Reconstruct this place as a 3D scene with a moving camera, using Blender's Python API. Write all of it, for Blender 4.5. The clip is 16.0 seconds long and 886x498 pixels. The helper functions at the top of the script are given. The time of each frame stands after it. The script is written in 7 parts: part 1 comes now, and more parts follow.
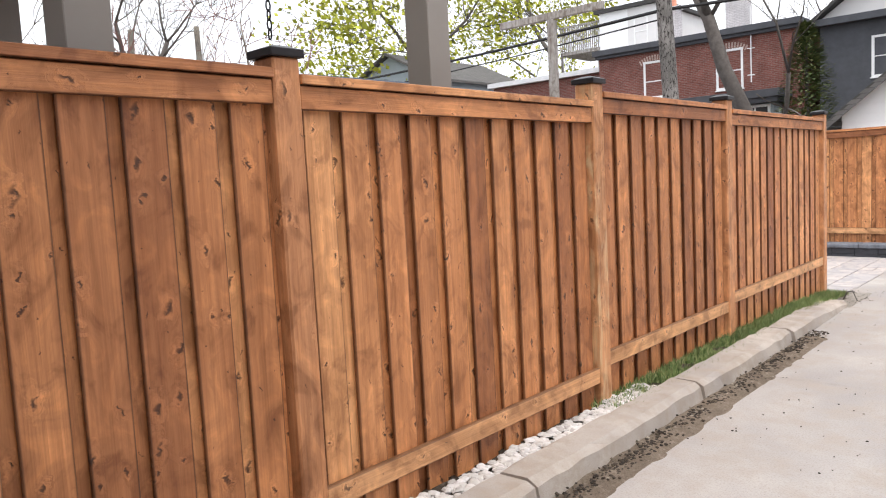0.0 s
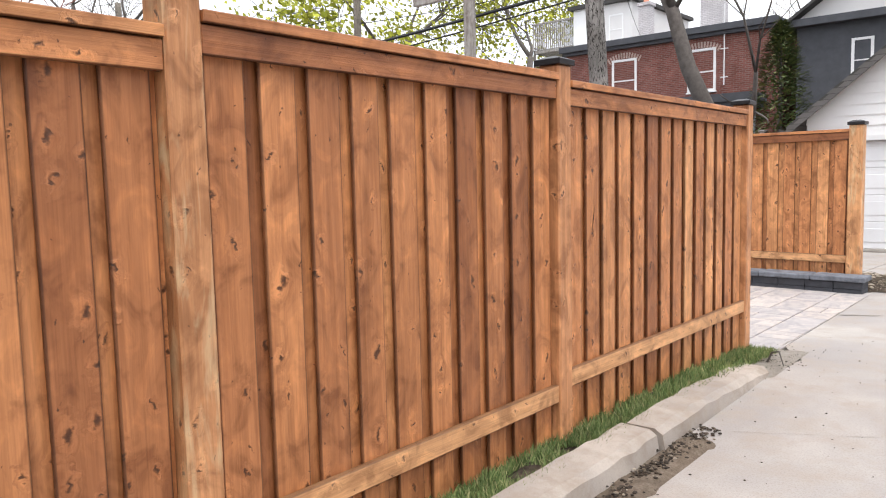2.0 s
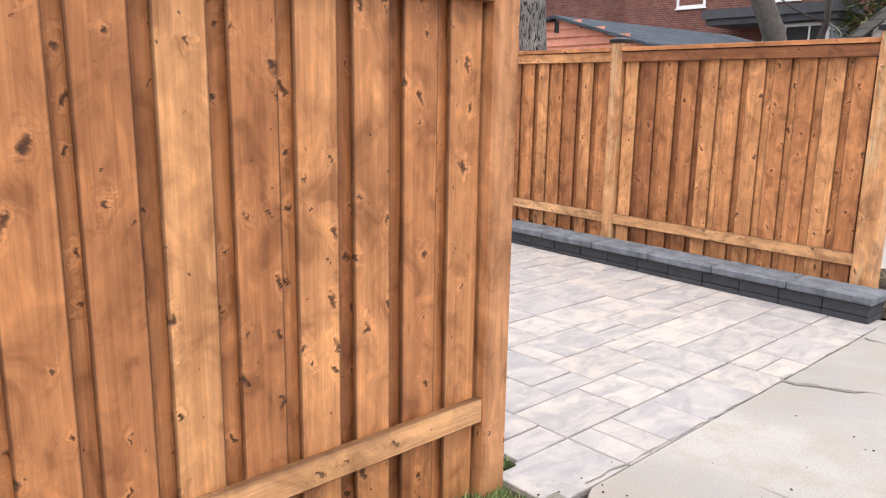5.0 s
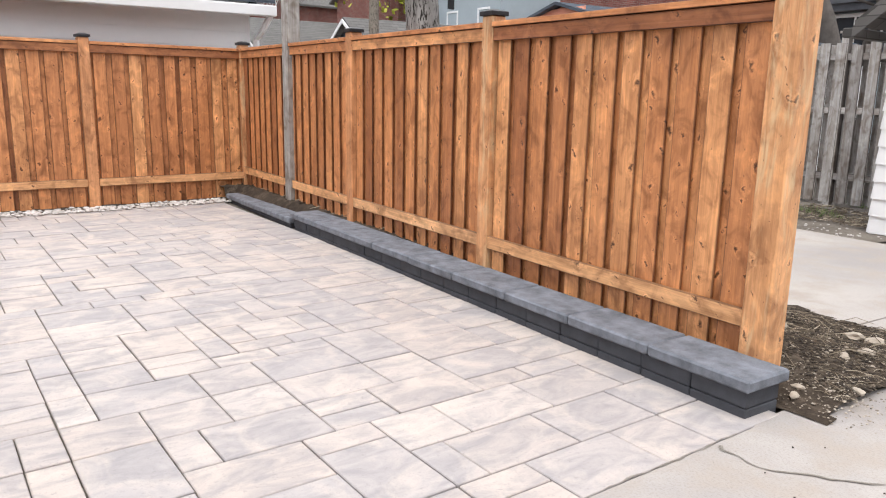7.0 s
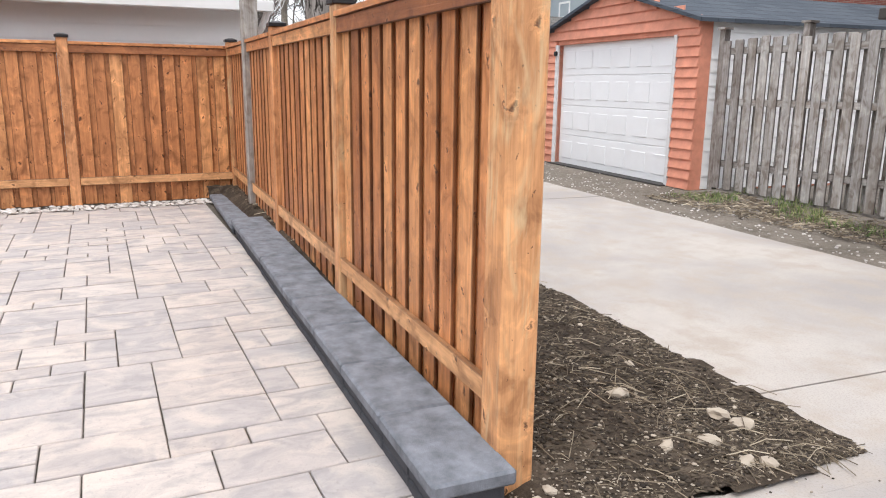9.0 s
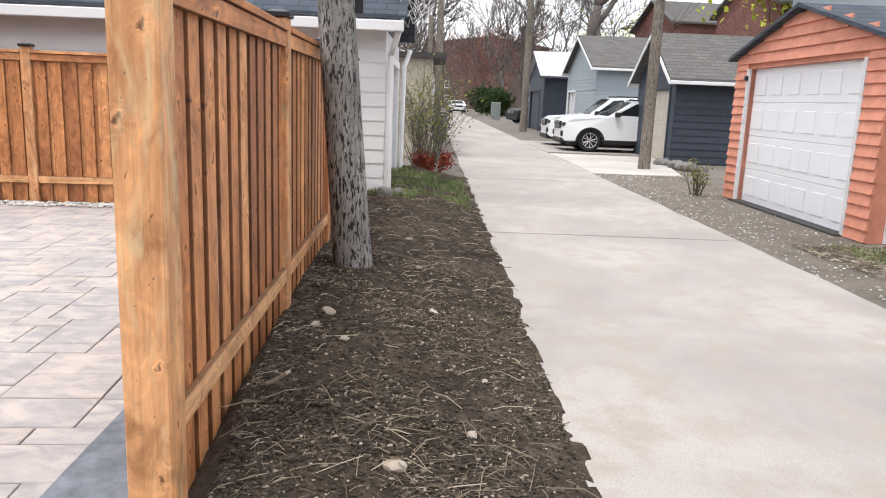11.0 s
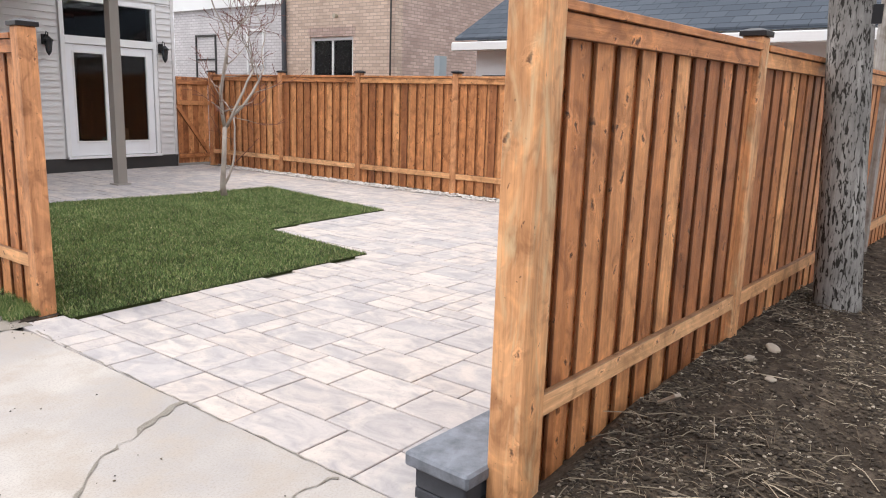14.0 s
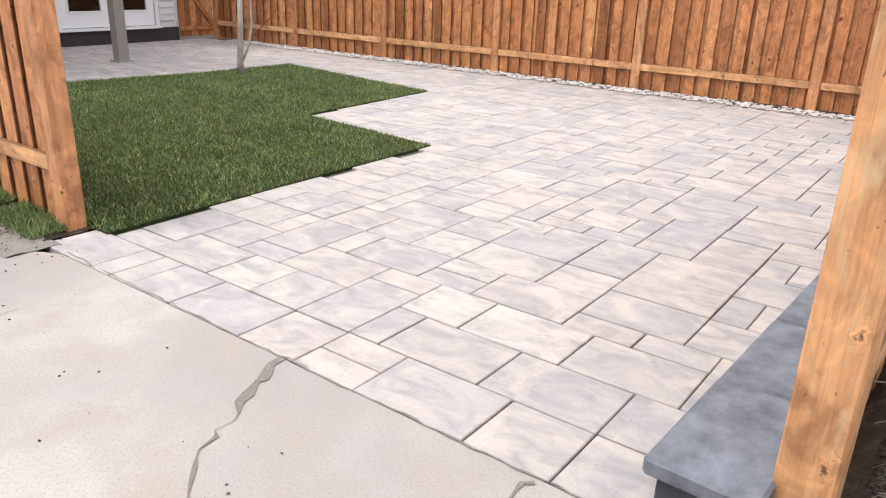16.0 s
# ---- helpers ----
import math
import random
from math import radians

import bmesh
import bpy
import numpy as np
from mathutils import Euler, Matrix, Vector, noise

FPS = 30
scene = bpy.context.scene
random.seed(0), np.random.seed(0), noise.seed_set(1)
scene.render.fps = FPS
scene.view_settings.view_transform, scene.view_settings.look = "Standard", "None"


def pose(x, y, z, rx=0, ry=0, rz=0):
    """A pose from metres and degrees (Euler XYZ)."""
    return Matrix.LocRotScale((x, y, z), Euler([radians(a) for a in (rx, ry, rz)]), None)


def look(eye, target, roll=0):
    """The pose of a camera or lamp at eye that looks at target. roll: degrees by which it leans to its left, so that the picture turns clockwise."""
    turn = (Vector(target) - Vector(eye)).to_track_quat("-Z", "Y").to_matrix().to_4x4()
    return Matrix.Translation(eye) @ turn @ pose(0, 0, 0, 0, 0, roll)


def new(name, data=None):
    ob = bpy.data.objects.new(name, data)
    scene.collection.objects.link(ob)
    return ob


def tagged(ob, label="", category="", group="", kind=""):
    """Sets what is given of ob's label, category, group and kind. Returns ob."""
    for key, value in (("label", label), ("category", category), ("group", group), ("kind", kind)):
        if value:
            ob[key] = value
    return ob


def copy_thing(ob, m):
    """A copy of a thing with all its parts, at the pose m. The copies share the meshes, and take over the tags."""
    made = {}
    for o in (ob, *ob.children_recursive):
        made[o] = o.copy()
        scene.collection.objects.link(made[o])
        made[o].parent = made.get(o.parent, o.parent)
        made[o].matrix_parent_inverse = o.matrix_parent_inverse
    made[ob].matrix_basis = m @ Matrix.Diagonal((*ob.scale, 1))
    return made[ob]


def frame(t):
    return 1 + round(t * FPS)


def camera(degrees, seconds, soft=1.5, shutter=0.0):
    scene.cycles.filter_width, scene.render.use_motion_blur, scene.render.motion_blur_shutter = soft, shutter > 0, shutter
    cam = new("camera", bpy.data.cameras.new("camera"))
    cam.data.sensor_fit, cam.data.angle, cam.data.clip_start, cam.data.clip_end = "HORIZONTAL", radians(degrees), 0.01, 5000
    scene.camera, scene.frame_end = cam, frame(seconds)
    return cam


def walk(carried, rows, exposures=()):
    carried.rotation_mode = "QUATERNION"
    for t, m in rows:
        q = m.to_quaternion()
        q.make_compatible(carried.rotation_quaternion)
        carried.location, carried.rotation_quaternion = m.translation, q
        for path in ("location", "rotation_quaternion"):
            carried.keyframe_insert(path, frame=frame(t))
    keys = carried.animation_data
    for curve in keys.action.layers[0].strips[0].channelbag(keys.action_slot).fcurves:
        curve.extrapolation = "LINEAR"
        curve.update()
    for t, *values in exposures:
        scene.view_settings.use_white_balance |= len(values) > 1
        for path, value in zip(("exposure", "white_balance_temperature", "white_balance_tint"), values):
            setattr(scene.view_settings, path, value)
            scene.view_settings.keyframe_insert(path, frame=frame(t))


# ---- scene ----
cam = camera(61.8, 16.0, soft=1.1)
PATH = [
    (0, (0.538, -1.547, 1.447), (-0.786, -0.059, 1.264), -3.0),
    (0.5, (0.547, -0.855, 1.447), (-0.762, 0.647, 1.279), -2.7),
    (1, (0.437, -0.163, 1.443), (-0.868, 1.342, 1.267), -2.0),
    (1.5, (0.382, 0.535, 1.427), (-0.929, 2.035, 1.247), -1.8),
    (2, (0.292, 1.189, 1.413), (-1.007, 2.699, 1.228), -1.3),
    (2.5, (0.325, 1.92, 1.429), (-0.953, 3.448, 1.245), -1.0),
    (3, (0.269, 2.639, 1.434), (-1.000, 4.172, 1.243), -0.7),
    (3.5, (0.217, 3.294, 1.463), (-1.065, 4.813, 1.237), 0.1),
    (4, (0.129, 3.988, 1.442), (-1.207, 5.449, 1.167), 0.3),
    (4.2, (0.101, 4.259, 1.505), (-1.260, 5.689, 1.185), 0.7),
    (6.3, (0.044, 6.892, 1.426), (-1.489, 8.109, 1.016), 0.3),
    (6.5, (0.066, 7.134, 1.438), (-1.48, 8.336, 1.029), 0.7),
    (7, (0.194, 7.7, 1.429), (-1.393, 8.846, 1.017), 1.1),
    (7.5, (0.223, 8.185, 1.435), (-1.408, 9.265, 1.014), 1.3),
    (8, (0.354, 8.665, 1.455), (-1.32, 9.67, 1.022), 1.1),
    (8.5, (0.484, 9.144, 1.498), (-1.232, 10.069, 1.054), 0.9),
    (8.7, (0.493, 9.37, 1.5), (-1.244, 10.258, 1.059), 0.7),
    (10.8, (0.666, 11.59, 1.512), (-1.279, 11.826, 1.112), 2.5),
    (11, (0.62, 11.75, 1.52), (-1.334, 11.91, 1.127), 2.3),
    (11.5, (0.657, 12.129, 1.539), (-1.307, 12.09, 1.162), 2.3),
    (12, (0.624, 12.419, 1.561), (-1.325, 12.158, 1.197), 2.4),
    (12.5, (0.537, 12.573, 1.56), (-1.365, 12.064, 1.211), 2.3),
    (13, (0.548, 12.682, 1.581), (-1.267, 11.917, 1.233), 2.1),
    (13.5, (0.568, 12.633, 1.571), (-1.124, 11.63, 1.209), 2.0),
    (14, (0.548, 12.377, 1.555), (-1.008, 11.185, 1.16), 1.8),
    (14.5, (0.491, 12.142, 1.52), (-0.939, 10.815, 1.076), 1.6),
    (15, (0.352, 11.888, 1.5), (-0.996, 10.506, 0.98), 1.6),
    (15.5, (0.269, 11.54, 1.462), (-1.127, 10.249, 0.842), 1.9),
    (16, (0.209, 11.196, 1.442), (-1.295, 10.083, 0.734), 1.9),
]
walk(cam, [(t, look(eye, target, roll)) for t, eye, target, roll in PATH])

# ---------- world, sun ----------
world = bpy.data.worlds.new("sky")
scene.world = world
world.use_nodes = True
wn, wl = world.node_tree.nodes, world.node_tree.links
wn.clear()
sky = wn.new("ShaderNodeTexSky")
sky.sky_type, sky.sun_disc = "NISHITA", False
sky.sun_elevation, sky.sun_rotation = radians(50), radians(150)
skyk = wn.new("ShaderNodeVectorMath"); skyk.operation = "SCALE"; skyk.inputs[3].default_value = 0.09
wl.new(sky.outputs[0], skyk.inputs[0])
cco = wn.new("ShaderNodeTexCoord")
cmap = wn.new("ShaderNodeMapping"); cmap.inputs["Scale"].default_value = (1.6, 1.6, 4.0)
cno = wn.new("ShaderNodeTexNoise"); cno.inputs["Scale"].default_value = 1.7; cno.inputs["Detail"].default_value = 6
crp = wn.new("ShaderNodeValToRGB")
crp.color_ramp.elements[0].position, crp.color_ramp.elements[1].position = 0.35, 0.7
crp.color_ramp.elements[0].color, crp.color_ramp.elements[1].color = (0.80, 0.83, 0.90, 1), (1.0, 1.0, 1.02, 1)
wl.new(cco.outputs["Generated"], cmap.inputs[0]); wl.new(cmap.outputs[0], cno.inputs["Vector"]); wl.new(cno.outputs["Fac"], crp.inputs[0])
cmix = wn.new("ShaderNodeMix"); cmix.data_type = "RGBA"; cmix.inputs[0].default_value = 0.86
wl.new(skyk.outputs[0], cmix.inputs[6]); wl.new(crp.outputs[0], cmix.inputs[7])
# overcast sky: the zenith brighter than the horizon
csep = wn.new("ShaderNodeSeparateXYZ"); wl.new(cco.outputs["Generated"], csep.inputs[0])
cgr = wn.new("ShaderNodeMapRange")
cgr.inputs["From Min"].default_value, cgr.inputs["From Max"].default_value = 0.0, 1.0
cgr.inputs["To Min"].default_value, cgr.inputs["To Max"].default_value = 0.77, 1.13
wl.new(csep.outputs[2], cgr.inputs[0])
cgm = wn.new("ShaderNodeVectorMath"); cgm.operation = "SCALE"
wl.new(cmix.outputs[2], cgm.inputs[0]); wl.new(cgr.outputs[0], cgm.inputs[3])
bg = wn.new("ShaderNodeBackground"); bg.inputs[1].default_value = 1.24
wo = wn.new("ShaderNodeOutputWorld")
wl.new(cgm.outputs[0], bg.inputs[0]); wl.new(bg.outputs[0], wo.inputs[0])
sun = new("sun", bpy.data.lights.new("sun", "SUN"))
sun.data.energy, sun.data.angle, sun.data.color = 1.0, radians(14), (1.0, 0.96, 0.9)
sun.matrix_world = look((5, 2, 14), (0, 6, 0))
scene.view_settings.exposure = 0.92


# ---------- materials ----------
class Nodes:
    """Short-hand for building one node material."""
    def __init__(self, name):
        self.m = bpy.data.materials.new(name)
        self.m.use_nodes = True
        self.n, self.l = self.m.node_tree.nodes, self.m.node_tree.links
        self.b = self.n["Principled BSDF"]

    def add(self, kind, **inputs):
        node = self.n.new("ShaderNode" + kind)
        for k, v in inputs.items():
            node.inputs[k].default_value = v
        return node

    def link(self, a, b):
        self.l.new(a, b)

    def coords(self, scale=(1, 1, 1), spread=0.0):
        tc = self.add("TexCoord")
        mp = self.add("Mapping")
        mp.inputs["Scale"].default_value = scale
        src = tc.outputs["Object"]
        if spread:
            oi = self.add("ObjectInfo")
            mul = self.add("VectorMath"); mul.operation = "SCALE"
            mul.inputs[0].default_value = (17.3, 9.1, 23.7)
            self.link(oi.outputs["Random"], mul.inputs[3])
            ad = self.add("VectorMath"); ad.operation = "ADD"
            self.link(src, ad.inputs[0]); self.link(mul.outputs[0], ad.inputs[1])
            src = ad.outputs[0]
        self.link(src, mp.inputs[0])
        return mp.outputs[0]

    def noise(self, vec, scale, detail=4, rough=0.55, distort=0.0):
        t = self.add("TexNoise", Scale=scale, Detail=detail, Roughness=rough, Distortion=distort)
        self.link(vec, t.inputs["Vector"])
        return t.outputs["Fac"]

    def ramp(self, fac, stops):
        r = self.add("ValToRGB")
        e = r.color_ramp.elements
        while len(e) < len(stops):
            e.new(0.5)
        for el, (p, c) in zip(e, stops):
            el.position = p
            el.color = (*c, 1) if len(c) == 3 else c
        self.link(fac, r.inputs[0])
        return r.outputs[0]

    def mix(self, fac, a, b, mode="MIX"):
        m = self.add("Mix"); m.data_type = "RGBA"; m.blend_type = mode
        for sock, v in ((0, fac), (6, a), (7, b)):
            if isinstance(v, (int, float)):
                m.inputs[sock].default_value = v
            elif isinstance(v, tuple):
                m.inputs[sock].default_value = (*v, 1)
            else:
                self.link(v, m.inputs[sock])
        return m.outputs[2]

    def done(self, color, rough=0.8, bump=None, strength=0.3, dist=0.01, metal=0.0, spec=0.3):
        if isinstance(color, tuple):
            self.b.inputs["Base Color"].default_value = (*color, 1)
        else:
            self.link(color, self.b.inputs["Base Color"])
        if isinstance(rough, (int, float)):
            self.b.inputs["Roughness"].default_value = rough
        else:
            self.link(rough, self.b.inputs["Roughness"])
        self.b.inputs["Metallic"].default_value = metal
        self.b.inputs["Specular IOR Level"].default_value = spec
        if bump is not None:
            bp = self.add("Bump", Strength=strength, Distance=dist)
            self.link(bump, bp.inputs["Height"])
            self.link(bp.outputs[0], self.b.inputs["Normal"])
        return self.m


def grey3(v):
    return (v, v, v)


def wood(name, dark, mid, light, knots=True, rough=0.5, grey=None, edges=True):
    """Planed boards, length along local z: soft grain, rippled figure, many small knots, one tone per board."""
    k = Nodes(name)
    v = k.coords((1, 1, 1), 1.0)

    def scaled(s):
        m = k.add("Mapping"); m.inputs["Scale"].default_value = s
        k.link(v, m.inputs[0])
        return m.outputs[0]

    def math_(op, a, b=0.0, c=None):
        n = k.add("Math"); n.operation = op
        for i, q in enumerate((a, b) if c is None else (a, b, c)):
            if isinstance(q, (int, float)):
                n.inputs[i].default_value = q
            else:
                k.link(q, n.inputs[i])
        return n.outputs[0]

    def knot_field(scale, share, small):
        """Distance to scattered knot centres, wobbled; cells without a knot lie far off."""
        xyz = k.add("SeparateXYZ"); k.link(v, xyz.inputs[0])
        flat = k.add("CombineXYZ")
        k.link(math_("MULTIPLY", math_("ADD", xyz.outputs[0], xyz.outputs[1]), scale[0]), flat.inputs[0])
        k.link(math_("MULTIPLY", xyz.outputs[2], scale[1]), flat.inputs[1])
        wv = k.add("VectorMath"); wv.operation = "SCALE"; wv.inputs[0].default_value = (0.85, -0.6, 0.0)
        k.link(k.noise(scaled((24, 24, 34)), 1.0, 3, 0.55), wv.inputs[3])
        wa = k.add("VectorMath"); wa.operation = "ADD"
        k.link(flat.outputs[0], wa.inputs[0]); k.link(wv.outputs[0], wa.inputs[1])
        vo = k.add("TexVoronoi", Scale=1.0, Randomness=1.0); vo.voronoi_dimensions = "2D"; k.link(wa.outputs[0], vo.inputs["Vector"])
        sep = k.add("SeparateColor"); k.link(vo.outputs["Color"], sep.inputs[0])
        none = math_("GREATER_THAN", sep.outputs[0], share)
        size = math_("MULTIPLY_ADD", sep.outputs[1], 1.4, small)
        return math_("ADD", math_("MULTIPLY", vo.outputs["Distance"], size), none)

    lo, fi = scaled((36, 36, 1.3)), scaled((190, 190, 4))
    if knots:
        dist, specks = knot_field((11.0, 6.4), 0.42 if edges else 0.22, 0.9), knot_field((15, 8), 0.3, 2.4)
        push = k.add("VectorMath"); push.operation = "SCALE"; push.inputs[0].default_value = (2.6, 2.6, 0.5)
        k.link(k.ramp(dist, [(0.0, grey3(1.0)), (0.55, grey3(0.0))]), push.inputs[3])
        ad = k.add("VectorMath"); ad.operation = "ADD"
        k.link(lo, ad.inputs[0]); k.link(push.outputs[0], ad.inputs[1])
        lo = ad.outputs[0]
    grain = k.noise(lo, 1.0, 4, 0.6, 0.6)
    fibre = k.noise(fi, 1.0, 3, 0.6, 0.3)
    figure = k.noise(scaled((9, 9, 6)), 1.0, 4, 0.55, 0.9)
    patch = k.noise(scaled((3.5, 3.5, 1.1)), 1.0, 3, 0.55, 0.6)
    oi = k.add("ObjectInfo")
    tone = k.ramp(oi.outputs["Random"], [(0.0, dark), (0.35, mid), (0.75, mid), (1.0, light)])
    col = k.mix(k.ramp(grain, [(0.34, grey3(0.0)), (0.64, grey3(1.0))]), k.mix(1.0, tone, (0.80, 0.75, 0.71), "MULTIPLY"), k.mix(1.0, tone, (1.10, 1.12, 1.14), "MULTIPLY"))
    col = k.mix(k.ramp(fibre, [(0.35, grey3(0.35)), (0.55, grey3(0.0))]), col, k.mix(1.0, col, (0.66, 0.62, 0.58), "MULTIPLY"))
    col = k.mix(k.ramp(patch, [(0.34, grey3(0.6)), (0.52, grey3(0.0))]), col, k.mix(1.0, col, (0.58, 0.53, 0.48), "MULTIPLY"))
    col = k.mix(k.ramp(figure, [(0.34, grey3(0.75)), (0.49, grey3(0.0))]), col, k.mix(1.0, col, (0.52, 0.45, 0.39), "MULTIPLY"))
    col = k.mix(k.ramp(figure, [(0.54, grey3(0.0)), (0.68, grey3(0.8))]), col, k.mix(1.0, col, (1.36, 1.38, 1.34), "MULTIPLY"))
    height = k.mix(0.3, grain, fibre)
    if knots:
        halo = k.ramp(dist, [(0.0, grey3(0.0)), (0.1, grey3(0.0)), (0.2, grey3(0.6)), (0.42, grey3(0.0))])
        col = k.mix(halo, col, k.mix(1.0, col, (1.36, 1.40, 1.42), "MULTIPLY"))
        deep = (dark[0] * 0.16, dark[1] * 0.14, dark[2] * 0.14)
        ring = k.ramp(dist, [(0.0, grey3(0.95)), (0.06, grey3(0.85)), (0.1, grey3(0.6)), (0.165, grey3(0.0))])
        col = k.mix(ring, col, deep)
        col = k.mix(k.ramp(specks, [(0.0, grey3(0.9)), (0.09, grey3(0.75)), (0.16, grey3(0.0))]), col, deep)
        bumps = k.ramp(dist, [(0.0, grey3(0.3)), (0.12, grey3(1.0)), (0.40, grey3(0.35))])
        height = k.mix(0.55, height, k.mix(0.5, bumps, figure))
    # shade lines between boards, painted into the colour as dark bands on both edges
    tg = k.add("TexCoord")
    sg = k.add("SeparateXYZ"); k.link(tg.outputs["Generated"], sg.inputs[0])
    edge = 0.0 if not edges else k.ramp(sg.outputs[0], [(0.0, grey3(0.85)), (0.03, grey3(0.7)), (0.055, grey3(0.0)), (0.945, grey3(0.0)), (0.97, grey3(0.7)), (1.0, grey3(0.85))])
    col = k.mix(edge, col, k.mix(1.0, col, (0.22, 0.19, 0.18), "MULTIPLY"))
    if grey:
        g = k.noise(scaled((12, 12, 1.8)), 1.0, 4, 0.6, 1.6)
        some = math_("GREATER_THAN", oi.outputs["Random"], 0.6)
        col = k.mix(math_("MULTIPLY", some, k.ramp(g, [(0.5, grey3(0.0)), (0.72, grey3(0.75))])), col, grey)
    return k.done(col, rough, height, 0.8, 0.012, spec=0.5)


M = {}
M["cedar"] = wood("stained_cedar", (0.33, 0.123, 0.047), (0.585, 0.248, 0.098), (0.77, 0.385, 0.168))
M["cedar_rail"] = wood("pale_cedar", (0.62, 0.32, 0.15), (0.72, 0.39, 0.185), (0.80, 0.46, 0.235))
M["cedar_post"] = wood("treated_post", (0.52, 0.235, 0.105), (0.62, 0.295, 0.135), (0.70, 0.36, 0.165), grey=(0.68, 0.52, 0.31), edges=False)
M["old_wood"] = wood("weathered_boards", (0.30, 0.285, 0.275), (0.40, 0.385, 0.37), (0.52, 0.50, 0.48), knots=False, rough=0.9)


def plain(name, color, rough=0.6, metal=0.0, vary=0.12, scale=3.0, bump=0.0, spec=0.3):
    k = Nodes(name)
    v = k.coords((1, 1, 1), 1.0)
    big = k.noise(v, scale, 5, 0.6)
    fine = k.noise(v, scale * 22, 3, 0.6)
    a = tuple(c * (1 - vary) for c in color)
    b = tuple(min(1, c * (1 + vary)) for c in color)
    col = k.mix(k.ramp(big, [(0.3, grey3(0.0)), (0.7, grey3(1.0))]), a, b)
    col = k.mix(0.35, col, k.mix(fine, a, b))
    return k.done(col, rough, fine if bump else None, bump, 0.004, metal, spec)


def concrete(name, color, stain, scale=1.0, bump=0.35):
    k = Nodes(name)
    v = k.coords()
    big = k.noise(v, 0.55 * scale, 5, 0.6, 0.4)
    mid = k.noise(v, 3.2 * scale, 6, 0.65)
    fine = k.noise(v, 95 * scale, 4, 0.7)
    spots = k.add("TexVoronoi", Scale=26 * scale); k.link(v, spots.inputs["Vector"])
    col = k.mix(k.ramp(big, [(0.38, grey3(0.0)), (0.62, grey3(1.0))]), color, (color[0] * 0.74, color[1] * 0.745, color[2] * 0.77))
    col = k.mix(k.ramp(mid, [(0.45, grey3(0.0)), (0.66, grey3(0.9))]), col, stain)
    col = k.mix(k.ramp(fine, [(0.3, grey3(0.6)), (0.52, grey3(0.0))]), col, tuple(c * 0.55 for c in color))
    col = k.mix(k.ramp(spots.outputs["Distance"], [(0.0, grey3(0.7)), (0.1, grey3(0.0))]), col, tuple(c * 0.45 for c in color))
    return k.done(col, 0.9, fine, bump, 0.004, spec=0.2)


M["concrete"] = concrete("lane_concrete", (0.45, 0.412, 0.38), (0.375, 0.325, 0.28))
M["kerb"] = concrete("old_kerb", (0.50, 0.44, 0.385), (0.36, 0.30, 0.245), 2.0, 0.7)
M["pad"] = concrete("driveway_pad", (0.56, 0.52, 0.48), (0.47, 0.43, 0.38))


def paver(name, island=False):
    """Blended concrete stone: one tone per stone, cloudy grey and cream drifts along it, fine pits."""
    k = Nodes(name)
    v = k.coords((1, 1, 1), 0.0 if island else 1.0)
    tone = (k.add("NewGeometry").outputs["Random Per Island"] if island else k.add("ObjectInfo").outputs["Random"])
    st = k.add("Mapping"); st.inputs["Scale"].default_value = (8, 3.2, 3); k.link(v, st.inputs[0])
    streak = k.noise(st.outputs[0], 1.0, 6, 0.62, 1.0)
    cloud = k.noise(v, 3.6, 5, 0.6, 0.6)
    fine = k.noise(v, 150, 3, 0.7)
    pit = k.noise(v, 46, 4, 0.7)
    base = k.ramp(tone, [(0.0, (0.40, 0.37, 0.365)), (0.18, (0.43, 0.392, 0.38)), (0.5, (0.465, 0.415, 0.392)), (0.8, (0.50, 0.43, 0.388)), (1.0, (0.55, 0.492, 0.458))])
    col = k.mix(k.ramp(streak, [(0.40, grey3(0.0)), (0.64, grey3(0.85))]), base, (0.305, 0.288, 0.29))
    col = k.mix(k.ramp(cloud, [(0.50, grey3(0.0)), (0.68, grey3(0.65))]), col, (0.595, 0.515, 0.455))
    col = k.mix(k.ramp(pit, [(0.30, grey3(0.5)), (0.42, grey3(0.0))]), col, (0.27, 0.255, 0.25))
    col = k.mix(k.ramp(fine, [(0.32, grey3(0.25)), (0.5, grey3(0.0))]), col, (0.28, 0.26, 0.25))
    return k.done(col, 0.85, k.mix(0.5, fine, pit), 0.4, 0.004, spec=0.25)


M["paver"] = paver("paver_stone")
M["paver_far"] = paver("paver_stone_far", True)
M["bench_cap"] = plain("charcoal_coping", (0.165, 0.178, 0.205), 0.7, 0, 0.6, 10, 0.6)
M["bench_block"] = plain("charcoal_block", (0.065, 0.068, 0.078), 0.85, 0, 0.3, 9, 0.6)


def soil(name, a, b, c, scale=1.0, bump=0.8):
    k = Nodes(name)
    v = k.coords()
    big = k.noise(v, 0.9 * scale, 5, 0.6)
    mid = k.noise(v, 9 * scale, 6, 0.7)
    fine = k.noise(v, 60 * scale, 5, 0.75)
    col = k.mix(k.ramp(big, [(0.35, grey3(0.0)), (0.65, grey3(1.0))]), a, b)
    col = k.mix(k.ramp(mid, [(0.48, grey3(0.0)), (0.7, grey3(0.7))]), col, c)
    col = k.mix(k.ramp(fine, [(0.3, grey3(0.6)), (0.52, grey3(0.0))]), col, tuple(q * 0.4 for q in a))
    return k.done(col, 0.97, fine, bump, 0.02, spec=0.1)


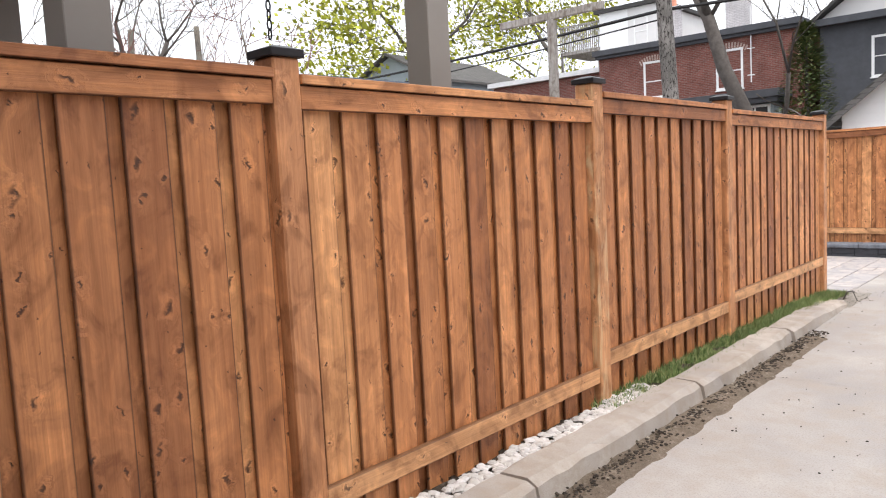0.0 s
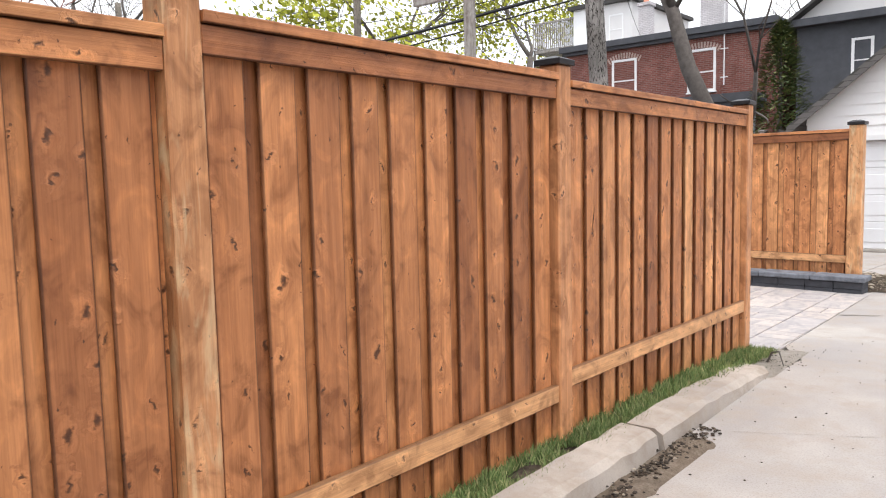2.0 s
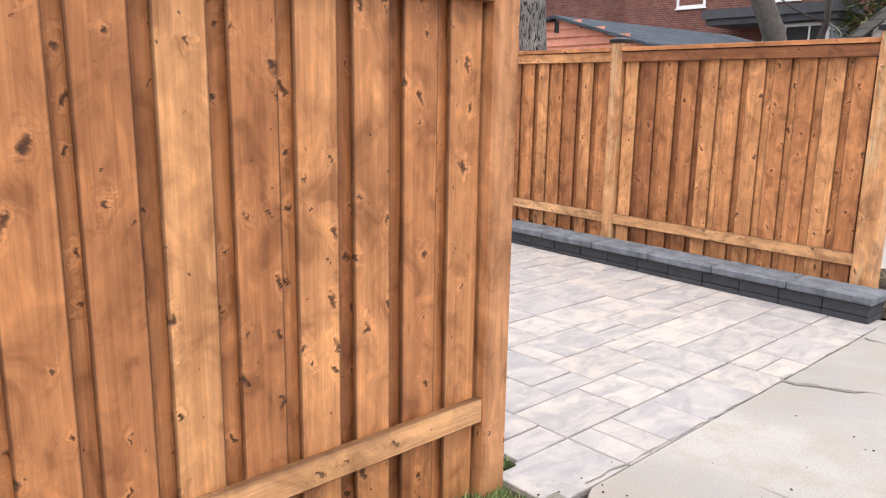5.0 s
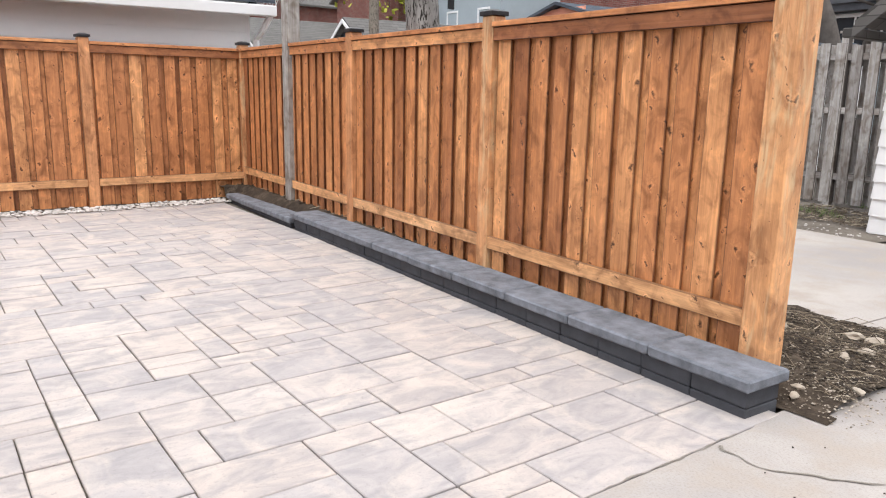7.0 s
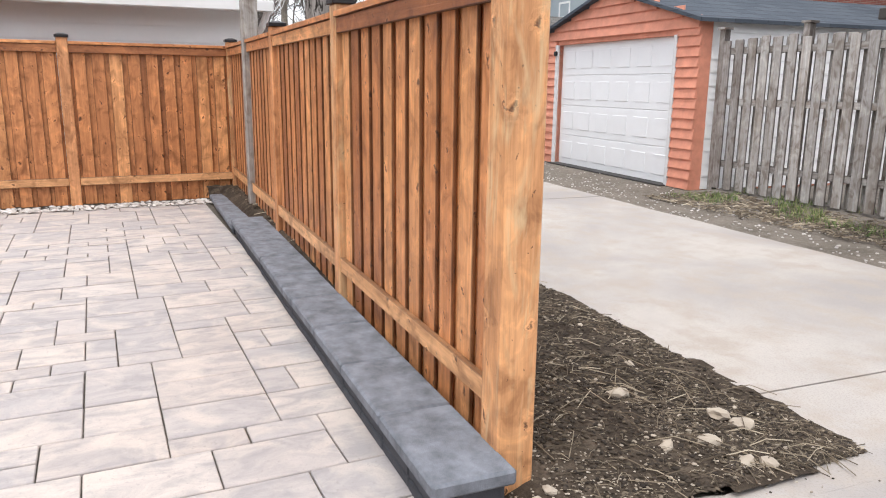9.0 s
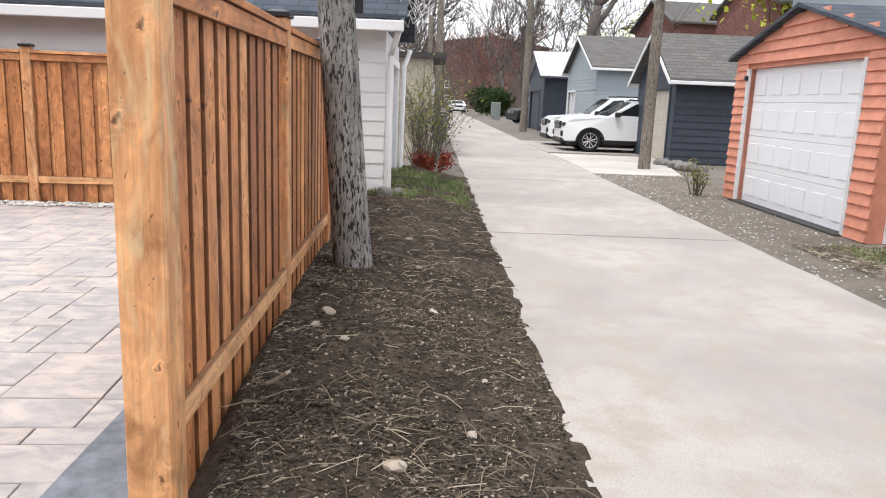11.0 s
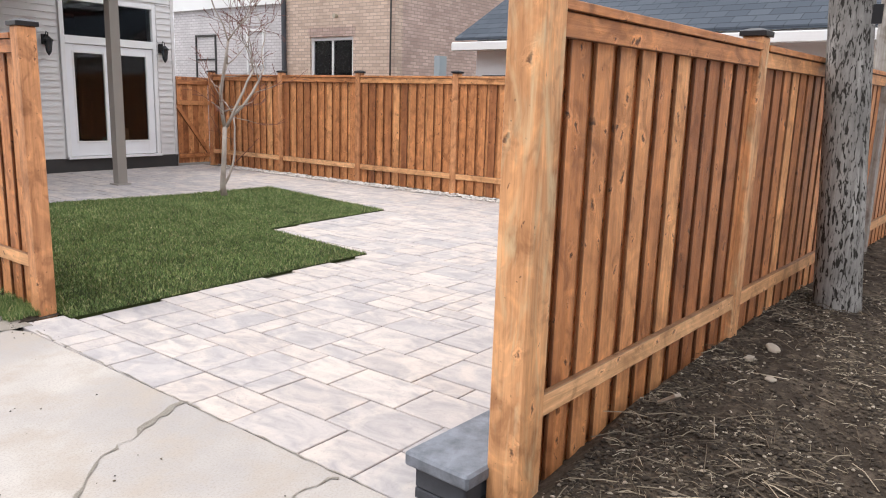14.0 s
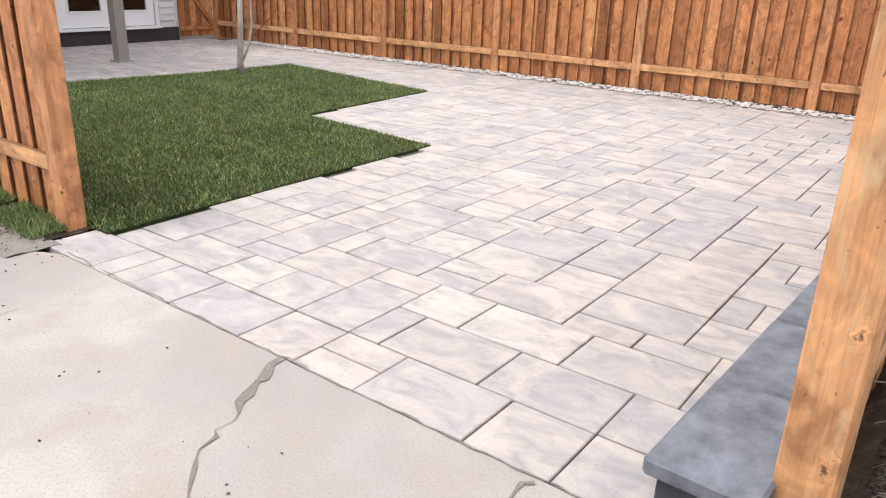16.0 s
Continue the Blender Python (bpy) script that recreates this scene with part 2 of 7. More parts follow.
M["soil"] = soil("dark_soil", (0.032, 0.024, 0.019), (0.085, 0.066, 0.05), (0.19, 0.15, 0.115))
M["ground"] = soil("packed_dirt", (0.16, 0.14, 0.12), (0.23, 0.205, 0.18), (0.30, 0.275, 0.25), 0.8)
M["gutter_dirt"] = soil("gutter_dirt", (0.16, 0.125, 0.095), (0.24, 0.19, 0.145), (0.36, 0.30, 0.24), 1.4)
M["gravel"] = soil("fine_gravel", (0.16, 0.138, 0.115), (0.24, 0.208, 0.175), (0.33, 0.295, 0.255), 2.0)
M["joint"] = soil("joint_sand", (0.10, 0.088, 0.074), (0.18, 0.158, 0.135), (0.30, 0.27, 0.23), 2.0)
M["crack"] = soil("crack_dirt", (0.33, 0.30, 0.26), (0.40, 0.36, 0.315), (0.46, 0.42, 0.37), 3.0)
M["lawn_soil"] = soil("turf_base", (0.03, 0.04, 0.014), (0.045, 0.06, 0.02), (0.06, 0.075, 0.03), 2.0)


def islands(name, stops, rough=0.9, spec=0.2):
    """Pieces of one mesh, each with its own tone."""
    k = Nodes(name)
    geo = k.add("NewGeometry")
    v = k.coords()
    col = k.ramp(geo.outputs["Random Per Island"], stops)
    n = k.noise(v, 2.1, 6, 0.7)
    col = k.mix(k.ramp(n, [(0.38, grey3(0.75)), (0.62, grey3(0.0))]), col, k.mix(1.0, col, grey3(0.6), "MULTIPLY"))
    return k.done(col, rough, spec=spec)


M["grass"] = islands("turf_blades", [(0.0, (0.09, 0.15, 0.05)), (0.5, (0.19, 0.27, 0.095)), (0.8, (0.30, 0.37, 0.14)), (1.0, (0.54, 0.49, 0.27))])
M["pebble"] = islands("white_pebbles", [(0.0, (0.50, 0.46, 0.43)), (0.5, (0.66, 0.62, 0.58)), (1.0, (0.76, 0.72, 0.70))])
M["chips"] = islands("soil_chips", [(0.0, (0.035, 0.028, 0.023)), (0.72, (0.08, 0.062, 0.047)), (0.93, (0.18, 0.145, 0.105)), (1.0, (0.50, 0.43, 0.35))])
M["sandy"] = islands("sandy_grit", [(0.0, (0.16, 0.13, 0.10)), (0.6, (0.34, 0.285, 0.225)), (1.0, (0.60, 0.53, 0.45))])
M["twigs"] = islands("dry_straw", [(0.0, (0.09, 0.07, 0.05)), (0.5, (0.17, 0.135, 0.10)), (0.85, (0.36, 0.30, 0.22)), (1.0, (0.60, 0.52, 0.40))])
M["leaf_spring"] = islands("spring_leaves", [(0.0, (0.28, 0.31, 0.04)), (0.5, (0.45, 0.47, 0.06)), (1.0, (0.60, 0.60, 0.10))])
M["leaf_shrub"] = islands("shrub_leaves", [(0.0, (0.16, 0.19, 0.04)), (0.6, (0.26, 0.28, 0.07)), (1.0, (0.33, 0.30, 0.12))])
M["leaf_red"] = islands("red_shoots", [(0.0, (0.22, 0.04, 0.03)), (1.0, (0.40, 0.10, 0.06))])
M["leaf_conifer"] = islands("conifer_sprays", [(0.0, (0.08, 0.11, 0.05)), (0.7, (0.16, 0.20, 0.08)), (1.0, (0.30, 0.29, 0.11))])
M["leaf_hedge"] = islands("hedge_leaves", [(0.0, (0.03, 0.06, 0.02)), (1.0, (0.07, 0.11, 0.035))])
M["bark"] = plain("grey_bark", (0.115, 0.10, 0.09), 0.95, 0, 0.4, 7, 0.8)
M["bark_pale"] = plain("pale_smooth_bark", (0.36, 0.31, 0.27), 0.8, 0, 0.3, 9, 0.4)
M["bud"] = plain("reddish_twigs", (0.20, 0.095, 0.08), 0.8, 0, 0.3, 9)


def pole_wood(name, a, b, fleck):
    k = Nodes(name)
    v = k.coords()
    st = k.add("Mapping"); st.inputs["Scale"].default_value = (22, 22, 1.0); k.link(v, st.inputs[0])
    fl = k.add("Mapping"); fl.inputs["Scale"].default_value = (52, 52, 13); k.link(v, fl.inputs[0])
    g = k.noise(st.outputs[0], 1.0, 6, 0.65, 0.8)
    s = k.noise(fl.outputs[0], 1.0, 3, 0.6, 0.5)
    big = k.noise(v, 1.6, 4, 0.6)
    col = k.mix(k.ramp(g, [(0.3, grey3(0.0)), (0.7, grey3(1.0))]), a, b)
    col = k.mix(k.ramp(big, [(0.42, grey3(0.0)), (0.62, grey3(0.75))]), col, tuple(q * 0.75 for q in a))
    col = k.mix(k.ramp(s, [(0.41, grey3(1.0)), (0.48, grey3(0.0))]), col, fleck)
    ad = k.mix(0.5, g, s)
    return k.done(col, 0.92, ad, 0.9, 0.02, spec=0.15)


M["pole_wood"] = pole_wood("weathered_pole", (0.17, 0.16, 0.15), (0.42, 0.40, 0.38), (0.03, 0.027, 0.024))
M["pole_far"] = pole_wood("grey_pole", (0.20, 0.175, 0.145), (0.30, 0.265, 0.22), (0.09, 0.08, 0.07))
M["grey_post"] = wood("greyed_timber", (0.33, 0.31, 0.29), (0.37, 0.345, 0.32), (0.41, 0.385, 0.36), knots=False, rough=0.85, edges=False)
M["taupe"] = plain("taupe_wrap", (0.27, 0.245, 0.22), 0.55, 0, 0.06, 2)
M["black"] = plain("black_metal", (0.018, 0.018, 0.02), 0.45, 0.2, 0.2, 5)
M["black_cap"] = plain("black_post_cap", (0.03, 0.028, 0.03), 0.38, 0.3, 0.25, 8)
M["white"] = plain("white_paint", (0.78, 0.78, 0.78), 0.45, 0, 0.05, 2)
M["white_door"] = plain("white_door_panel", (0.80, 0.81, 0.83), 0.4, 0, 0.04, 2)
M["white_old"] = plain("chalky_white_paint", (0.66, 0.66, 0.67), 0.7, 0, 0.14, 4, 0.3)
M["siding_grey"] = plain("warm_grey_vinyl", (0.66, 0.645, 0.64), 0.5, 0, 0.05, 2)
M["siding_white"] = plain("white_vinyl", (0.80, 0.80, 0.80), 0.5, 0, 0.06, 1)
M["siding_blue"] = plain("navy_clapboard", (0.045, 0.056, 0.075), 0.6, 0, 0.2, 4)
M["siding_bluegrey"] = plain("blue_grey_vinyl", (0.34, 0.39, 0.42), 0.55, 0, 0.06, 2)
M["siding_dark"] = plain("dark_grey_stucco", (0.075, 0.078, 0.088), 0.8, 0, 0.2, 3)
M["beige_door"] = plain("beige_door", (0.52, 0.47, 0.40), 0.55, 0, 0.06, 2)
M["tan_stucco"] = plain("tan_stucco", (0.46, 0.41, 0.33), 0.9, 0, 0.12, 3, 0.3)
M["orange"] = plain("faded_coral_paint", (0.66, 0.28, 0.19), 0.75, 0, 0.22, 5, 0.4)
M["soffit"] = plain("dark_soffit", (0.05, 0.048, 0.047), 0.7, 0, 0.15, 3)
M["brass"] = plain("brass", (0.42, 0.34, 0.22), 0.35, 0.8, 0.1, 8)
M["cable"] = plain("cable_rubber", (0.015, 0.015, 0.016), 0.6, 0, 0.1, 4)
M["rope"] = plain("white_cord", (0.62, 0.62, 0.62), 0.8, 0, 0.1, 9)
M["car_white"] = plain("white_car_paint", (0.78, 0.79, 0.80), 0.18, 0, 0.02, 1, 0, 0.6)
M["car_black"] = plain("black_trim", (0.02, 0.02, 0.022), 0.5, 0, 0.15, 5)
M["tyre"] = plain("tyre_rubber", (0.018, 0.018, 0.018), 0.85, 0, 0.2, 9)
M["alloy"] = plain("alloy", (0.55, 0.56, 0.58), 0.25, 0.9, 0.05, 5)
M["stone"] = plain("tan_fieldstone", (0.40, 0.345, 0.28), 0.9, 0, 0.25, 9, 0.6)
M["rock"] = plain("grey_rock", (0.22, 0.205, 0.19), 0.92, 0, 0.3, 7, 0.7)
M["curtain"] = plain("pale_curtain", (0.78, 0.82, 0.82), 0.9, 0, 0.12, 12)
M["cardboard"] = plain("cardboard", (0.33, 0.22, 0.13), 0.9, 0, 0.1, 5)
M["teal"] = plain("teal_plastic", (0.03, 0.28, 0.30), 0.5, 0, 0.1, 5)
M["dark_room"] = plain("dark_interior", (0.045, 0.043, 0.042), 0.9, 0, 0.2, 2)
M["mesh_wire"] = plain("galvanised_wire", (0.30, 0.34, 0.33), 0.5, 0.5, 0.1, 5)


def glass(name, tint=(0.015, 0.018, 0.02)):
    k = Nodes(name)
    gl = k.add("BsdfGlossy", Roughness=0.03)
    tr = k.add("BsdfTransparent"); tr.inputs[0].default_value = (0.62, 0.66, 0.68, 1)
    fr = k.add("Fresnel", IOR=1.52)
    mx = k.add("MixShader")
    k.link(fr.outputs[0], mx.inputs[0]); k.link(tr.outputs[0], mx.inputs[1]); k.link(gl.outputs[0], mx.inputs[2])
    k.link(mx.outputs[0], k.n["Material Output"].inputs[0])
    return k.m


M["glass"] = glass("window_glass")
M["glass_dark"] = plain("dark_pane", (0.03, 0.035, 0.04), 0.08, 0, 0.3, 1.5, 0, 0.7)


def brick(name, a, b, mortar, along="x"):
    k = Nodes(name)
    tc = k.add("TexCoord")
    sp = k.add("SeparateXYZ"); k.link(tc.outputs["Object"], sp.inputs[0])
    cb = k.add("CombineXYZ")
    ad = k.add("Math"); ad.operation = "ADD"
    k.link(sp.outputs[0], ad.inputs[0]); k.link(sp.outputs[1], ad.inputs[1])
    k.link(ad.outputs[0], cb.inputs[0]); k.link(sp.outputs[2], cb.inputs[1])
    br = k.add("TexBrick", Scale=1.0)
    br.inputs["Brick Width"].default_value, br.inputs["Row Height"].default_value = 0.22, 0.075
    br.inputs["Mortar Size"].default_value, br.inputs["Bias"].default_value = 0.008, -0.1
    br.inputs["Color1"].default_value, br.inputs["Color2"].default_value, br.inputs["Mortar"].default_value = (*a, 1), (*b, 1), (*mortar, 1)
    k.link(cb.outputs[0], br.inputs["Vector"])
    n = k.noise(tc.outputs["Object"], 1.1, 5, 0.65)
    col = k.mix(k.ramp(n, [(0.4, grey3(0.0)), (0.7, grey3(0.5))]), br.outputs["Color"], tuple(q * 0.6 for q in a))
    inv = k.add("Math"); inv.operation = "SUBTRACT"; inv.inputs[0].default_value = 1.0
    k.link(br.outputs["Fac"], inv.inputs[1])
    return k.done(col, 0.9, inv.outputs[0], 0.6, 0.01, spec=0.2)


M["brick_red"] = brick("red_brick", (0.17, 0.06, 0.048), (0.26, 0.10, 0.08), (0.24, 0.19, 0.17))
M["brick_brown"] = brick("brown_brick", (0.10, 0.066, 0.055), (0.15, 0.10, 0.085), (0.14, 0.12, 0.11))
M["brick_tan"] = brick("tan_brick", (0.56, 0.42, 0.335), (0.76, 0.60, 0.49), (0.40, 0.33, 0.29))
M["brick_pink"] = brick("pinkish_brick", (0.48, 0.345, 0.295), (0.66, 0.50, 0.44), (0.34, 0.28, 0.25))
M["brick_white"] = brick("whitewashed_brick", (0.62, 0.59, 0.60), (0.70, 0.67, 0.68), (0.42, 0.39, 0.40))


def shingle(name, a, b):
    k = Nodes(name)
    tc = k.add("TexCoord")
    sp = k.add("SeparateXYZ"); k.link(tc.outputs["Object"], sp.inputs[0])
    cb = k.add("CombineXYZ")
    k.link(sp.outputs[1], cb.inputs[0]); k.link(sp.outputs[2], cb.inputs[1])
    br = k.add("TexBrick", Scale=1.0)
    br.inputs["Brick Width"].default_value, br.inputs["Row Height"].default_value = 0.3, 0.1
    br.inputs["Mortar Size"].default_value = 0.006
    br.inputs["Color1"].default_value, br.inputs["Color2"].default_value, br.inputs["Mortar"].default_value = (*a, 1), (*b, 1), (*[q * 0.4 for q in a], 1)
    k.link(cb.outputs[0], br.inputs["Vector"])
    n = k.noise(tc.outputs["Object"], 60, 3, 0.7)
    col = k.mix(0.3, br.outputs["Color"], k.mix(n, a, b))
    return k.done(col, 0.95, n, 0.5, 0.004, spec=0.15)


M["shingle"] = shingle("charcoal_shingles", (0.055, 0.065, 0.082), (0.085, 0.098, 0.118))
M["shingle_brown"] = shingle("brown_grey_shingles", (0.11, 0.105, 0.10), (0.16, 0.152, 0.145))


# ---------- mesh helpers ----------
def box(bm, x0, x1, y0, y1, z0, z1, bev=0.0, m=None):
    r = bmesh.ops.create_cube(bm, size=1.0)
    vs = r["verts"]
    for v in vs:
        v.co = Vector((x0 + (v.co.x + 0.5) * (x1 - x0), y0 + (v.co.y + 0.5) * (y1 - y0), z0 + (v.co.z + 0.5) * (z1 - z0)))
    if bev:
        es = list({e for v in vs for e in v.link_edges})
        out = bmesh.ops.bevel(bm, geom=es, offset=bev, segments=1, affect="EDGES")
        vs = list({v for f in out["faces"] for v in f.verts} | {v for v in vs if v.is_valid})
    if m is not None:
        bmesh.ops.transform(bm, matrix=m, verts=vs)
    return vs


def boxes(*specs, bev=0.0):
    bm = bmesh.new()
    for s in specs:
        box(bm, *s, bev=bev)
    return bm


def to_mesh(bm, name, material, smooth=False):
    me = bpy.data.meshes.new(name)
    bm.normal_update()
    bm.to_mesh(me)
    bm.free()
    if material:
        me.materials.append(material)
    if smooth:
        me.polygons.foreach_set("use_smooth", [True] * len(me.polygons))
    return me


def part(name, bm, material, parent=None, label="", smooth=False, m=None):
    me = bm if isinstance(bm, bpy.types.Mesh) else to_mesh(bm, name, material, smooth)
    ob = new(name, me)
    if parent is not None:
        ob.parent = parent
    if m is not None:
        ob.matrix_basis = m
    if label:
        tagged(ob, label)
    return ob


def thing(name, m, label, category, group="", kind=""):
    e = new(name)
    e.empty_display_size = 0.2
    e.matrix_basis = m
    return tagged(e, label, category, group, kind)


def solid(name, bm, material, label, category, group="", kind="", smooth=False, m=None):
    ob = new(name, to_mesh(bm, name, material, smooth))
    if m is not None:
        ob.matrix_basis = m
    return tagged(ob, label, category, group, kind)


def raw_mesh(name, verts, faces, material, smooth=False):
    me = bpy.data.meshes.new(name)
    me.from_pydata(verts, [], faces)
    me.materials.append(material)
    if smooth:
        me.polygons.foreach_set("use_smooth", [True] * len(me.polygons))
    return me


def tube(bm, pts, radii, sides=6):
    """A tapered tube along points."""
    rings = []
    for i, p in enumerate(pts):
        d = (Vector(pts[min(i + 1, len(pts) - 1)]) - Vector(pts[max(i - 1, 0)]))
        d = d.normalized() if d.length > 1e-6 else Vector((0, 0, 1))
        a = d.orthogonal().normalized()
        b = d.cross(a)
        rings.append([bm.verts.new(Vector(p) + radii[i] * (math.cos(2 * math.pi * k / sides) * a + math.sin(2 * math.pi * k / sides) * b)) for k in range(sides)])
    for r, s in zip(rings, rings[1:]):
        off = min(range(sides), key=lambda o: sum((r[k].co - s[(k + o) % sides].co).length for k in range(sides)))
        for k in range(sides):
            bm.faces.new((r[k], r[(k + 1) % sides], s[(k + 1 + off) % sides], s[(k + off) % sides]))
    bm.faces.new(rings[0][::-1])
    bm.faces.new(rings[-1])


def cyl(bm, p0, p1, r0, r1=None, sides=12):
    tube(bm, [p0, p1], [r0, r0 if r1 is None else r1], sides)


def prism(bm, poly, axis, a, b):
    """Extrude a 2D outline along an axis from a to b. For x: outline in (y, z); for y: (x, z); for z: (x, y)."""
    def put(p, t):
        return {"x": (t, p[0], p[1]), "y": (p[0], t, p[1]), "z": (p[0], p[1], t)}[axis]
    v0 = [bm.verts.new(put(p, a)) for p in poly]
    v1 = [bm.verts.new(put(p, b)) for p in poly]
    n = len(poly)
    fs = [bm.faces.new(v0), bm.faces.new(v1[::-1])]
    for i in range(n):
        fs.append(bm.faces.new((v0[i], v1[i], v1[(i + 1) % n], v0[(i + 1) % n])))
    bmesh.ops.recalc_face_normals(bm, faces=fs)


def lap_siding(bm, x0, x1, z0, z1, y, pitch=0.15, lip=0.014, top=None):
    """Lapped boards on a wall facing -y, between x0 and x1; top(x) may cut the courses to a gable."""
    z = z0
    while z < z1 - 0.01:
        zt = min(z + pitch, z1)
        a, b = x0, x1
        if top:
            a, b = top((z + zt) / 2)
        if b - a > 0.03:
            prism(bm, [(y - lip, z), (y, z), (y + 0.006, z), (y + 0.006, zt), (y - 0.002, zt)], "x", a, b)
        z = zt


rng = random.Random(4)

# ---------- ground, lanes, yard ----------
def yz(x):
    """The yard climbs a little away from the lane."""
    return 0.004 * max(0.0, -1.5 - x)


def sheet(name, poly, z, material, label, category, step=0.0, rough=0.0):
    """A flat outline, with an optional worn relief."""
    bm = bmesh.new()
    f = bm.faces.new([bm.verts.new((x, y, z)) for x, y in poly])
    if f.normal.z < 0:
        bmesh.ops.reverse_faces(bm, faces=[f])
    return solid(name, bm, material, label, category, kind="structure")


bm = bmesh.new()
box(bm, -400, 400, -400, 400, -0.3, -0.035)
solid("ground", bm, M["ground"], "packed dirt and gravel ground between the lots", "ground", kind="structure")

LD = Vector((-0.998, 0.062, 0)).normalized()      # the way the cross lane runs
LN = Vector((LD.y, -LD.x, 0)) * 1.0                 # towards the far side of it
if LN.y < 0:
    LN = -LN
L0 = Vector((-2.0, 12.6, 0))


def lane(s, w, z=0.0):
    p = L0 + LD * s + LN * w
    return (p.x, p.y, z)


# the lane along the long fence, with its driveway apron
def slab(name, pts, z1, material, label):
    bm = bmesh.new()
    lo = [bm.verts.new((x, y, -0.12)) for x, y in pts]
    hi = [bm.verts.new((x, y, z1)) for x, y in pts]
    n = len(pts)
    fs = [bm.faces.new(hi)]
    for i in range(n):
        fs.append(bm.faces.new((lo[i], lo[(i + 1) % n], hi[(i + 1) % n], hi[i])))
    bm.faces.new(lo[::-1])
    bmesh.ops.recalc_face_normals(bm, faces=bm.faces[:])
    return solid(name, bm, material, label, "pavement", kind="structure")


def ragged(a, b, n, amp, seed):
    """A worn edge: fine points pushed aside by two sizes of noise."""
    dx, dy = b[0] - a[0], b[1] - a[1]
    ln = math.hypot(dx, dy)
    n = max(2, min(260, int(ln / 0.06)))
    out = []
    for i in range(n + 1):
        t = i / n
        w = amp * (0.75 * noise.noise((t * ln * 1.1, seed * 3.7, 0)) + 0.09 * noise.noise((t * ln * 5, seed * 1.9, 5)))
        w *= min(1, t * 8, (1 - t) * 8)
        out.append((a[0] + dx * t - dy / ln * w, a[1] + dy * t + dx / ln * w))
    return out


west = ragged((-1.06, -16), (-1.1, 4.85), 70, 0.03, 3) + ragged((-1.27, 5.05), (-1.3, 6.6), 20, 0.02, 4) + ragged((-1.25, 7.1), (-1.472, 7.5), 4, 0.05, 5) + [(-1.472, 10.62), (-1.5, 10.72), (-1.5, 11.0)] + ragged((-1.44, 11.02), (-1.35, 11.7), 8, 0.06, 6) + ragged((-1.33, 11.75), (-1.38, 12.5), 3, 0.05, 7)
joint_s = [-0.4, 6.05, 12.4, 19, 26, 33, 41, 50, 60, 75, 92, 115, 140, 160]
left_edge = ragged(lane(0.3, 0.02)[:2], lane(6.05, 0.0)[:2], 30, 0.05, 8)
pave1 = west + [(-1.3, 12.7)] + [lane(-0.75, 3.2)[:2]] + [(6.5, 15.2), (6.5, -16)]
slab("pavement", pave1, 0.0, M["concrete"], "pale worn concrete lane with stains and dust")
for i, (a, b) in enumerate(zip(joint_s, joint_s[1:])):
    a2, b2 = a + 0.012, b - 0.012
    if i == 0:
        a2 = -0.02
    l = ragged(lane(a2, 0.0)[:2], lane(b2, 0.0)[:2], max(4, int((b - a) * 4)) if a < 40 else 4, 0.05, 20 + i)
    r = ragged(lane(a2, 3.05)[:2], lane(b2, 3.05)[:2], 8, 0.05, 40 + i)
    slab("pavement_slab", l + r[::-1], 0.001, M["concrete"], "pale concrete slab of the back lane")
# apron between the two lanes
slab("pavement_apron", [(-1.2, 11.9), (-1.3, 12.5), lane(-0.035, 0.03)[:2], lane(-0.035, 3.05)[:2], (-1.0, 15.4)], 0.0005, M["concrete"], "pale concrete at the lane corner")
# driveway pads on the far side of the back lane
slab("driveway_pad", [lane(14.6, 3.09)[:2], lane(21.2, 3.09)[:2], lane(21.2, 9.5)[:2], lane(18.6, 6.0)[:2], lane(14.6, 5.2)[:2]], -0.004, M["pad"], "pale concrete parking pad beside the lane")
slab("driveway_pad.001", [lane(22.0, 3.09)[:2], lane(29.0, 3.09)[:2], lane(29.0, 9.0)[:2], lane(22.0, 9.0)[:2]], -0.006, M["concrete"], "grey concrete parking pad under the cars")
slab("driveway_pad.002", [lane(-1.0, 3.3)[:2], lane(-5.5, 3.3)[:2], (2.0, 16.9), (-3.2, 16.5)], -0.004, M["pad"], "pale concrete in front of the white garage")
bm = bmesh.new()
for s0, s1, w0, w1 in ((1.5, 8.0, 3.07, 5.2), (8.0, 15, 3.07, 5.6)):
    q = [lane(s0, w0), lane(s1, w0), lane(s1, w1), lane(s0, w1)]
    bm.faces.new([bm.verts.new((x, y, -0.012)) for x, y, _ in q])
bmesh.ops.recalc_face_normals(bm, faces=bm.faces[:])
solid("gravel_verge", bm, M["gravel"], "grey gravel verge along the concrete lane", "gravel", kind="structure")


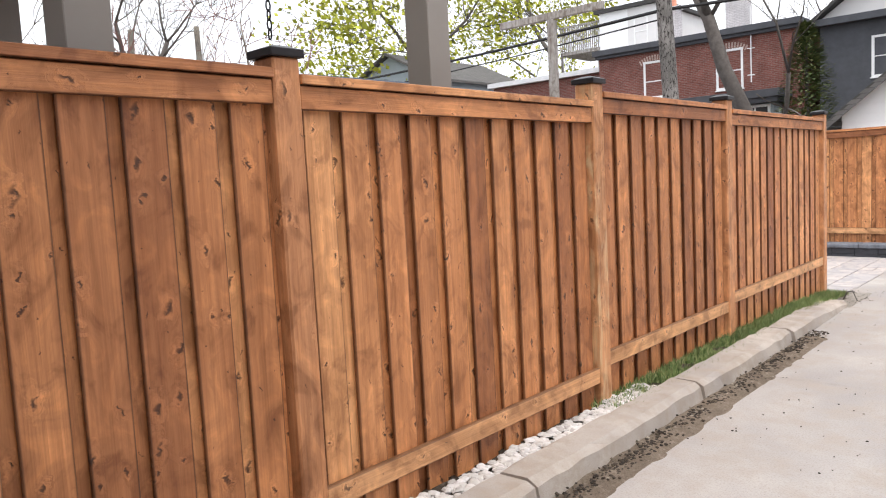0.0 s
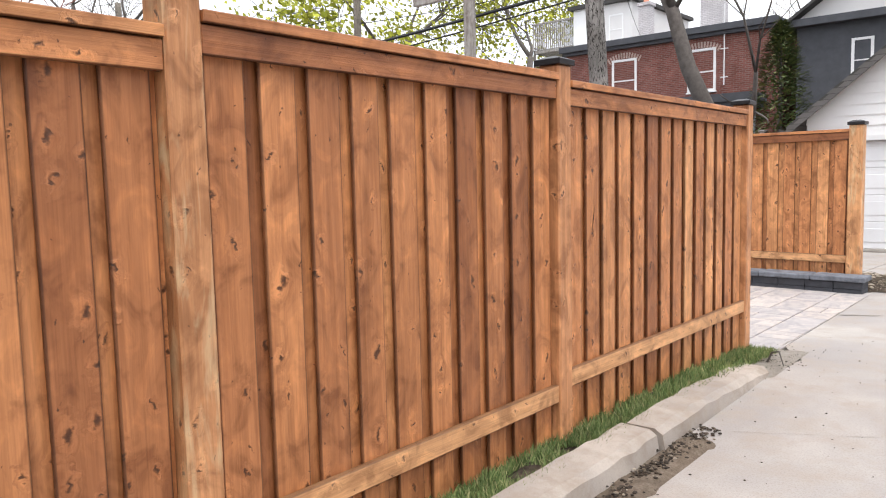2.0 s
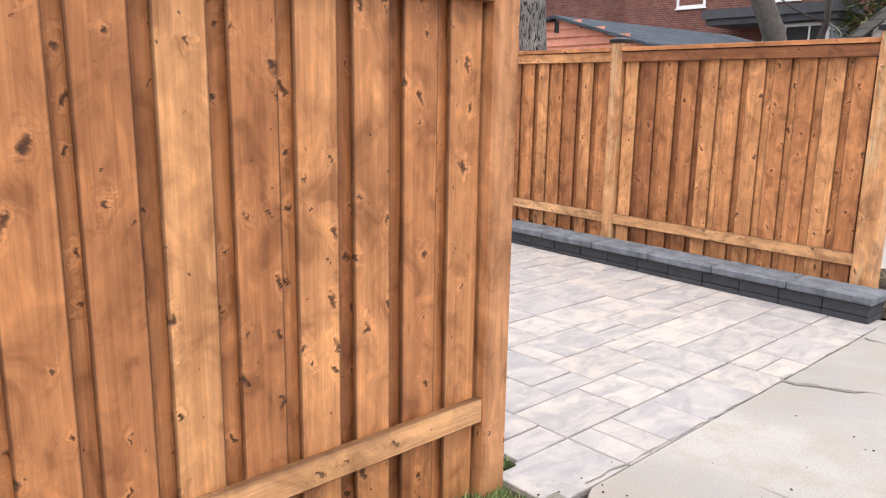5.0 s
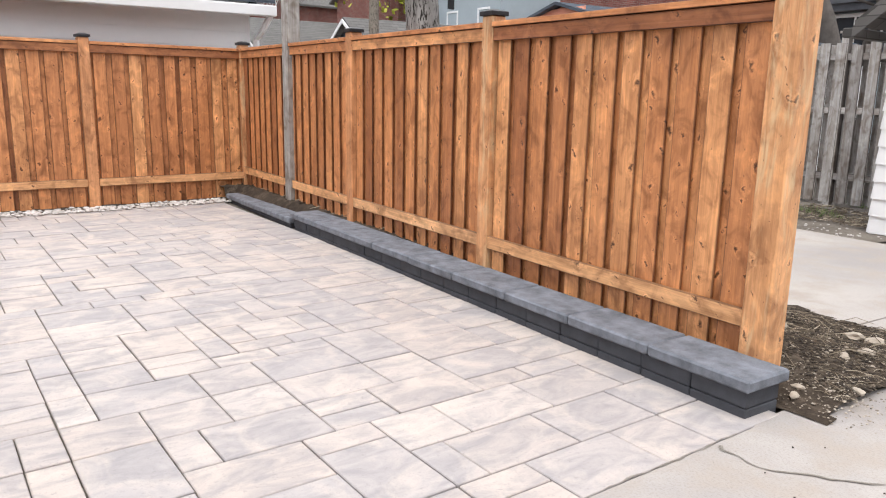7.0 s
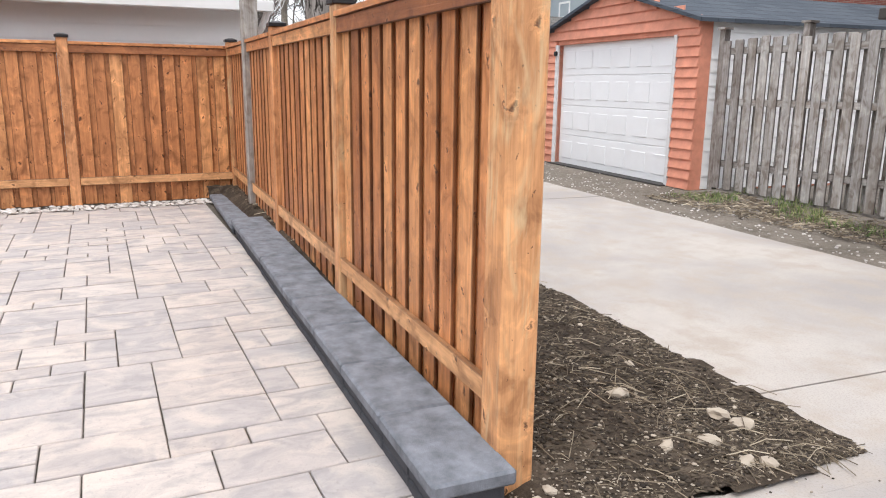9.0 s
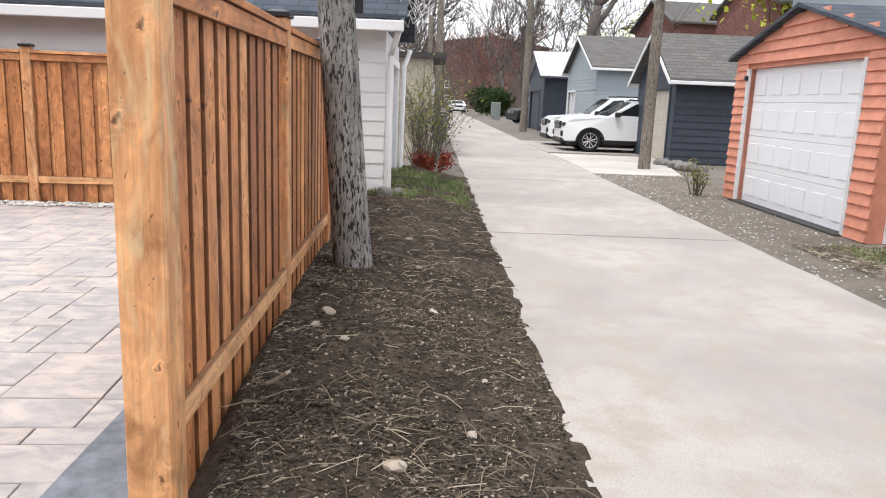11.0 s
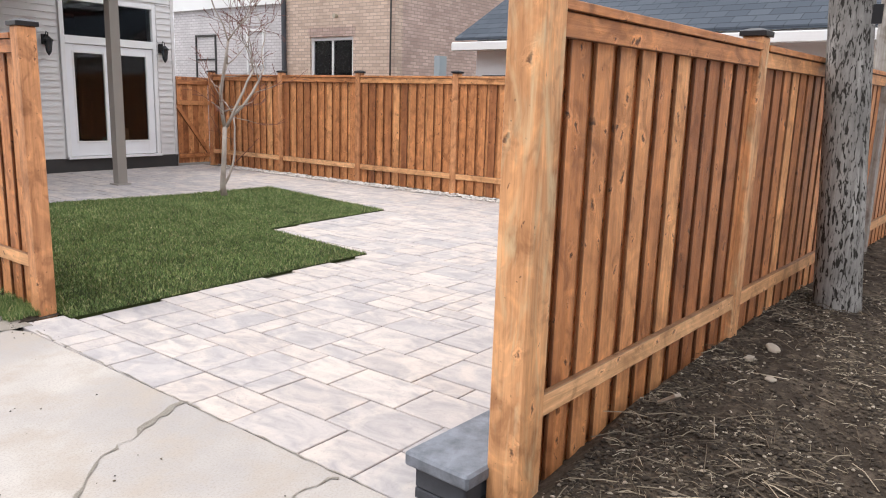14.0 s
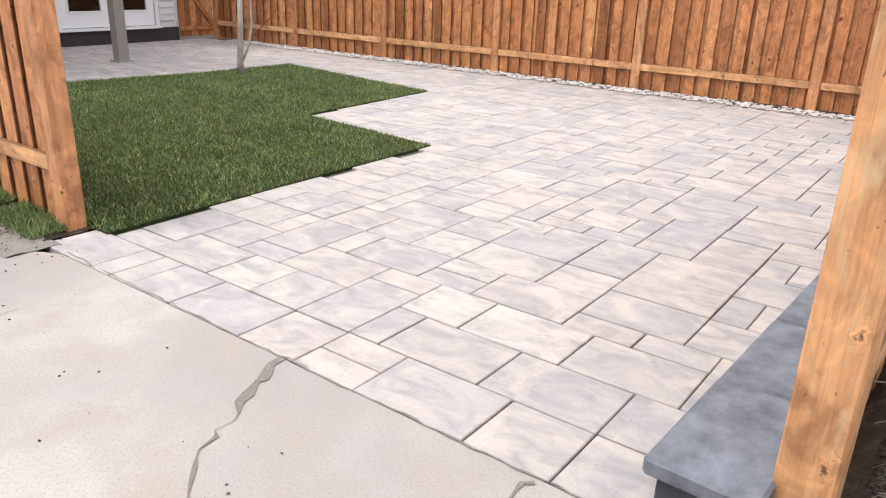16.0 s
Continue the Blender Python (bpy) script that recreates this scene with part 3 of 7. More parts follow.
# dirt-filled cracks and joints
def crack(pts, width, seed, label):
    r = random.Random(seed)
    bm = bmesh.new()
    fine = []
    for (x0, y0), (x1, y1) in zip(pts, pts[1:]):
        n = max(2, int(math.hypot(x1 - x0, y1 - y0) / 0.05))
        for i in range(n):
            t = i / n
            fine.append((x0 + (x1 - x0) * t + r.uniform(-1, 1) * min(0.016, width), y0 + (y1 - y0) * t + r.uniform(-1, 1) * min(0.016, width)))
    fine.append(pts[-1])
    prev = None
    for i, (x, y) in enumerate(fine):
        x2, y2 = fine[min(i + 1, len(fine) - 1)]
        x1, y1 = fine[max(i - 1, 0)]
        d = Vector((x2 - x1, y2 - y1)).normalized()
        w = width * r.uniform(0.1, 1.3) * (0.55 + 0.6 * noise.noise((i * 0.13, seed, 0)))
        a = bm.verts.new((x - d.y * w, y + d.x * w, 0.0045))
        b = bm.verts.new((x + d.y * w, y - d.x * w, 0.0045))
        if prev:
            bm.faces.new((prev[0], prev[1], b, a))
        prev = (a, b)
    bmesh.ops.recalc_face_normals(bm, faces=bm.faces[:])
    for f in bm.faces:
        if f.normal.z < 0:
            f.normal_flip()
    return solid("pavement_crack", bm, M["crack"], label, "crack", kind="structure")


crack([(-1.46, 9.18), (-1.28, 9.27), (-1.12, 9.36), (-0.88, 9.46), (-0.72, 9.64), (-0.6, 9.8), (-0.3, 10.0), (0.3, 10.3), (1.2, 10.5)], 0.026, 1, "dirt filled crack across the concrete apron")
crack([(-1.46, 10.33), (-1.25, 10.3), (-1.05, 10.45), (-0.7, 10.75), (0.0, 11.0), (1.1, 11.05), (2.4, 11.2)], 0.014, 2, "narrow crack in the concrete apron")
crack([(-1.5, 7.5), (-1.485, 8.5), (-1.475, 9.5), (-1.474, 10.5)], 0.009, 3, "gritty joint between pavers and concrete")
for y in (-0.9, 3.6, 8.0):
    crack([(-1.1, y), (1.0, y + 0.02), (3.0, y)], 0.003, int(y * 10) + 30, "straight saw cut joint in the concrete lane")
for sj in joint_s[1:6]:
    crack([lane(sj, 0.02)[:2], lane(sj + 0.02, 1.5)[:2], lane(sj, 3.03)[:2]], 0.011, int(sj * 7), "open joint between two concrete slabs")
crack([(-1.1, 5.2), (-0.4, 5.6), (0.5, 5.7), (2.0, 6.2)], 0.003, 60, "hairline crack in the concrete lane")

# kerb
bm = bmesh.new()
r = random.Random(9)
cuts = [-6, -3.4, -1.1, 1.05, 2.9, 4.72, 6.55]
for a, b in zip(cuts, cuts[1:]):
    n = 14
    rows_k = []
    tw = r.uniform(-0.02, 0.02)
    for i in range(n + 1):
        y = a + 0.012 + (b - a - 0.024) * i / n
        fall = max(0.0, (y - 5.6)) * 0.055
        prof = [(-1.52, -0.1), (-1.52, 0.085), (-1.50, 0.105), (-1.345, 0.10), (-1.30, 0.075), (-1.265, -0.1)]
        rows_k.append([bm.verts.new((px + tw * (i / n - 0.5) + r.uniform(-0.008, 0.008), y, pz - fall + r.uniform(-0.007, 0.007))) for px, pz in prof])
    for p, q in zip(rows_k, rows_k[1:]):
        for j in range(5):
            bm.faces.new((p[j], p[j + 1], q[j + 1], q[j]))
    bm.faces.new(rows_k[0][::-1])
    bm.faces.new(rows_k[-1])
bmesh.ops.recalc_face_normals(bm, faces=bm.faces[:])
solid("kerb", bm, M["kerb"], "chipped old concrete kerb along the fence", "kerb", kind="structure")


def relief(name, x0, x1, y0, y1, step, fz, material, label, category, inside=None):
    """A finely divided ground patch with its own relief."""
    nx, ny = max(1, int((x1 - x0) / step)), max(1, int((y1 - y0) / step))
    vs, fs, idx = [], [], {}
    for j in range(ny + 1):
        for i in range(nx + 1):
            x, y = x0 + (x1 - x0) * i / nx, y0 + (y1 - y0) * j / ny
            idx[i, j] = len(vs)
            vs.append((x, y, fz(x, y)))
    for j in range(ny):
        for i in range(nx):
            cx, cy = x0 + (x1 - x0) * (i + 0.5) / nx, y0 + (y1 - y0) * (j + 0.5) / ny
            if inside is None or inside(cx, cy):
                fs.append((idx[i, j], idx[i + 1, j], idx[i + 1, j + 1], idx[i, j + 1]))
    ob = new(name, raw_mesh(name, vs, fs, material, True))
    return tagged(ob, label, category, kind="structure")


def nz(x, y, s, seed=0.0):
    return noise.noise((x * s, y * s, seed))


# strip between the fence and the kerb, and the gritty gutter
relief("verge", -1.86, -1.5, -6, 7.25, 0.06, lambda x, y: 0.055 - 0.055 * max(0, y - 5.9) / 1.4 + 0.02 * nz(x, y, 4), M["soil"], "bare earth strip beside the kerb", "soil")
relief("gutter", -1.29, -0.98, -6, 5.3, 0.05, lambda x, y: 0.012 + 0.014 * nz(x, y, 6) - 0.03 * abs(x + 1.17) / 0.12 * 0.5 - 0.3 * max(0, x + 1.1 - 0.03 * nz(x, y, 1.6)) - 0.08 * max(0, y - 4.9), M["gutter_dirt"], "gritty dirt gathered in the gutter", "soil")


relief("fence_end_grit", -1.54, -1.26, 6.45, 7.36, 0.04, lambda x, y: 0.004 + 0.012 * nz(x, y, 7) - 0.05 * max(0.0, x + 1.3), M["crack"], "pale gritty rubble where the kerb ends at the fence post", "soil")


def lane_left(x):
    return L0.y + (x - L0.x) * LD.y / LD.x


def bank_z(x, y):
    t = min(1.0, max(0.0, (lane_left(x) - y) / 1.1))
    side = min(1.0, max(0.0, (-1.1 - x) / 1.4))
    side *= min(1.0, max(0.0, (y - 10.95) / 0.2)) if x > -9 else 1.0
    over = max(0.0, y - lane_left(x) - 0.03 - 0.05 * nz(x, y, 1.3) - 0.012 * nz(x, y, 8))
    return 0.006 - min(0.08, over * 1.8) + 0.2 * (t ** 1.2) * side + 0.02 * nz(x, y, 3.3) * side + 0.012 * nz(x, y, 11, 4) + 0.006 * nz(x, y, 30, 8)


relief("soil_bank", -14.4, -0.98, 10.6, 13.95, 0.045, bank_z, M["soil"], "dark loose soil bank between fence and lane", "soil",
       lambda x, y: y < lane_left(x) + 0.3 and (x < -1.45 or y < 12.35 - 0.5 * (x + 1.45)) and y > 10.92 and x < -1.33 + 0.07 * nz(x, y, 1.7) + 0.02 * nz(x, y, 9))
relief("far_verge", -60, -14.4, 11.6, 19.0, 0.35, lambda x, y: -0.02 + 0.05 * nz(x, y, 1.1), M["ground"], "stony verge with dead leaves along the lane", "soil", lambda x, y: y < lane_left(x) + 0.05)
relief("fence_foot", -7.7, -1.5, 16.6, 18.4, 0.06, lambda x, y: -0.02 + 0.05 * max(0, y - 17.0) + 0.03 * nz(x, y, 4), M["ground"], "leaf-strewn dirt at the foot of the grey fence", "soil")

# turf
LAWN = [(-1.78, 7.40), (-4.75, 7.36), (-4.94, 5.62), (-7.03, 5.52), (-7.5, 2.5), (-5.95, 2.45), (-4.2, 2.1), (-1.78, 2.0)]


def in_poly(x, y, poly):
    c = False
    for (x0, y0), (x1, y1) in zip(poly, poly[1:] + poly[:1]):
        if (y0 > y) != (y1 > y) and x < (x1 - x0) * (y - y0) / (y1 - y0) + x0:
            c = not c
    return c


bm = bmesh.new()
lo = [bm.verts.new((x, y, yz(x) - 0.05)) for x, y in LAWN]
hi = [bm.verts.new((x, y, yz(x) + 0.008)) for x, y in LAWN]
bm.faces.new(hi)
for i in range(len(LAWN)):
    bm.faces.new((lo[i], lo[(i + 1) % len(LAWN)], hi[(i + 1) % len(LAWN)], hi[i]))
bmesh.ops.recalc_face_normals(bm, faces=bm.faces[:])
solid("lawn", bm, M["lawn_soil"], "thick new turf cut to a notched edge beside the pavers", "lawn", kind="structure")


def blades(name, count, place, height, width, material, label, category, seed):
    r = random.Random(seed)
    vs, fs = [], []
    while len(fs) < count:
        p = place(r)
        if p is None:
            continue
        x, y, z = p
        a = r.uniform(0, 6.283)
        h = height * r.uniform(0.5, 1.25)
        w = width * r.uniform(0.6, 1.3)
        lx, ly = r.gauss(0, 0.45) * h, r.gauss(0, 0.45) * h
        k = len(vs)
        vs += [(x - math.cos(a) * w, y - math.sin(a) * w, z), (x + math.cos(a) * w, y + math.sin(a) * w, z), (x + lx, y + ly, z + h)]
        fs.append((k, k + 1, k + 2))
    ob = new(name, raw_mesh(name, vs, fs, material))
    return tagged(ob, label, category, kind="stuff")


def lawn_spot(r):
    x, y = r.uniform(-7.6, -1.76), r.uniform(1.98, 7.45)
    if not in_poly(x, y, LAWN) or (nz(x, y, 5) < -0.35 and r.random() < 0.5):
        return None
    return x, y, yz(x) + 0.006


def strip_spot(r):
    x, y = r.uniform(-1.84, -1.44) - 0.04 * r.random(), r.uniform(2.2, 7.2)
    if nz(x, y, 6) < -0.28 or (y < 2.6 and r.random() < 0.6):
        return None
    return x, y, 0.06 - 0.055 * max(0, y - 5.9) / 1.4


blades("lawn_grass", 110000, lawn_spot, 0.03, 0.0042, M["grass"], "dense short green turf grass", "grass", 5)
blades("verge_grass", 26000, strip_spot, 0.05, 0.004, M["grass"], "ragged green grass along the fence foot", "grass", 6)
blades("bank_weeds", 4200, lambda r: (lambda x, y: (x, y, bank_z(x, y)) if y < lane_left(x) - 0.1 and nz(x, y, 1.8) > -0.05 else None)(r.uniform(-13.6, -9.4), r.uniform(11.5, 13.4)), 0.08, 0.005, M["grass"], "green weeds sprouting on the soil bank", "weeds", 7)
blades("fence_weeds", 2600, lambda r: (lambda x, y: (x, y, -0.0 + 0.03 * (y - 17)) if nz(x, y, 1.5) > 0.0 else None)(r.uniform(-7.6, -2), r.uniform(16.9, 18.2)), 0.09, 0.005, M["grass"], "sparse weeds at the foot of the grey fence", "weeds", 8)


# ---------- the board fences ----------
BOARD = {}


def board_mesh(w, h, t, bev=0.003):
    key = (w, h, t)
    if key not in BOARD:
        bm = bmesh.new()
        box(bm, -w / 2, w / 2, -t / 2, t / 2, 0, h, bev)
        BOARD[key] = to_mesh(bm, "board", None)
    return BOARD[key]


def with_mat(me, material):
    key = (me.name, material.name)
    if key not in BOARD:
        c = me.copy()
        c.materials.clear()
        c.materials.append(material)
        BOARD[key] = c
    return BOARD[key]


def cap_mesh():
    bm = bmesh.new()
    box(bm, -0.074, 0.074, -0.074, 0.074, 0, 0.03, 0.003)
    lo = [bm.verts.new((sx * 0.07, sy * 0.07, 0.03)) for sx, sy in ((-1, -1), (1, -1), (1, 1), (-1, 1))]
    hi = [bm.verts.new((sx * 0.03, sy * 0.03, 0.045)) for sx, sy in ((-1, -1), (1, -1), (1, 1), (-1, 1))]
    bm.faces.new(hi)
    for i in range(4):
        bm.faces.new((lo[i], lo[(i + 1) % 4], hi[(i + 1) % 4], hi[i]))
    return to_mesh(bm, "cap", M["black_cap"])


CAP = cap_mesh()
PW = 0.12


def fence(name, a, b, posts, label, top=1.90, ground=lambda u: 0.0, skip_posts=(), period=0.19, flip=1, seed=1, levels=(), lift=0.0, end=PW):
    """Board-on-board fence from a to b (plan); posts: distances of post centres. Rails on both faces, a flat cap rail.
    levels: how far the top and the bottom rail of each bay sit off the usual height; lift: far-side bottom rail; end: width of the first post."""
    r = random.Random(seed)
    ax, ay = a
    ln = math.hypot(b[0] - ax, b[1] - ay)
    ang = math.degrees(math.atan2(b[1] - ay, b[0] - ax))
    th = thing(name, pose(ax, ay, 0, 0, 0, ang), label, "fence", kind="structure")
    bays = [levels[i] if i < len(levels) else (0.0, 0.0) for i in range(len(posts) - 1)]
    for i, u in enumerate(posts):
        if i in skip_posts:
            continue
        g = ground(u) + max(bays[max(i - 1, 0)][0], bays[min(i, len(bays) - 1)][0])
        pw = end if i == 0 else PW
        part("post", with_mat(board_mesh(pw, top + 0.29, pw, 0.008), M["cedar_post"]), None, th, m=pose(u, 0, g - 0.25, 0, 0, r.choice((0, 90, 180, 270))))
        part("post_cap", CAP, None, th, "flat black metal post cap", m=pose(u, 0, g + top + 0.04, 0, 0, 0) @ Matrix.Scale(pw / PW, 4))
    for i_bay, (u0, u1) in enumerate(zip(posts, posts[1:])):
        s, e = u0 + (end if i_bay == 0 else PW) / 2, u1 - PW / 2
        w = e - s
        dt, db = bays[i_bay]
        gs, ge = ground(u0), ground(u1)
        tilt = math.degrees(math.atan2(ge - gs, u1 - u0))
        g = (gs + ge) / 2

        # rails: length along local z turned along the fence
        def rail(z, hgt, n, thick, nm, material):
            me = with_mat(board_mesh(hgt, round(w - 0.004, 3), thick), M[material])
            part(nm, me, None, th, m=pose(s + 0.002, n, z + gs, 0, 90 - tilt, 0))
        rail(top + dt - 0.02, 0.036, 0.0, 0.135, "cap_rail", "cedar")
        for n in (0.036, -0.036):
            rail(top + dt - 0.085, 0.088, n, 0.03, "top_rail", "cedar")
            rail(0.34 + db + (lift if n < 0 else 0.0), 0.092, n, 0.03, "bottom_rail", "cedar_rail")
        k = max(1, round(w / period))
        step = w / k
        hb = round(top + dt - 0.05, 3)
        for i in range(k):
            for layer, off in ((0.0125 * flip, 0.5), (-0.0125 * flip, 0.0)):
                u = s + (i + off) * step
                bw = 0.14
                if u - bw / 2 < s:
                    u = s + 0.035
                    bw = 0.07
                wd = bw if bw < 0.1 else r.choice((0.136, 0.14, 0.144))
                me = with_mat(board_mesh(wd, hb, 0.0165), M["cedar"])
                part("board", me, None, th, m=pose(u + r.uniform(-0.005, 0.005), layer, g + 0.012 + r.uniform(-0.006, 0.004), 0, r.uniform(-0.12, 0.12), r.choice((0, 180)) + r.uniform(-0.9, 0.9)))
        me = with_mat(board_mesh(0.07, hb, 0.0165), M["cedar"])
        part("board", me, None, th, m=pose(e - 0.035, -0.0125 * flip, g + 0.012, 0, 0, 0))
    return th


# long fence along the lane: posts counted from its driveway end
long_fence = fence("wooden_fence", (-1.72, 7.14), (-1.72, -7.0), [0, 2.73, 4.79, 7.01, 9.2, 11.3, 13.4], "stained cedar board fence with black capped posts along the lane", seed=2, flip=1,
      levels=[(0.0, 0.035), (0.025, -0.02), (-0.035, -0.10), (-0.02, -0.12), (-0.05, -0.14), (-0.05, -0.14)])
# long dark split in one board of the first bay
bm = bmesh.new()
n = 9
edge_a = [bm.verts.new((0.0, 0.006 * math.sin(math.pi * i / n) + 0.035 * (i / n - 0.5), 0.16 * i / n)) for i in range(n + 1)]
edge_b = [bm.verts.new((0.0, -0.004 * math.sin(math.pi * i / n) ** 2 + 0.035 * (i / n - 0.5) + 0.001, 0.16 * i / n)) for i in range(n + 1)]
for i in range(n):
    bm.faces.new((edge_a[i], edge_b[i], edge_b[i + 1], edge_a[i + 1]))
bmesh.ops.solidify(bm, geom=bm.faces[:], thickness=0.003)
split = part("board_split", bm, M["soffit"], long_fence, "dark split in a board")
split.matrix_basis = long_fence.matrix_basis.inverted() @ pose(-1.6985, 4.755, 1.11)
# fence beside the back lane
FB = (-1.71, 11.02)
fence("wooden_fence.001", FB, (-9.28, 11.31), [0, 2.26, 4.42, 7.57], "stained cedar board fence above the low charcoal wall", top=1.91, seed=3, ground=lambda u: 0.004 * u, levels=[(0.0, 0.025)] * 3, lift=0.05, end=0.15)
# fence at the back of the yard
FC0, FC1 = (-9.28, 11.31), (-9.2, -1.6)
fence("wooden_fence.002", FC0, FC1, [0.0, 1.88, 4.05, 6.25, 8.41, 10.5, 12.75], "brown stained cedar fence behind the paved yard", top=1.9, seed=4, levels=[(0.0, -0.05)] * 6, skip_posts=(0,), ground=lambda u: 0.035)

# side gate next to the house
def gate(x0, x1, y, z):
    th = thing("garden_gate", pose(x0, y, z), "dark stained board gate with a diagonal brace", "gate")
    w = x1 - x0
    n = 6
    for i in range(n):
        me = with_mat(board_mesh(0.138, 1.78, 0.018), M["cedar"])
        part("board", me, None, th, m=pose((i + 0.5) * w / n, 0.0, 0.05))
    for zz in (0.2, 1.3, 1.72):
        part("rail", with_mat(board_mesh(0.09, round(w, 3), 0.03), M["cedar"]), None, th, m=pose(0, 0.026, zz, 0, 90, 0))
    ln = math.hypot(w, 1.0)
    part("brace", with_mat(board_mesh(0.09, round(ln, 3), 0.026), M["cedar"]), None, th, m=pose(0.0, 0.028, 0.22, 0, math.degrees(math.atan2(w, 1.0)), 0))


gate(-9.16, -8.42, -1.55, 0.03)

# ---------- low charcoal wall ----------
def low_wall(name, x0, x1, ztop, label, seed):
    r = random.Random(seed)
    th = thing(name, pose(x0, 10.632 - 0.0383 * (x0 + 1.51), 0, 0, 0, -2.19), label, "garden wall", kind="structure")
    w = x1 - x0
    n = max(1, round(w / 0.595))
    for i in range(n):
        bm = boxes((-w / n / 2 + 0.004, w / n / 2 - 0.004, 0, 0.32, 0, 0.062), bev=0.011)
        part("coping_stone", bm, M["bench_cap"], th, m=pose((i + 0.5) * w / n, r.uniform(-0.003, 0.003), ztop - 0.062 + r.uniform(-0.0015, 0.0015)))
    hgt = (ztop - 0.062 + 0.04) / 2
    for c in range(2):
        k = max(1, round((w - 0.06) / 0.31))
        for i in range(k):
            ww = (w - 0.06) / k
            bm = boxes((-ww / 2 + 0.002, ww / 2 - 0.002, 0, 0.25, 0, hgt - 0.003), bev=0.006)
            part("wall_block", bm, M["bench_block"], th, m=pose(0.03 + (i + 0.5) * ww, 0.035 + r.uniform(-0.004, 0.004), -0.04 + c * hgt))
    return th


low_wall("low_wall", -6.87, -1.51, 0.195, "low charcoal block wall with coping along the fence", 1)
low_wall("low_wall.001", -9.0, -6.9, 0.13, "lower stepped end of the charcoal block wall", 2)

# ---------- buildings ----------
def window(parent, x0, x1, z0, z1, y, frame_mat="white", bars=(), rails=(), depth=0.09, fw=0.06, behind="dark_room", pane="glass_dark", name="window"):
    """A window set in a wall that faces -y: frame, sash bars, panes and sill."""
    w = part(name, boxes((x0, x1, y - 0.025, y + 0.04, z0, z0 + fw), (x0, x1, y - 0.025, y + 0.04, z1 - fw, z1),
                         (x0, x0 + fw, y - 0.025, y + 0.04, z0 + fw, z1 - fw), (x1 - fw, x1, y - 0.025, y + 0.04, z0 + fw, z1 - fw), bev=0.004), M[frame_mat], parent)
    part("pane", boxes((x0 + fw, x1 - fw, y + 0.012, y + 0.018, z0 + fw, z1 - fw)), M[pane], w)
    for bx in bars:
        part("sash_bar", boxes((bx - 0.025, bx + 0.025, y - 0.018, y + 0.01, z0 + fw, z1 - fw)), M[frame_mat], w)
    for rz in rails:
        part("sash_rail", boxes((x0 + fw, x1 - fw, y - 0.018, y + 0.01, rz - 0.025, rz + 0.025)), M[frame_mat], w)
    part("sill", boxes((x0 - 0.04, x1 + 0.04, y - 0.07, y + 0.02, z0 - 0.05, z0 - 0.002), bev=0.005), M[frame_mat], w)
    return w


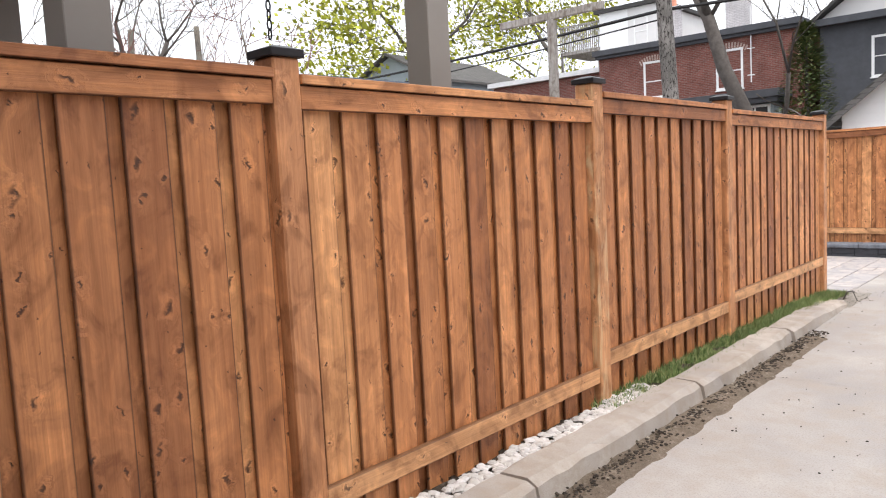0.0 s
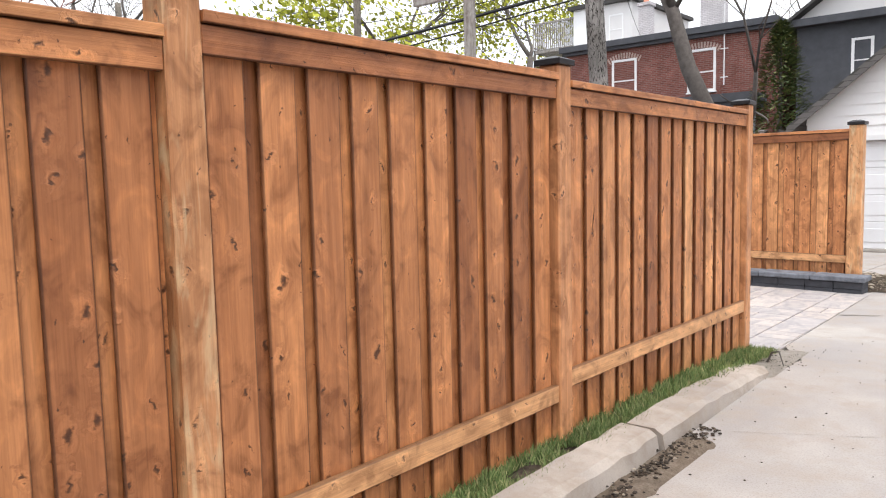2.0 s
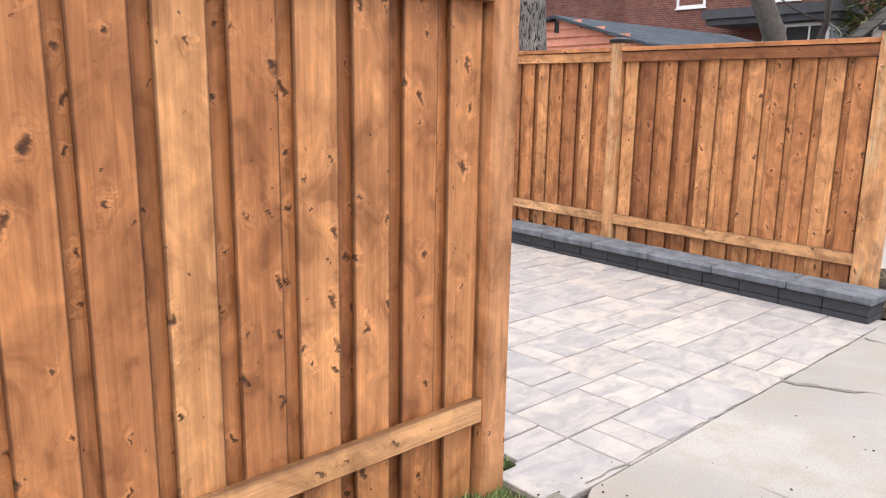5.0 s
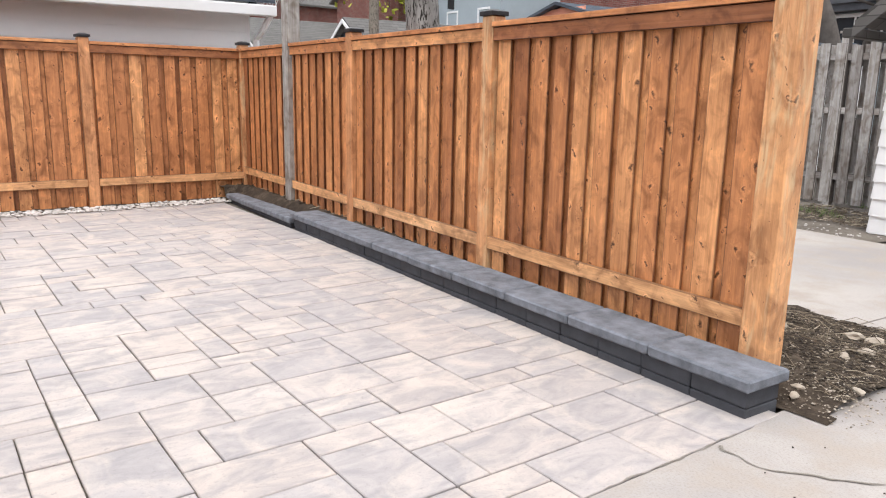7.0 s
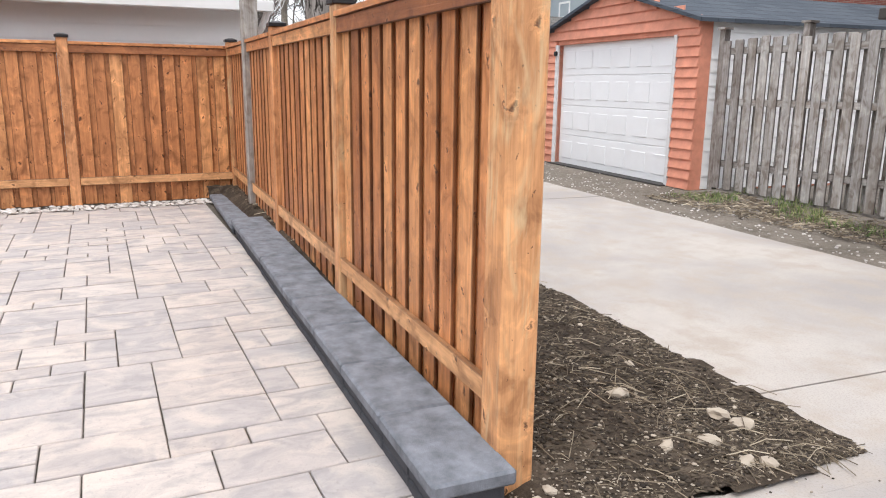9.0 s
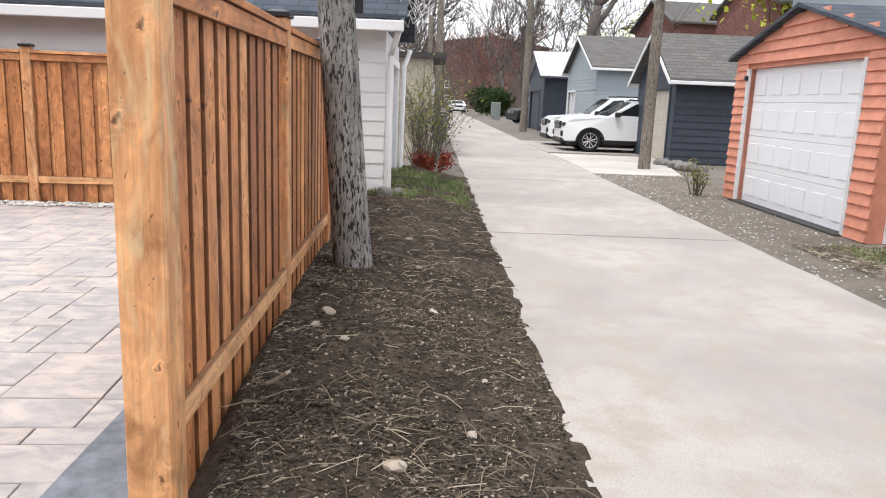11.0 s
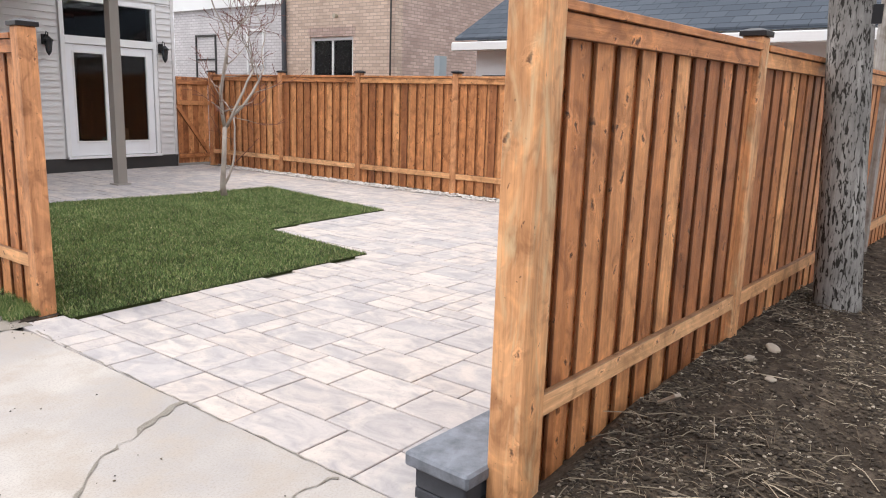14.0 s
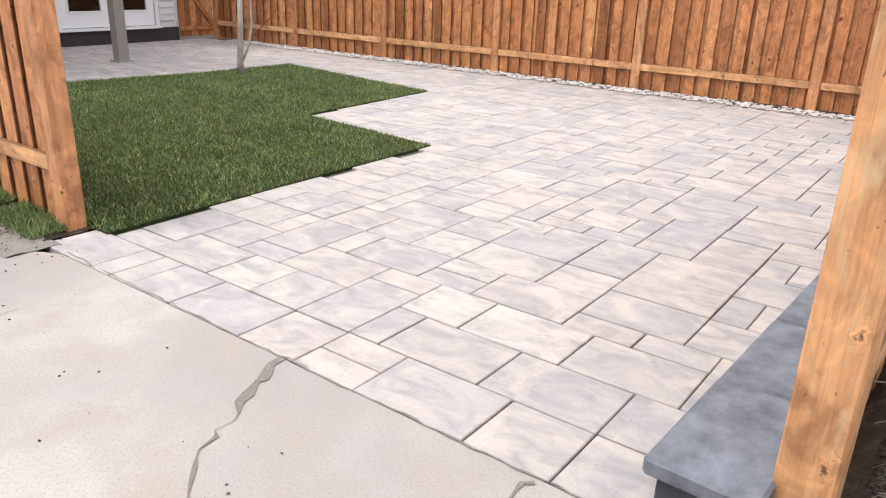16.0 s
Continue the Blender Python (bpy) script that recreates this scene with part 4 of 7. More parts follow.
def french_house():
    """The house behind the yard; its wall faces +y, so it is built facing -y and turned round."""
    th = thing("house", pose(-7.07, -1.6, 0, 0, 0, 180), "pale grey sided house with white french doors", "house")
    # local x = -(world x + 7.07)
    for q in ((-7.0, -0.92, 0.02, 0.25, 0.26, 5.6), (0.92, 1.36, 0.02, 0.25, 0.26, 5.6), (-0.92, 0.92, 0.02, 0.25, 3.2, 5.6)):
        part("wall", boxes(q), M["siding_grey"], th)
    sd = bmesh.new()
    lap_siding(sd, -7.0, -0.98, 0.27, 3.25, 0.012, 0.118, 0.026)
    lap_siding(sd, 0.98, 1.30, 0.27, 3.25, 0.012, 0.118, 0.026)
    lap_siding(sd, -7.0, 1.30, 3.26, 5.6, 0.012, 0.118, 0.026)
    part("siding", sd, M["siding_grey"], th, "pale grey lapped vinyl siding")
    part("corner_board", boxes((1.30, 1.37, -0.02, 0.27, 0.26, 5.6), bev=0.004), M["siding_grey"], th)
    part("foundation", boxes((-7.0, 1.36, 0.0, 0.3, -0.1, 0.255)), M["soffit"], th, "black painted foundation")
    for q in ((1.20, 1.355, 0.28, 6.99, -0.1, 5.6), (-7.0, -6.8, 0.28, 6.99, -0.1, 5.6), (-7.0, 1.355, 7.0, 7.2, -0.1, 5.6)):
        part("side_wall", boxes(q), M["siding_grey"], th)
    part("roof", boxes((-7.2, 1.5, -0.3, 7.4, 5.62, 5.8)), M["soffit"], th)
    # doors: 1.76 wide, two leaves, transom over
    fr = part("door_frame", boxes((-0.95, -0.87, -0.04, 0.12, 0.27, 3.2), (0.87, 0.95, -0.04, 0.12, 0.27, 3.2), (-0.87, 0.87, -0.04, 0.12, 2.36, 2.5), (-0.87, 0.87, -0.04, 0.12, 3.12, 3.2), (-0.03, 0.03, -0.035, 0.1, 2.5, 3.12), (-0.95, 0.95, -0.09, 0.12, 0.255, 0.3), bev=0.004), M["white"], th)
    for a, b in ((-0.86, -0.008), (0.008, 0.86)):
        g0, g1 = a + 0.145, b - 0.145
        lf = part("door", boxes((a, g0, -0.01, 0.04, 0.31, 2.35), (g1, b, -0.01, 0.04, 0.31, 2.35), (g0, g1, -0.01, 0.04, 0.31, 0.58), (g0, g1, -0.01, 0.04, 2.2, 2.35), bev=0.003), M["white_door"], th, "white full glass door leaf")
        part("pane", boxes((g0, g1, 0.012, 0.018, 0.58, 2.2)), M["glass"], lf)
        part("glazing_bead", boxes((g0 - 0.03, g0, -0.024, -0.008, 0.55, 2.23), (g1, g1 + 0.03, -0.024, -0.008, 0.55, 2.23), (g0, g1, -0.024, -0.008, 0.55, 0.58), (g0, g1, -0.024, -0.008, 2.2, 2.23), bev=0.004), M["white"], lf)
    for a, b in ((-0.87, -0.03), (0.03, 0.87)):
        part("transom_pane", boxes((a, b, 0.03, 0.036, 2.5, 3.12)), M["glass"], fr)
    hb = bmesh.new()
    cyl(hb, (0.0, -0.03, 1.32), (0.0, -0.012, 1.32), 0.032, 0.032, 14)
    box(hb, -0.02, 0.02, -0.03, -0.012, 0.98, 1.2, 0.006)
    tube(hb, [(0.0, -0.03, 1.18), (0.0, -0.07, 1.15), (0.0, -0.07, 1.02), (0.0, -0.03, 1.0)], [0.009] * 4, 8)
    part("door_handle", hb, M["brass"], th, "brass lever set with deadbolt")
    # room behind the glass
    part("room", boxes((-3.0, 1.15, 3.4, 3.5, 0.3, 3.2), (-3.0, -2.9, 0.26, 3.4, 0.3, 3.2), (1.05, 1.15, 0.28, 3.4, 0.3, 3.2), (-3.0, 1.15, 0.28, 3.5, 0.2, 0.3), (-3.0, 1.15, 0.28, 3.5, 3.2, 3.3)), M["dark_room"], th, "dim room behind the doors")
    return th


french_house()


def wall_lantern(x):
    th = thing("wall_lantern", pose(x, -1.575, 2.32, 0, 0, 180), "black metal carriage lantern on the house wall", "lantern", group="door lanterns")
    bm = boxes((-0.05, 0.05, -0.02, 0.02, -0.02, 0.16), bev=0.006)
    part("backplate", bm, M["black"], th)
    bm = bmesh.new()
    tube(bm, [(0, -0.02, 0.12), (0, -0.08, 0.2), (0, -0.14, 0.18), (0, -0.14, 0.12)], [0.009] * 4, 6)
    part("arm", bm, M["black"], th)
    bm = bmesh.new()
    for z0, r0, z1, r1 in ((0.12, 0.02, 0.06, 0.085), (0.06, 0.085, 0.045, 0.085)):
        cyl(bm, (0, -0.14, z0), (0, -0.14, z1), r0, r1, 6)
    part("roof", bm, M["black"], th)
    bm = bmesh.new()
    cyl(bm, (0, -0.14, 0.045), (0, -0.14, -0.14), 0.07, 0.045, 6)
    part("glass_cage", bm, M["glass_dark"], th)
    bm = bmesh.new()
    for i in range(6):
        a = math.pi / 3 * i
        cyl(bm, (0.072 * math.cos(a), -0.14 + 0.072 * math.sin(a), 0.045), (0.047 * math.cos(a), -0.14 + 0.047 * math.sin(a), -0.14), 0.006, 0.006, 5)
    cyl(bm, (0, -0.14, -0.14), (0, -0.14, -0.21), 0.05, 0.008, 6)
    part("cage", bm, M["black"], th)


wall_lantern(-5.85)
wall_lantern(-8.12)

bm = bmesh.new()
box(bm, -7.62, -7.3, -2.35, -2.05, 0.3, 0.78, 0.01)
solid("cardboard_box", bm, M["cardboard"], "brown cardboard box standing behind the glass door", "box")
solid("plastic_bin", boxes((-7.28, -7.12, -2.2, -2.0, 0.3, 0.62), bev=0.015), M["teal"], "teal plastic bin beside the cardboard box", "bin")


# porch over the patio
def porch():
    th = thing("porch", pose(0, 0, 0), "taupe wrapped porch posts under a dark flat roof", "porch")
    for x, y in ((-5.88, 0.68), (-2.06, 1.34), (-2.06, -0.42)):
        p = part("porch_post", boxes((x - 0.08, x + 0.08, y - 0.08, y + 0.08, 0.02, 3.4), bev=0.004), M["taupe"], th)
        part("post_foot", boxes((x - 0.125, x + 0.125, y - 0.125, y + 0.125, 0.0, 0.035), bev=0.008), M["taupe"], p)
    part("beam", boxes((-5.97, -1.97, 1.1, 1.35, 3.4, 3.65)), M["taupe"], th)
    part("porch_roof", boxes((-6.0, -1.95, -1.55, 1.4, 3.66, 3.85)), M["soffit"], th)


porch()
bm = bmesh.new()
for i in range(16):
    z = 3.35 - i * 0.06
    t = [(0.016 * math.cos(a), 0.0, 0.036 * math.sin(a)) for a in [k * math.pi / 4 for k in range(9)]]
    q = [((px, 0, pz) if i % 2 else (0, px, pz)) for px, _, pz in t]
    tube(bm, [(-3.5 + x, 1.42 + y, z + zz) for x, y, zz in q], [0.006] * 9, 5)
solid("hanging_chain", bm, M["black"], "black iron chain hanging from the porch beam", "chain")


def gable_roof(bm, x0, x1, y0, y1, ze, zr, over=0.25, th=0.06, axis="y"):
    """Two roof slabs; the ridge runs along the axis."""
    if axis == "y":
        xm = (x0 + x1) / 2
        k = (zr - ze) / (xm - x0)
        for s in (-1, 1):
            xe = x0 - over if s < 0 else x1 + over
            zz = ze - over * k
            prism(bm, [(xe, zz), (xm, zr), (xm, zr + th), (xe, zz + th)], "y", y0 - over, y1 + over)
    else:
        ym = (y0 + y1) / 2
        k = (zr - ze) / (ym - y0)
        for s in (-1, 1):
            ye = y0 - over if s < 0 else y1 + over
            zz = ze - over * k
            prism(bm, [(ye, zz), (ym, zr), (ym, zr + th), (ye, zz + th)], "x", x0 - over, x1 + over)


def gable_front(bm, x0, x1, y0, y1, z0, ze, zr, hole=None):
    """Front wall facing -y with a gable and an optional door hole (x, x, z top)."""
    xm = (x0 + x1) / 2
    if hole:
        a, b, t = hole
        prism(bm, [(x0, z0), (a, z0), (a, t), (x0, t)], "y", y0, y1)
        prism(bm, [(b, z0), (x1, z0), (x1, t), (b, t)], "y", y0, y1)
        prism(bm, [(x0, t), (x1, t), (x1, ze), (xm, zr), (x0, ze)], "y", y0, y1)
    else:
        prism(bm, [(x0, z0), (x1, z0), (x1, ze), (xm, zr), (x0, ze)], "y", y0, y1)


def panel_door(th, x0, x1, y, ztop, rows, cols, material, label):
    d = part("garage_door", boxes((x0, x1, y, y + 0.04, 0.0, ztop)), M[material], th, label)
    rh, cw = ztop / rows, (x1 - x0) / cols
    for r in range(rows):
        bm = boxes((x0 + 0.004, x1 - 0.004, y - 0.012, y + 0.001, r * rh + 0.006, (r + 1) * rh - 0.006), bev=0.004)
        part("door_panel", bm, M[material], d)
        for c in range(cols):
            a, b = x0 + c * cw + 0.1, x0 + (c + 1) * cw - 0.1
            part("raised_panel", boxes((a, b, y - 0.022, y - 0.010, r * rh + 0.12, (r + 1) * rh - 0.12), bev=0.006), M[material], d)
    return d


# white garage beyond the back fence: gable to the lane, eave towards the yard
def white_garage():
    th = thing("garage", pose(-10.05, 11.72, 0, 0, 0, 180 - 3.6), "white clapboard garage with charcoal shingle roof beside the lane", "garage")
    W, D, ze, zr = 3.7, 7.2, 2.72, 3.78
    # local: x from 0 to W (towards the west), y from 0 (lane face) to D
    wall = bmesh.new()
    gable_front(wall, 0, W, 0.0, 0.15, -0.05, ze, zr, (0.75, W - 0.4, 2.05))
    part("front_wall", wall, M["white_old"], th)
    for a, b in ((0, 0.15), (W - 0.15, W)):
        part("side_wall", boxes((a, b, 0.155, D - 0.155, -0.05, ze)), M["white_old"], th)
    wall = bmesh.new()
    gable_front(wall, 0, W, D - 0.15, D, -0.05, ze, zr)
    part("back_wall", wall, M["white_old"], th)
    sd = bmesh.new()
    lap_siding(sd, 0.0, D, 0.0, ze, 0.0, 0.2, 0.014)
    part("side_siding", sd, M["siding_white"], th, "white lapped siding", m=pose(0, D, 0, 0, 0, -90))
    sd = bmesh.new()
    lap_siding(sd, 0.02, 0.70, 0.0, 2.0, 0.0, 0.2, 0.014)
    part("front_siding", sd, M["white_old"], th)
    sd = bmesh.new()
    lap_siding(sd, 0, W, 2.45, zr, 0.0, 0.16, 0.014, lambda z: ((z - ze) / (zr - ze) * W / 2, W - (z - ze) / (zr - ze) * W / 2))
    part("gable_shingles", sd, M["siding_dark"], th, "dark grey gable shingles")
    rf = bmesh.new()
    gable_roof(rf, 0, W, 0, D, ze + 0.02, zr + 0.02, 0.28, 0.05)
    part("roof", rf, M["shingle"], th, "charcoal asphalt shingle roof")
    part("gutter", boxes((-0.42, -0.30, -0.25, D + 0.25, ze - 0.32, ze - 0.18), (-0.30, -0.02, -0.2, D + 0.2, ze - 0.24, ze - 0.2), bev=0.01), M["white"], th, "white eaves gutter")
    bm = bmesh.new()
    tube(bm, [(-0.36, -0.2, ze - 0.26), (-0.2, -0.12, ze - 0.5), (-0.05, -0.07, ze - 0.62), (-0.05, -0.07, 0.12), (-0.05, -0.4, 0.06)], [0.045] * 5, 8)
    part("downpipe", bm, M["white"], th)
    bm = bmesh.new()
    tube(bm, [(W + 0.3, -0.2, ze - 0.3), (W + 0.05, -0.1, ze - 0.62), (W + 0.02, -0.08, 0.12), (W + 0.05, -0.5, 0.05)], [0.045] * 4, 8)
    part("downpipe", bm, M["white"], th)
    for q in ((0.66, 0.75, -0.03, 0.0, 0.0, 2.13), (W - 0.4, W - 0.31, -0.03, 0.0, 0.0, 2.13), (0.66, W - 0.31, -0.032, -0.001, 2.05, 2.16),):
        part("door_trim", boxes(q), M["white"], th)
    panel_door(th, 0.75, W - 0.4, 0.08, 2.05, 4, 4, "white_old", "white wooden garage door")
    # small window at the south end of the yard side
    w = part("window", boxes((-0.03, 0.0, D - 0.75, D - 0.1, 1.25, 1.3), (-0.03, 0.0, D - 0.75, D - 0.7, 1.3, 2.0), (-0.03, 0.0, D - 0.15, D - 0.1, 1.3, 2.0), (-0.03, 0.0, D - 0.75, D - 0.1, 2.0, 2.05)), M["white"], th)
    part("pane", boxes((-0.016, -0.006, D - 0.7, D - 0.15, 1.3, 2.0)), M["glass_dark"], w)
    return th


white_garage()


# basketball hoop and ragged net on the garage roof edge
def hoop():
    th = thing("basketball_hoop", pose(-10.3, 11.75, 3.0), "bent black hoop with a torn white net on the garage gable", "basketball hoop")
    bm = bmesh.new()
    tube(bm, [(0.42 * math.cos(a) - 0.1, 0.35 * math.sin(a) + 0.35, 0.1 * math.sin(a * 2)) for a in [i * math.pi / 10 for i in range(21)]], [0.013] * 21, 6)
    part("ring", bm, M["black"], th)
    bm = bmesh.new()
    tube(bm, [(-0.1, 0, 0), (-0.3, -0.2, 0.25), (-0.4, -0.35, 0.1)], [0.02] * 3, 6)
    part("bracket", bm, M["black"], th)
    bm = bmesh.new()
    r = random.Random(3)
    n = 12
    for i in range(n):
        for s in (1, -1):
            pts = []
            for k in range(5):
                a = 2 * math.pi * (i + s * k * 0.5) / n
                rr = 1 - 0.14 * k
                pts.append((0.42 * rr * math.cos(a) - 0.1, 0.35 * rr * math.sin(a) + 0.35, 0.1 * math.sin(a * 2) - 0.1 * k + r.uniform(-0.02, 0.02)))
            tube(bm, pts, [0.006] * 5, 4)
    part("net", bm, M["rope"], th)


hoop()


# tan brick house and whitewashed neighbour beyond the fence
def tan_house():
    th = thing("house", pose(-12.3, 0, 0, 0, 0, 90), "tan brick two storey house beyond the fence", "house")
    # local x = world y, local y = -(world x + 12.3): faces -y -> world +x
    a, b = -2.75, 1.0
    wx0, wx1, wz0, wz1 = -1.78, -0.3, 1.25, 2.95
    for q in ((a, wx0, 0, 0.25, -0.1, 7.0), (wx1, b, 0, 0.25, -0.1, 7.0), (wx0, wx1, 0, 0.25, wz1, 7.0), (wx0, wx1, 0, 0.25, -0.1, wz0)):
        part("wall", boxes(q), M["brick_tan"], th)
    for q in ((b - 0.25, b, 0.255, 8.99, -0.1, 7.0), (a, b, 9, 9.25, -0.1, 7.0), (a, a + 0.25, 0.255, 8.99, -0.1, 7.0)):
        part("side_wall", boxes(q), M["brick_pink"], th)
    part("roof", boxes((a - 0.2, b + 0.2, -0.3, 9.4, 7.02, 7.25)), M["soffit"], th)
    w = window(th, wx0, wx1, wz0, wz1, 0.07, "white", bars=((wx0 + wx1) / 2,), fw=0.08, pane="glass")
    cr = bmesh.new()
    n = 26
    row0 = [cr.verts.new((-1.0 + 0.62 * i / n, 0.17 + 0.025 * math.sin(i * 1.7), wz0)) for i in range(n + 1)]
    row1 = [cr.verts.new((-1.0 + 0.62 * i / n, 0.17 + 0.025 * math.sin(i * 1.7), wz1)) for i in range(n + 1)]
    for i in range(n):
        cr.faces.new((row0[i], row0[i + 1], row1[i + 1], row1[i]))
    bmesh.ops.solidify(cr, geom=cr.faces[:], thickness=0.006)
    part("curtain", cr, M["curtain"], w, "pale hanging curtain")
    part("room", boxes((wx0 - 0.3, wx1 + 0.3, 1.2, 1.3, 1.0, 3.2), (wx0 - 0.3, wx1 + 0.3, 0.26, 1.2, 1.0, 1.1), (wx0 - 0.3, wx0 - 0.2, 0.26, 1.2, 1.1, 3.2), (wx1 + 0.2, wx1 + 0.3, 0.26, 1.2, 1.1, 3.2), (wx0 - 0.3, wx1 + 0.3, 0.26, 1.2, 3.2, 3.3)), M["dark_room"], th)
    lint = bmesh.new()
    for i in range(19):
        x = wx0 - 0.05 + i * 0.084
        box(lint, x + 0.004, x + 0.08, -0.012, 0.01, wz1 + 0.01, wz1 + 0.22)
    part("soldier_course", lint, M["brick_pink"], th)
    for x, nm, mt, r in ((0.92, "conduit", "soffit", 0.02), (-2.68, "downpipe", "siding_dark", 0.06)):
        bm = bmesh.new()
        cyl(bm, (x, -0.06, 0.0), (x, -0.06, 6.9), r, r, 8)
        part(nm, bm, M[mt], th)
    part("vent_hood", boxes((1.9, 2.05, 0.3, 0.55, 2.0, 2.5)), M["siding_bluegrey"], th)
    bm = bmesh.new()
    cyl(bm, (-0.85, -0.1, 3.42), (-0.85, 0.0, 3.42), 0.05, 0.05, 10)
    part("wall_light", bm, M["tan_stucco"], th)
    return th


tan_house()


def white_house():
    th = thing("house", pose(-12.9, 0, 0, 0, 0, 90), "whitewashed brick house next to the tan brick house", "house")
    part("wall", boxes((-8.5, -2.9, 0, 8, -0.1, 7.0)), M["brick_white"], th)
    part("roof", boxes((-8.7, -2.8, -0.3, 8.2, 7.02, 7.25)), M["soffit"], th)
    window(th, -5.0, -4.25, 1.75, 3.3, -0.005, "white", rails=(2.35,), bars=(), fw=0.07)
    window(th, -7.4, -6.4, 1.9, 3.2, -0.005, "soffit", rails=(2.5,), fw=0.06)
    part("upper_siding", boxes((-8.5, -3.3, -0.08, -0.003, 3.9, 4.9)), M["siding_white"], th)
    return th


white_house()


# coral garage across the lane
def coral_garage():
    th = thing("garage", pose(-10.25, 17.85, 0, 0, 0, -4.0), "coral shingled garage with a wide white door", "garage")
    hw, D, ze, zr = 2.3, 6.4, 2.42, 3.04
    dw, dt = 1.76, 2.26
    wall = bmesh.new()
    gable_front(wall, -hw, hw, 0, 0.15, -0.05, ze, zr, (-dw, dw, dt))
    box(wall, -hw, -hw + 0.15, 0.15, D, -0.05, ze)
    box(wall, hw - 0.15, hw, 0.15, D, -0.05, ze)
    gable_front(wall, -hw, hw, D - 0.15, D, -0.05, ze, zr)
    part("wall", wall, M["orange"], th)
    # coral siding pieces
    for s in (-1, 1):
        z = 0.0
        i = 0
        while z < 2.24:
            h = 0.155
            a, b = (dw + 0.07, hw + 0.03)
            off = 0.012 * ((i * 7) % 3 - 1)
            xs = sorted((s * (a - off * 0.2), s * (b + off)))
            bm = bmesh.new()
            prism(bm, [(-0.05, z), (-0.002, z), (-0.002, z + h), (-0.02, z + h)], "x", xs[0], xs[1])
            part("shingle", bm, M["orange"], th)
            z += h - 0.006
            i += 1
    zz = dt + 0.08
    while zz < zr - 0.05:
        h = 0.17
        t = max(0.0, (zz + 0.02 - ze) / (zr - ze))
        e = hw * (1 - t) + 0.0
        if e > 0.15:
            bm = bmesh.new()
            prism(bm, [(-0.055, zz), (-0.002, zz), (-0.002, min(zz + h, zr)), (-0.02, min(zz + h, zr))], "x", -e, e)
            part("gable_board", bm, M["orange"], th)
        zz += h - 0.004
    for q in ((-dw - 0.07, -dw, -0.05, 0.1, 0, dt), (dw, dw + 0.07, -0.05, 0.1, 0, dt),):
        part("door_trim", boxes(q), M["white_old"], th, "flaking white door trim")
    panel_door(th, -dw, dw, 0.09, dt, 4, 6, "white_door", "white sectional garage door with raised panels")
    rf = bmesh.new()
    gable_roof(rf, -hw, hw, 0, D, ze + 0.03, zr + 0.03, 0.16, 0.055)
    part("roof", rf, M["shingle"], th, "dark shingle roof with worn edge")
    sd = bmesh.new()
    lap_siding(sd, 0.2, D, 0.0, ze, 0.0, 0.19, 0.014)
    part("side_siding", sd, M["siding_white"], th, "pale siding on the side wall", m=pose(hw + 0.012, 0.0, 0, 0, 0, 90))
    bm = bmesh.new()
    cyl(bm, (-dw - 0.03, -0.09, 2.1), (-dw - 0.03, -0.05, 2.1), 0.045, 0.045, 10)
    part("lamp", bm, M["black"], th)
    part("threshold", boxes((-dw - 0.05, dw + 0.05, -0.14, 0.08, -0.06, 0.012)), M["soffit"], th)


coral_garage()


